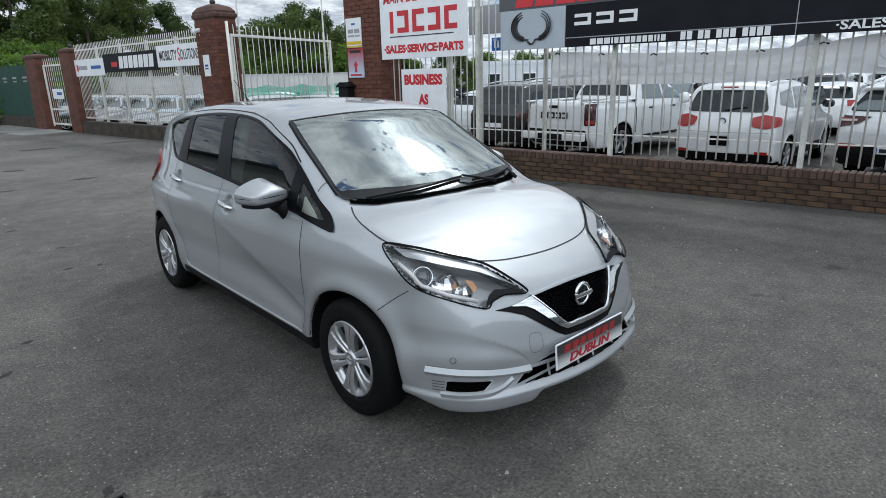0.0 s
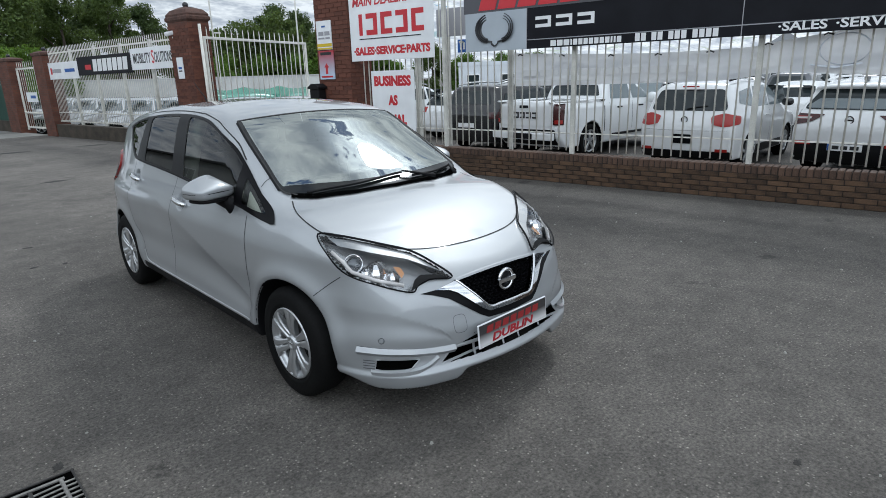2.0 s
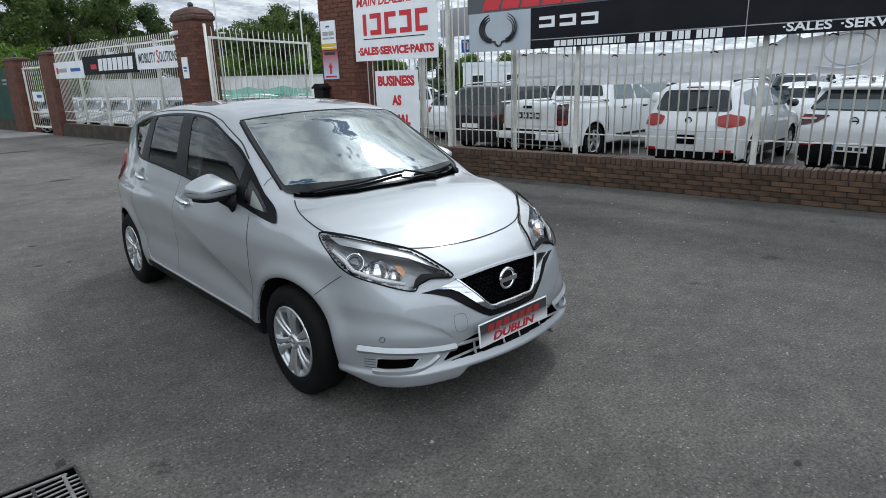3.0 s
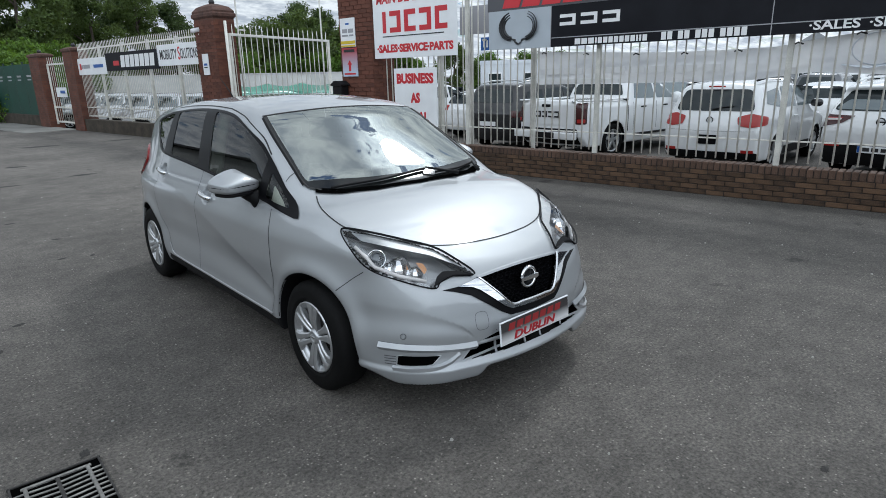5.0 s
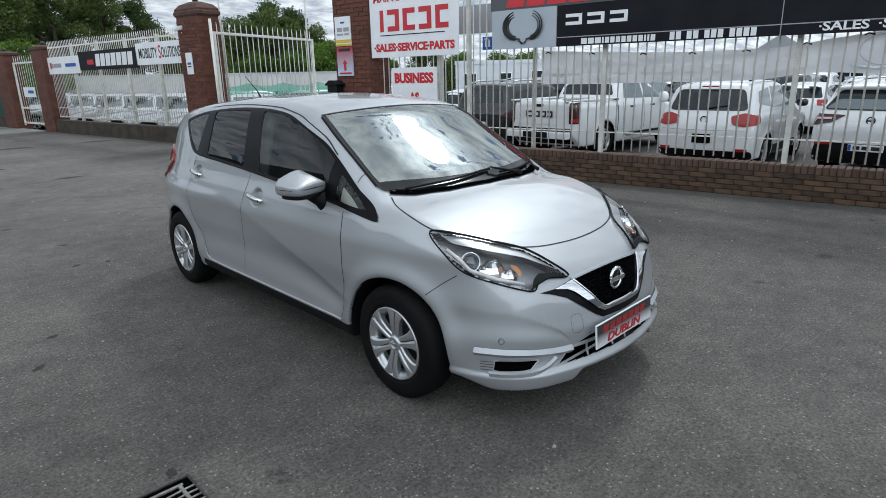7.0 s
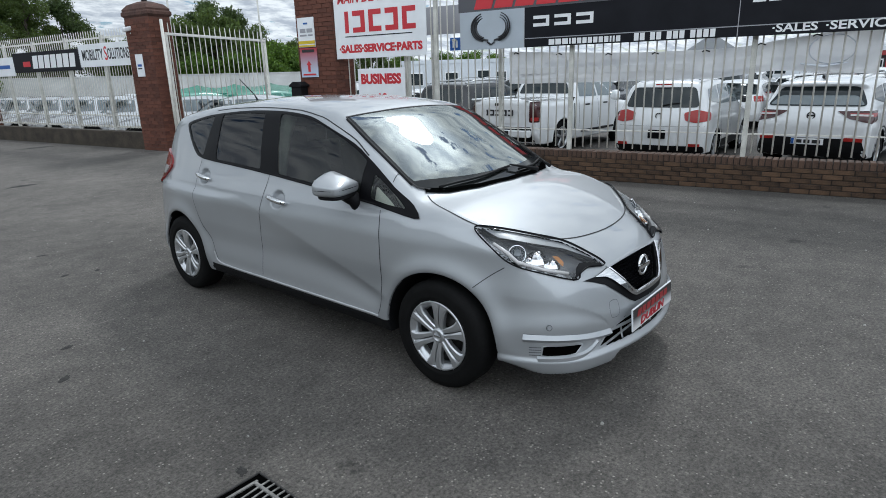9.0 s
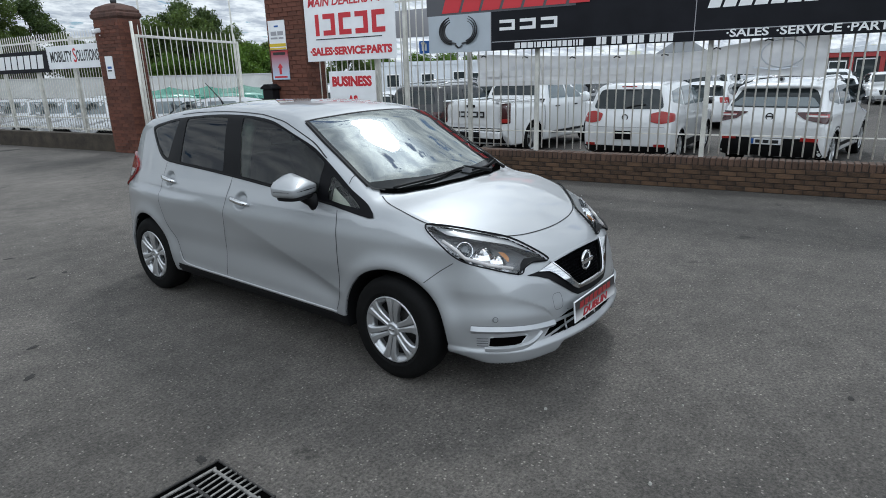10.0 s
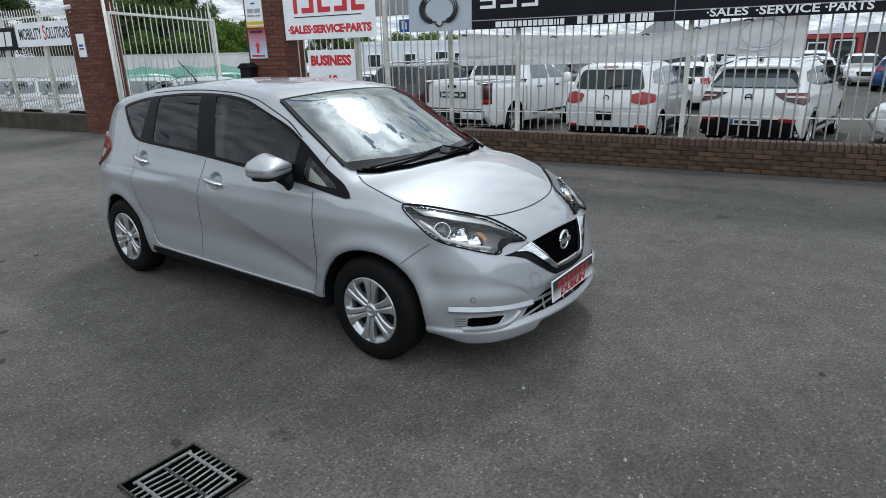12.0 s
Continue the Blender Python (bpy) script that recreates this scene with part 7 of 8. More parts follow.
def plain_car(kind, paint, label, cell=0.055, glass=None):
    """A parked car farther off."""
    if kind == "hatch":
        v = Vehicle("car", label, "car", "rows of parked cars", paint, pose(0, 0, 0), 0.88, ((-2.2, 0.60), (-1.9, 0.76), (-1.6, 0.84), (-0.95, 0.95), (-0.3, 1.34), (0.1, 1.45), (0.7, 1.47), (1.4, 1.40), (1.9, 1.25), (2.2, 1.05)),
                    ((0.2, 1.95), (0.5, 2.06), (0.85, 2.05), (1.0, 1.98), (1.35, 1.70), (1.6, 1.5)), ((0.2, -2.0), (0.45, -2.12), (0.7, -2.05), (1.0, -1.8)),
                    ((0.1, 0.93), (0.35, 0.985), (0.65, 1.0), (0.85, 0.97), (1.0, 0.90), (1.3, 0.76), (1.5, 0.64)), (-1.3, 1.3), 0.31, 0.31, cell)
        g, top, belt = 1.30, 1.36, 0.98
    else:
        v = Vehicle("suv", label, "car", "rows of parked cars", paint, pose(0, 0, 0), 0.92,
                    ((-2.3, 0.72), (-2.05, 0.92), (-1.75, 1.02), (-1.1, 1.12), (-0.45, 1.50), (-0.1, 1.62), (0.3, 1.68), (1.5, 1.67), (2.05, 1.60), (2.4, 1.50)),
                    ((0.2, 2.10), (0.5, 2.25), (0.9, 2.24), (1.1, 2.15), (1.6, 1.95), (1.9, 1.8)),
                    ((0.2, -2.05), (0.45, -2.16), (0.8, -2.10), (1.2, -1.9)), SUV_PROF, (-1.33, 1.33), 0.33, 0.33, cell)
        g, top, belt = 1.45, 1.52, 1.13
    side_glass(v, belt, belt + 0.04, top, -1.0, 0.05, 1.72 if kind == "suv" else 1.55, glass or CAR_GLASS)
    v.sheet("rear_window", [(-0.55, 1.8, top), (-0.68, 2.0, belt + 0.06), (0.68, 2.0, belt + 0.06), (0.55, 1.8, top)], BACK, CAR_GLASS, r=0.08)
    if kind == "suv":
        for sgn in (-1, 1):
            part("roof_rail", tube([(sgn * 0.60, -0.20, 1.64), (sgn * 0.62, 0.2, 1.71), (sgn * 0.62, 1.3, 1.71), (sgn * 0.60, 1.8, 1.65)], 0.022, 6), CAR_SILVER, v.root)
    yb, yt = (-0.95, -0.30) if kind == "hatch" else (-1.05, -0.40)
    v.sheet("windscreen", [(-0.66, yb, 1.2), (-0.54, yt, 1.5), (0.54, yt, 1.5), (0.66, yb, 1.2)], TOP, PALE_GLASS, r=0.06)
    v.sheet("tail_lamp", [(-0.62, 2.1, 1.0), (-0.62, 2.1, 0.84), (-0.90, 2.0, 0.84), (-0.90, 2.0, 1.0)], (-0.5, 1, 0), DARK_LENS if kind == "suv" else RED_LENS, both=True)
    v.sheet("headlight", [(-0.50, -2.0, 0.72), (-0.50, -2.0, 0.60), (-0.86, -1.85, 0.64), (-0.86, -1.8, 0.80)], (-0.5, -1, 0), CLEAR_LENS, both=True)
    v.sheet("grille", [(-0.42, -2.1, 0.66), (-0.36, -2.1, 0.46), (0.36, -2.1, 0.46), (0.42, -2.1, 0.66)], FRONT, BLACK_PLASTIC)
    v.sheet("number_plate", [(-0.26, 2.2, 0.62), (-0.26, 2.2, 0.73), (0.26, 2.2, 0.73), (0.26, 2.2, 0.62)], BACK, WHITE_INK, r=0.01)
    for sgn in (-1, 1):
        part("mirror", super_blob(0.10, 0.08, 0.07, 2.6, 12, 8), paint, v.root, "", Matrix.Translation((sgn * (v.half + 0.06), -0.72, belt + 0.04)))
    return v


def row(proto, spots):
    """Stands the vehicle at the first spot and copies at the rest: (x, y, heading)."""
    for k, (x, y, deg) in enumerate(spots):
        m = Matrix.Translation((x, y, LOT)) @ Matrix.Rotation(radians(deg + 90), 4, "Z")
        if k == 0:
            proto.root.matrix_basis = m
        else:
            copy_thing(proto.root, m)


def on(s, n, turn):
    p = bp(s, n)
    return (p.x, p.y, turn)


# cars beyond the white fence, noses towards the road
row(plain_car("hatch", mat("pale_silver_paint", (0.62, 0.63, 0.64), 0.3, metal=0.3, coat=1.0), "pale silver car parked behind the white fence", 0.055, PALE_GLASS), [on(12.6 + k * 2.3, 3.1, 150) for k in range(8)])
row(plain_car("hatch", CAR_WHITE, "white car parked in a row in the lot"), [(12.25, -5.05, 90), (34.0, -1.6, 190), (19.0, 4.9, 5), (19.2, 2.4, 5), (26.5, -0.4, 5), (26.3, 2.2, 5), (26.0, 7.5, 5), (12.6, 10.0, 5), (33.0, 9.5, 185)])
row(plain_car("suv", CAR_BLACK, "black car parked in the lot"), [(11.2, 7.3, 5), (18.6, 0.0, 5), (18.8, 9.9, 5)])
row(plain_car("suv", CAR_GREY, "dark grey car parked in the lot"), [(19.0, 7.4, 185), (18.8, 12.5, 5), (26.5, 4.8, 5)])
row(plain_car("suv", CAR_WHITE, "white crossover parked in a row in the lot"), [(26.2, 10.2, 5), (32.5, 0.4, 5), (32.5, 5.6, 5), (11.8, 12.6, 5)])
row(plain_car("hatch", CAR_BLUE, "blue car parked beside the red building"), [(30.0, -3.2, 0)])
row(plain_car("hatch", mat("clean_white_paint", (0.62, 0.66, 0.65), 0.3, coat=1.0), "white car parked behind a pale green net", 0.055, PALE_GLASS), [on(16.6, 7.4, 190), on(13.4, 9.6, 190), on(19.6, 6.4, 190), on(10.8, 11.6, 190), on(22.2, 6.0, 190)])

# ---- beyond: banner sheet, buildings, walls, trees ----
def net_mat():
    """Loose green netting: open threads, so half of the light goes through."""
    m = bpy.data.materials.new("green_netting")
    m.use_nodes = True
    nt = m.node_tree
    nt.nodes.clear()
    N, L = nt.nodes.new, nt.links.new
    out, mix, tr, df = N("ShaderNodeOutputMaterial"), N("ShaderNodeMixShader"), N("ShaderNodeBsdfTransparent"), N("ShaderNodeBsdfDiffuse")
    n, r, co = N("ShaderNodeTexNoise"), N("ShaderNodeMapRange"), N("ShaderNodeTexCoord")
    n.inputs["Scale"].default_value, n.inputs["Detail"].default_value = 1.6, 5.0
    r.inputs["From Min"].default_value, r.inputs["From Max"].default_value = 0.3, 0.7
    r.inputs["To Min"].default_value, r.inputs["To Max"].default_value = 0.40, 0.72
    tr.inputs["Color"].default_value, df.inputs["Color"].default_value = (0.80, 0.97, 0.90, 1), (0.09, 0.40, 0.28, 1)
    L(co.outputs["Object"], n.inputs["Vector"]); L(n.outputs["Fac"], r.inputs["Value"]); L(r.outputs[0], mix.inputs[0])
    L(tr.outputs[0], mix.inputs[1]); L(df.outputs[0], mix.inputs[2]); L(mix.outputs[0], out.inputs["Surface"])
    return m


def polar(az, d, z=0.0):
    return Vector((-2.6 + d * math.cos(radians(az)), -3.5 + d * math.sin(radians(az)), z))


def sheet_mat():
    m = bpy.data.materials.new("banner_sheet")
    m.use_nodes = True
    nt = m.node_tree
    nt.nodes.clear()
    N, L = nt.nodes.new, nt.links.new
    out, mix, a, b = N("ShaderNodeOutputMaterial"), N("ShaderNodeMixShader"), N("ShaderNodeBsdfDiffuse"), N("ShaderNodeBsdfTranslucent")
    n, r = N("ShaderNodeTexNoise"), N("ShaderNodeValToRGB")
    co = N("ShaderNodeTexCoord")
    n.inputs["Scale"].default_value, n.inputs["Detail"].default_value = 2.5, 5.0
    r.color_ramp.elements[0].position, r.color_ramp.elements[0].color = 0.3, (0.66, 0.67, 0.69, 1)
    r.color_ramp.elements[1].position, r.color_ramp.elements[1].color = 0.7, (0.82, 0.82, 0.82, 1)
    L(co.outputs["Object"], n.inputs["Vector"]); L(n.outputs["Fac"], r.inputs[0])
    L(r.outputs[0], a.inputs["Color"]); L(r.outputs[0], b.inputs["Color"])
    mix.inputs[0].default_value = 0.35
    L(a.outputs[0], mix.inputs[1]); L(b.outputs[0], mix.inputs[2]); L(mix.outputs[0], out.inputs["Surface"])
    return m


SHEET = sheet_mat()
FAINT_BLUE = mat("faint_blue_print", (0.64, 0.67, 0.72), 0.7)


def hung_sheet():
    """A creased white banner seen from its back, tied behind the bars."""
    top, low = curve((-2.40, 2.02), (-2.0, 1.97), (-1.4, 1.90), (-0.8, 1.82), (0.2, 1.81), (0.9, 1.83), (2.39, 1.90)), curve((-2.40, 1.46), (-1.9, 1.49), (-1.34, 1.52), (-0.6, 1.44), (0.7, 1.42), (2.39, 1.41))
    V, F, a, b = [], [], 90, 16
    for i in range(a + 1):
        s = -2.40 + 4.79 * i / a
        for j in range(b + 1):
            t = j / b
            z = float(low(s)) * (1 - t) + float(top(s)) * t
            n = 0.20 + 0.034 * math.sin(t * 9 + s * 1.3) * (1 - 0.5 * t) + 0.05 * noise.noise((s * 1.2, t * 3, 0)) + 0.014 * math.sin(s * 6.0 + t * 4) + 0.02 * noise.noise((s * 5, t * 6, 3))
            V.append((s, n, z))
    for i in range(a):
        for j in range(b):
            k = i * (b + 1) + j
            F.append((k, k + b + 1, k + b + 2, k + 1))
    g = thing("hung_banner", "creased white banner tied behind the fence bars, back to the road", "banner", m=LINE)
    part("cloth", mesh_of("cloth", V, F, True), SHEET, g)
    pale = mat("faint_print", (0.66, 0.66, 0.66), 0.7)
    x = 2.2
    for w_ in (0.22, 0.30, 0.18, 0.34, 0.20, 0.26, 0.30, 0.22):
        part("faint_mark", box(w_, 0.004, 0.085, (x - w_ / 2, 0.145, 1.60)), pale, g)
        x -= w_ + 0.07
    x = 2.2
    for w_ in (0.3, 0.42, 0.28):
        part("faint_mark", box(w_, 0.004, 0.06, (x - w_ / 2, 0.150, 1.455)), pale, g)
        x -= w_ + 0.08
    # a faint ring and stroke printed at its far end
    ring = [(-1.92 + 0.24 * math.cos(a * math.pi / 16), 0.138, 1.76 + 0.17 * math.sin(a * math.pi / 16)) for a in range(33)]
    part("faint_ring", tube(ring, 0.012, 6, False, 0.2), FAINT_BLUE, g)
    part("faint_stroke", tube([(-1.60, 0.138, 1.60), (-1.85, 0.138, 1.565), (-2.10, 0.138, 1.60)], [0.012, 0.022, 0.008], 6, True, 0.2), FAINT_BLUE, g)
    for s in (2.2, 1.5, 0.75, 0.1, -0.55, -1.2, -1.8, -2.3):
        part("tie", tube([(s, 0.115, float(top(s)) - 0.03), (s + 0.06, 0.14, float(top(s)) - 0.01), (s + 0.10, 0.16, float(top(s)) - 0.03)], 0.010, 5), INK, g)


hung_sheet()


def green_net():
    """Netting slung between thin stakes in front of the parked cars beyond the gate."""
    g = thing("net", "pale green netting slung between stakes in the lot", "net")
    a, b, cols, rows_ = 48.0, 66.0, 72, 8
    V, F = [], []
    for i in range(cols + 1):
        az = a + (b - a) * i / cols
        sag = 0.10 * abs(math.sin(i * math.pi / 12))
        for j in range(rows_ + 1):
            t = j / rows_
            d = 21.0 + 0.12 * noise.noise((i * 0.4, j * 0.6, 2.0))
            V.append(tuple(polar(az, d, LOT + 0.04 + (1.72 - sag) * t)))
    for i in range(cols):
        for j in range(rows_):
            k = i * (rows_ + 1) + j
            F.append((k, k + rows_ + 1, k + rows_ + 2, k + 1))
    part("netting", mesh_of("netting", V, F, True), net_mat(), g)
    for i in range(0, cols + 1, 12):
        q = polar(a + (b - a) * i / cols, 21.05)
        part("stake", tube([(q.x, q.y, LOT), (q.x, q.y, LOT + 1.80)], 0.014, 6), POST_STEEL, g)


green_net()
for s0, s1, z0, z1, m_, lb in ((2.75, 4.5, 2.28, 2.75, GREY_INK, "plain grey board on posts behind the fence"),):
    bd = thing("back_board", lb, "board", m=LINE)
    part("board", box(s1 - s0, 0.05, z1 - z0, ((s0 + s1) / 2, 0.95, (z0 + z1) / 2)), m_, bd)
    for s in (s0 + 0.2, s1 - 0.2):
        part("leg", box(0.06, 0.05, z1 - LOT, (s, 1.0, (z1 + LOT) / 2)), POST_STEEL, bd)
ps = thing("blue_sign", "small blue sign with a white figure mark behind the fence", "sign", m=LINE)
part("panel", box(0.20, 0.02, 0.20, (3.38, 0.20, 2.06)), SIGN_BLUE, ps)
part("figure", box(0.035, 0.004, 0.11, (3.41, 0.186, 2.06)), WHITE_INK, ps)
part("figure", box(0.035, 0.004, 0.11, (3.35, 0.186, 2.06)), WHITE_INK, ps)
part("clip", box(0.05, 0.07, 0.03, (3.38, 0.16, 2.12)), POST_STEEL, ps)

WHITE_WALL = mat("white_rendered_wall", (0.55, 0.55, 0.53), 0.85, wear=0.15, wear_scale=0.8, grain=0.06, grain_scale=20)
CLAD = mat("grey_cladding", (0.15, 0.16, 0.17), 0.6, wear=0.12, wear_scale=0.5)
PALE_CLAD = mat("pale_cladding", (0.40, 0.41, 0.40), 0.6, wear=0.12, wear_scale=0.5, grain=0.05, grain_scale=20)
ROOF_DARK = mat("dark_roof", (0.06, 0.06, 0.065), 0.8, wear=0.2, wear_scale=1)
DARK_CLAD = mat("charcoal_cladding", (0.030, 0.019, 0.020), 0.55, wear=0.2, wear_scale=0.6)
TENT = mat("pale_tent_canvas", (0.26, 0.27, 0.28), 0.8, wear=0.12, wear_scale=0.8)
RED_CLAD = mat("red_cladding", (0.30, 0.025, 0.025), 0.5, wear=0.1)
CABIN_WHITE = mat("white_cabin_cladding", (0.60, 0.63, 0.66), 0.6, wear=0.1, wear_scale=1)


def long_wall(name, a, b, h, label, th=0.2):
    d = b - a
    ob = part(name, box(d.length, th, h - LOT, (d.length / 2, 0, (h + LOT) / 2)), WHITE_WALL, None, "", Matrix.Translation((a.x, a.y, 0)) @ Matrix.Rotation(math.atan2(d.y, d.x), 4, "Z"))
    for k in range(int(d.length / 3) + 1):
        part("wall_pier", box(0.25, 0.06, h - LOT + 0.05, (k * 3.0, -0.11 if name == "wall_back" else 0.11, (h + LOT) / 2)), WHITE_WALL, ob)
    part("wall_coping", box(d.length, th + 0.1, 0.06, (d.length / 2, 0, h + 0.03)), WHITE_WALL, ob)
    return tagged(ob, label, "wall", kind="structure")


long_wall("wall_back", polar(50, 44), polar(78.6, 43), 1.93, "long white rendered wall at the back of the lot")


def building(name, label, at, turn, w_, d, h, wall_m, roof_m, windows, pitch=0.0, over=0.25):
    b = thing(name, label, "building", m=Matrix.Translation(at) @ Matrix.Rotation(radians(turn), 4, "Z"))
    part("wall", box(w_, d, h, (w_ / 2, d / 2, h / 2)), wall_m, b)
    if pitch:
        part("roof", moved(slab([(-over, h), (w_ + over, h), (w_ + over, h + 0.15), (w_ / 2, h + pitch), (-over, h + 0.15)], d + 2 * over), Matrix.Translation((0, -over, 0))), roof_m, b)
    else:
        part("roof", box(w_ + 2 * over, d + 2 * over, 0.25, (w_ / 2, d / 2, h + 0.125)), roof_m, b)
    for x, z, ww, hh, door in windows:
        wn = part("door" if door else "window", box(ww, 0.10, hh, (x, -0.01, z + hh / 2)), WHITE_INK, b, "white framed opening")
        n = max(1, round(ww / 0.9))
        for k in range(n):
            part("pane", box(ww / n - 0.10, 0.04, hh - 0.14, (x - ww / 2 + (k + 0.5) * ww / n, -0.055, z + hh / 2)), CAR_GLASS, wn)
    return b


building("cabin_building", "low white site cabin with dark windows across the lot", polar(44.5, 43, LOT), -51, 7.5, 4, 2.55, CABIN_WHITE, CABIN_WHITE, [(1.0, 1.1, 0.9, 0.9, False), (3.4, 1.1, 0.9, 0.9, False), (5.6, 0.1, 0.9, 2.0, True), (6.8, 1.1, 0.7, 0.9, False)], 0.0, 0.05)
showroom = building("red_building", "dark low showroom with a red-framed entrance and a white roof", polar(7.4, 43, LOT), -90, 16.0, 8, 2.5, DARK_CLAD, CABIN_WHITE, [(0.95, 0.35, 0.9, 1.7, False), (2.35, 0.05, 1.0, 2.1, True), (6.6, 0.9, 2.2, 1.1, False), (11.0, 0.9, 2.2, 1.1, False)], 0.7)
for sx, sz, x, z in ((0.22, 2.5, 0.25, 1.25), (0.22, 2.5, 1.62, 1.25), (0.24, 2.5, 3.10, 1.25), (3.05, 0.26, 1.68, 2.36)):
    part("entrance_frame", box(sx, 0.16, sz, (x, -0.09 if sx < 1 else -0.10, z), 0.01), RED_CLAD, showroom, "red entrance frame")
building("tented_building", "grey gabled shed roof behind the parked cars", polar(20.2, 46, LOT), -73, 4.2, 5, 2.3, TENT, TENT, [(2.1, 0.05, 1.4, 1.9, True)], 1.7)
building("white_hall", "long white low hall beyond the car rows", polar(33.0, 66, LOT), -70, 28.0, 8, 3.0, CABIN_WHITE, CABIN_WHITE, [(4 + 3.2 * k, 1.0, 2.0, 1.0, False) for k in range(7)], 0.0, 0.1)
# across the road: what the flank and windows of the hatchback reflect
# out of view; walls kept pale to brighten the car's flank
building("warehouse", "pale industrial building across the yard", Vector((-14.5, -23, 0)), 90, 75, 12, 5.6, PALE_CLAD, ROOF_DARK, [(3 + 5.4 * k, 1.0, 3.4, 1.5, False) for k in range(13)] + [(5.6 + 10.8 * k, 3.8, 2.2, 1.1, False) for k in range(6)], 0.0, 0.4)
# unseen building added so that the bumper has something to reflect
building("warehouse", "unseen plain grey building added for the car's front to reflect", Vector((38, -34, 0)), 180, 60, 12, 5.5, CLAD, ROOF_DARK, [(4 + 6 * k, 0.8, 3.0, 1.6, False) for k in range(9)], 0.0, 0.4)

BARK = mat("bark", (0.07, 0.055, 0.042), 0.95, grain=0.3, grain_scale=20, wear=0.3, wear_scale=3, bump=0.5, bump_scale=30)


def leaf_mat(name, color):
    m = mat(name, color, 0.6, spec=0.3)
    nt = m.node_tree
    N, L = nt.nodes.new, nt.links.new
    g, r, s = N("ShaderNodeNewGeometry"), N("ShaderNodeMapRange"), N("ShaderNodeVectorMath")
    r.inputs["To Min"].default_value, r.inputs["To Max"].default_value = 0.35, 1.75
    s.operation = "SCALE"
    s.inputs[0].default_value = color
    L(g.outputs["Random Per Island"], r.inputs["Value"]); L(r.outputs[0], s.inputs["Scale"])
    b = nt.nodes["Principled BSDF"]
    L(s.outputs[0], b.inputs["Base Color"])
    b.inputs["Subsurface Weight"].default_value = 0.0
    out = nt.nodes["Material Output"]
    tr, mx = N("ShaderNodeBsdfTranslucent"), N("ShaderNodeMixShader")
    tr.inputs["Color"].default_value = (color[0] * 1.8, color[1] * 1.7, color[2] * 0.9, 1)
    mx.inputs[0].default_value = 0.36
    L(b.outputs[0], mx.inputs[1]); L(tr.outputs[0], mx.inputs[2]); L(mx.outputs[0], out.inputs["Surface"])
    return m


LEAF_A, LEAF_B, LEAF_C = leaf_mat("leaf_mid_green", (0.074, 0.108, 0.032)), leaf_mat("leaf_dark_green", (0.054, 0.082, 0.029)), leaf_mat("leaf_bright_green", (0.09, 0.155, 0.028))


def tree(seed, height, spread, leaves, leaf_m, size=0.115, base=0.25, label="leafy green tree standing behind the wall"):
    """A tapered trunk with limbs, and a crown of many small leaves in uneven lobes."""
    rng = np.random.default_rng(seed)
    t = thing("tree", label, "tree", "trees behind the lot")
    trunk = [(0.15 * math.sin(seed + i), 0.15 * math.cos(seed * 2 + i), height * 0.85 * i / 6) for i in range(7)]
    part("trunk", tube(trunk, [0.20 - 0.026 * i for i in range(7)], 8), BARK, t)
    lobes = []
    for k in range(30):
        z = height * (base + (1 - base) * (k + 0.5) / 30) * rng.uniform(0.92, 1.06)
        fall = math.sin(math.pi * min(1.0, 0.22 + 0.80 * (z / height)))
        a, r = rng.uniform(0, 2 * math.pi), spread * (0.25 + 0.75 * fall) * rng.uniform(0.35, 1.0)
        c = np.array([r * math.cos(a), r * math.sin(a), min(z, height * 0.97)])
        lobes.append((c, spread * rng.uniform(0.15, 0.36)))
        if k % 3 == 0:
            st = np.array([0, 0, max(0.5, c[2] - r * 0.9)])
            part("limb", tube([st, st * 0.5 + c * 0.5 + (0, 0, 0.2), c], [0.07, 0.05, 0.02], 6), BARK, t)
    per = leaves // len(lobes)
    P = []
    for c, r in lobes:
        d = rng.normal(size=(per, 3))
        d /= np.linalg.norm(d, axis=1, keepdims=True)
        q = c + d * r * (rng.uniform(0.25, 1.0, (per, 1)) ** 0.6) * (1, 1, 0.85)
        P.append(q + rng.normal(size=(per, 3)) * 0.10)
    P = np.concatenate(P)
    n = len(P)
    u = rng.normal(size=(n, 3)); u /= np.linalg.norm(u, axis=1, keepdims=True)
    w = np.cross(u, rng.normal(size=(n, 3))); w /= np.linalg.norm(w, axis=1, keepdims=True)
    ln = size * rng.uniform(0.6, 1.4, (n, 1))
    V = np.stack([P - u * ln, P + w * ln * 0.45 + u * ln * 0.1, P + u * ln, P - w * ln * 0.45 + u * ln * 0.1], 1).reshape(-1, 3)
    F = np.arange(n * 4).reshape(-1, 4)
    tagged(part("crown", mesh_of("crown", V, F), leaf_m, t), kind="stuff")
    return t


def plant(proto, spots):
    for k, (az, d, turn, sc) in enumerate(spots):
        m = Matrix.Translation(polar(az, d, LOT)) @ Matrix.Rotation(radians(turn), 4, "Z") @ Matrix.Diagonal((sc, sc, sc, 1))
        if k == 0:
            proto.matrix_basis = m
        else:
            c = copy_thing(proto, m)
            c.scale = (sc, sc, sc)


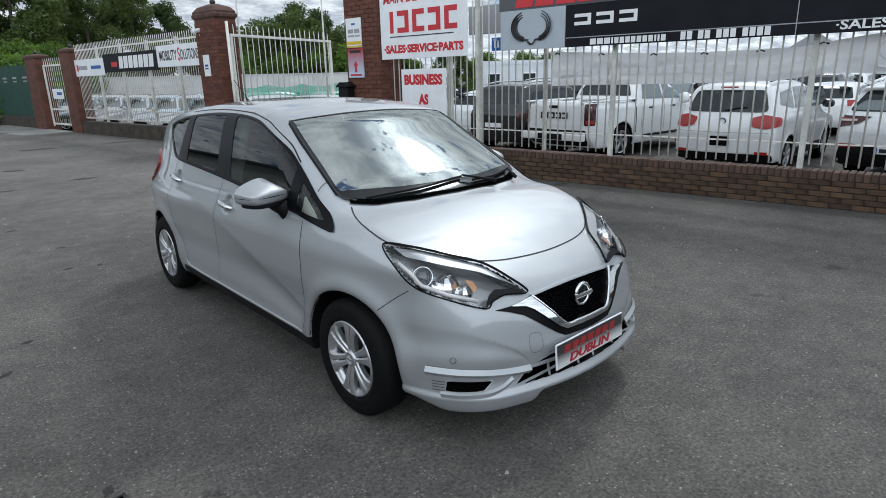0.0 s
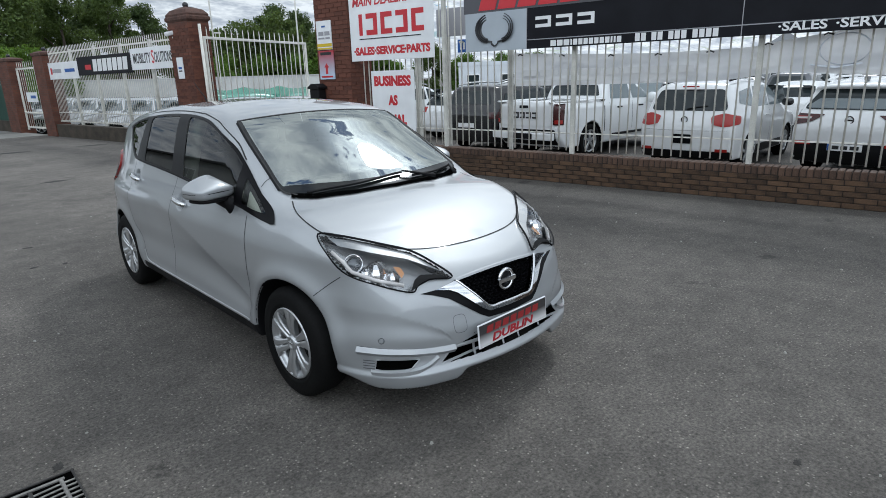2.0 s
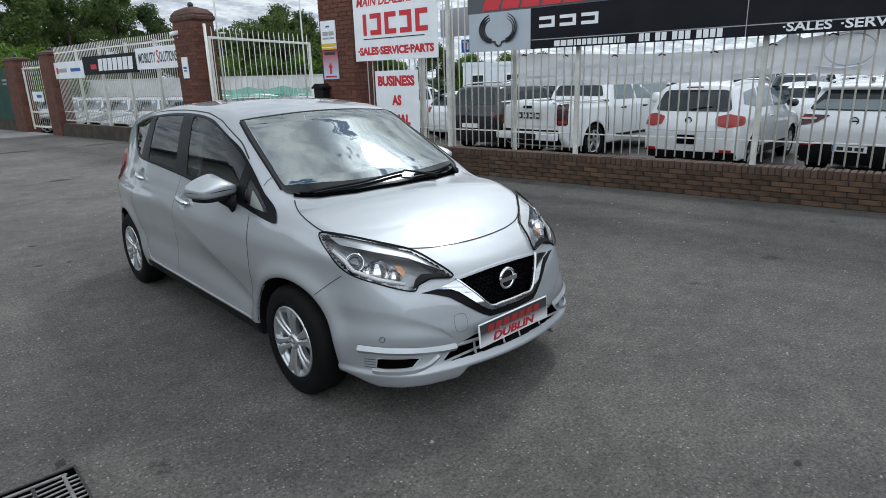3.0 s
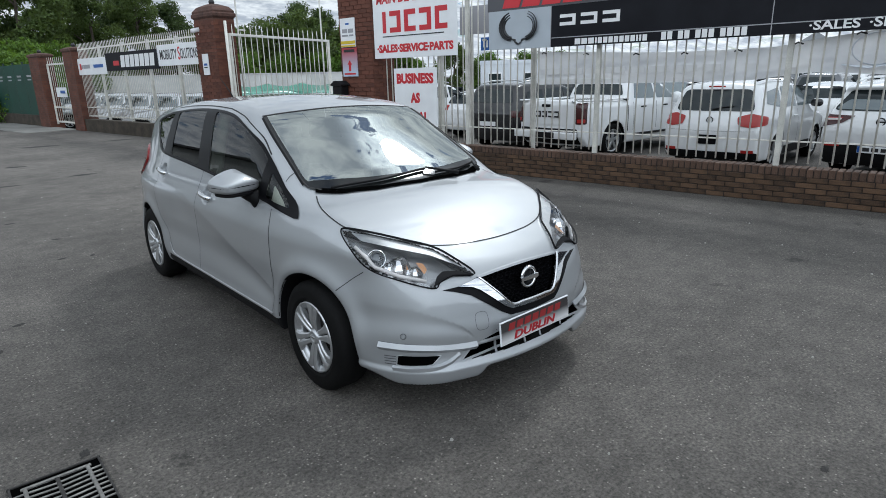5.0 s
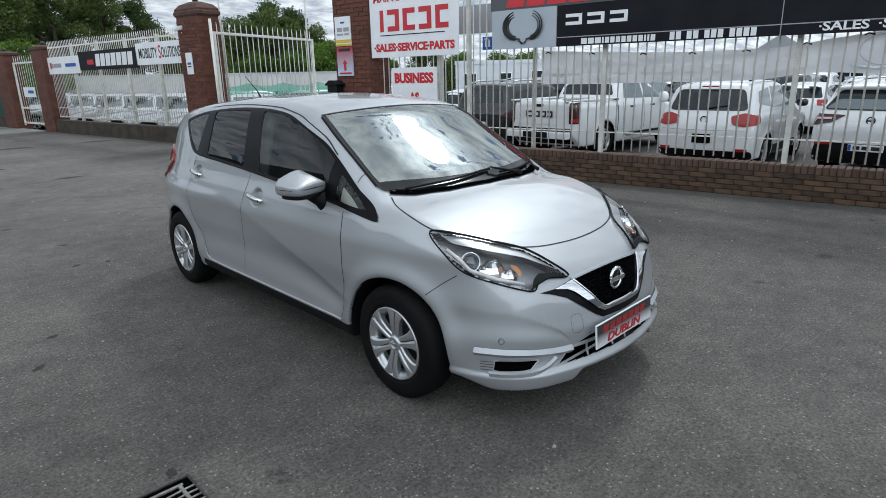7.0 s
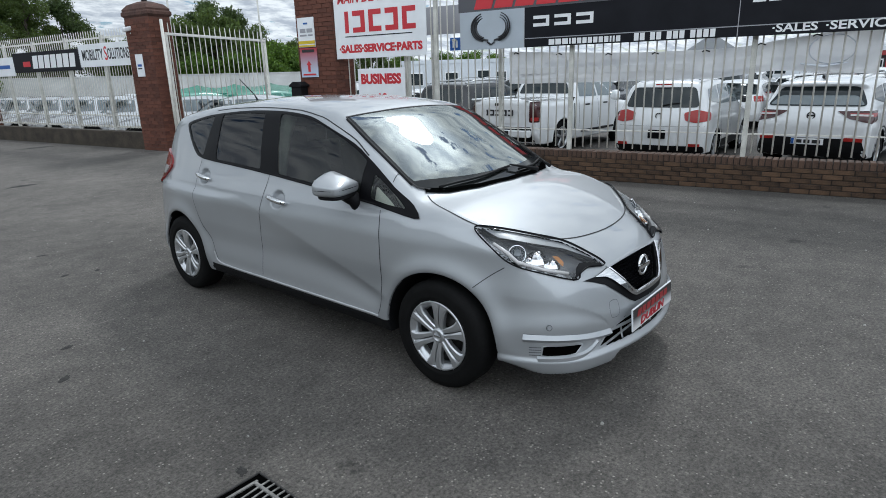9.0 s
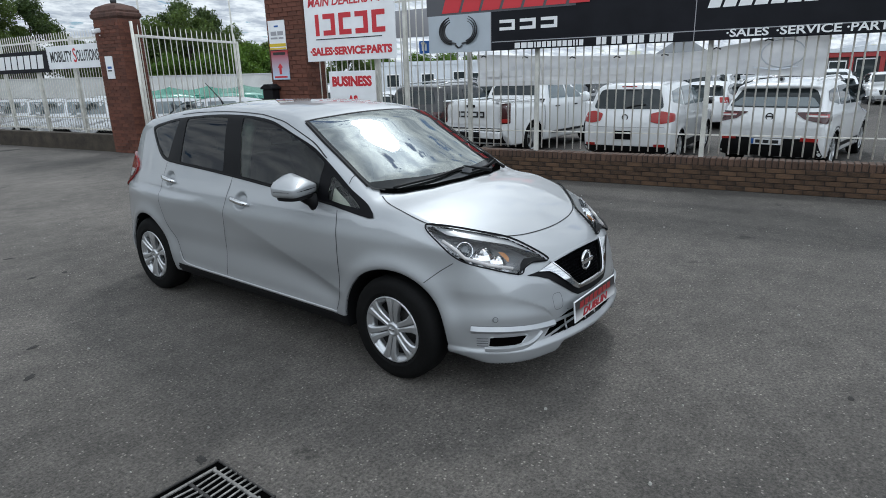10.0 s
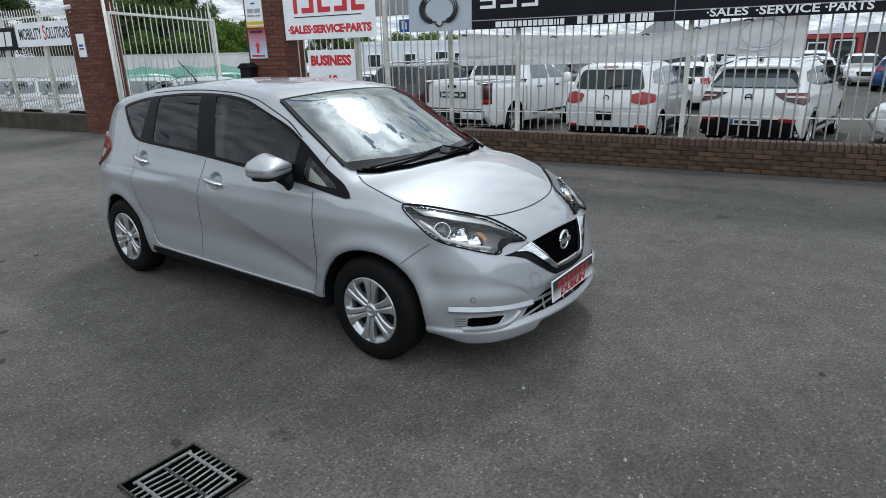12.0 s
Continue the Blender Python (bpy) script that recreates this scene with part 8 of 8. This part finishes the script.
plant(tree(1, 10.5, 3.2, 21000, LEAF_A), [(81.5, 47, 0, 1.0), (77.0, 50, 130, 0.86), (86.5, 46, 220, 1.05), (91.5, 44, 60, 1.0), (73.6, 53, 80, 0.82)])
plant(tree(2, 9.0, 3.0, 19000, LEAF_B), [(79.3, 55, 20, 1.0), (84.2, 54, 200, 1.2), (74.8, 58, 90, 0.95), (71.3, 56, 260, 0.86), (61.0, 52, 40, 0.82), (58.6, 55, 170, 0.80)])
plant(tree(3, 6.2, 3.0, 20000, LEAF_A, 0.115, 0.05, "bushy green tree standing behind the white wall"), [(64.6, 49, 10, 0.92), (62.6, 50, 120, 0.95), (60.2, 48, 220, 1.0), (57.2, 49, 300, 0.85), (66.8, 50, 60, 0.76), (69.2, 52, 160, 0.80), (53.5, 50, 45, 0.74), (47.0, 56, 250, 0.72)])
plant(tree(4, 4.2, 2.8, 16000, LEAF_C, 0.11, 0.0, "low bright green bush behind the white wall"), [(56.0, 47, 0, 0.95), (59.0, 46, 90, 0.8), (54.2, 48, 200, 0.9), (51.5, 49, 270, 0.8), (62.0, 46, 130, 0.8), (65.5, 46, 30, 0.8), (38.0, 62, 20, 0.85), (35.8, 64, 140, 0.8), (40.5, 62, 230, 0.85), (33.0, 66, 80, 0.75), (44.0, 60, 310, 0.85), (79.8, 42, 15, 0.9), (82.0, 43, 100, 0.95), (84.5, 43, 190, 0.9), (81.4, 34, 50, 0.72), (83.0, 35, 170, 0.74)])

# ---- single bricks of the low wall (last) ----
def brick_mesh(name, sx, sy, sz, bevel, material):
    bm = box(sx, sy, sz, (0, 0, 0), bevel)
    me = bpy.data.meshes.new(name)
    bm.to_mesh(me)
    bm.free()
    me.materials.append(material)
    return me


def lay_bricks():
    rng = random.Random(7)
    stretcher, edge = brick_mesh("brick", 0.215, 0.10, 0.0565, 0.004, BRICK), brick_mesh("coping_brick", 0.064, 0.236, 0.100, 0.007, COPING)
    rest = []
    for c in range(5):
        z = 0.033 + c * 0.0655
        k = 0
        s = -8.4 + (0.112 if c % 2 else 0.0)
        while s < 5.7:
            at = Vector((s + 0.1075, 0.046 + rng.uniform(-0.003, 0.003), z))
            m = Matrix.Translation(at) @ Matrix.Rotation(rng.uniform(-0.008, 0.008), 4, "Z")
            if -4.3 < s < 2.7:
                part("brick", stretcher, None, wall_right, "", m)
            else:
                rest.append((stretcher, m))
            s += 0.2245
    s = -8.4
    while s < 5.7:
        m = Matrix.Translation((s, 0.116 + rng.uniform(-0.004, 0.004), 0.378 + rng.uniform(-0.003, 0.003))) @ Matrix.Rotation(rng.uniform(-0.02, 0.02), 4, "X")
        if -4.3 < s < 2.7:
            part("coping_brick", edge, None, wall_right, "", m)
        else:
            rest.append((edge, m))
        s += 0.0745
    V, F, mi = [], [], []
    for me, m in rest:
        k = len(V)
        V += [m @ v.co for v in me.vertices]
        F += [tuple(k + i for i in p.vertices) for p in me.polygons]
        mi += [0 if me is stretcher else 1] * len(me.polygons)
    me = mesh_of("far_bricks", V, F)
    me.materials.append(BRICK)
    me.materials.append(COPING)
    me.polygons.foreach_set("material_index", mi)
    tagged(part("far_bricks", me, None, wall_right), kind="stuff")


lay_bricks()


def face_pillar(p, course):
    """Bricks in running bond on the two faces of a pillar that the yard sees."""
    rng = random.Random(int(p["size"][0] * 10))
    s0, s1, h, depth = p["size"]
    rows = int((h - 0.01) / course)
    for face, length in (("front", s1 - s0), ("side", depth)):
        pitch = (s1 - s0) / 4 if face == "front" else depth / 2.5
        full = brick_mesh("brick", pitch - 0.011, 0.014, course - 0.011, 0.002, PILLAR_BRICK)
        half = brick_mesh("half_brick", pitch / 2 - 0.011, 0.014, course - 0.011, 0.002, PILLAR_BRICK)
        for r in range(rows):
            x = 0.0
            first = True
            while x < length - 0.02:
                short = first and r % 2 == 1 or length - x < pitch * 0.75
                w_ = pitch / 2 if short else pitch
                z = (r + 0.5) * course
                d = 0.003 + rng.uniform(-0.0015, 0.0015)
                if face == "front":
                    m = Matrix.Translation((s0 + x + w_ / 2, -0.04 - d, z))
                else:
                    m = Matrix.Translation((s0 - d, -0.04 + x + w_ / 2, z)) @ Matrix.Rotation(radians(90), 4, "Z")
                part("brick", half if short else full, None, p, "", m)
                x += w_
                first = False


PILLAR_BRICK = mat("pillar_brick_piece", (0.112, 0.041, 0.025), 0.85, grain=0.22, grain_scale=90, wear=0.22, wear_scale=5, bump=0.5, bump_scale=140, island=0.28)
face_pillar(pillar_i, 0.0775)
face_pillar(pillar_a, 0.0775)
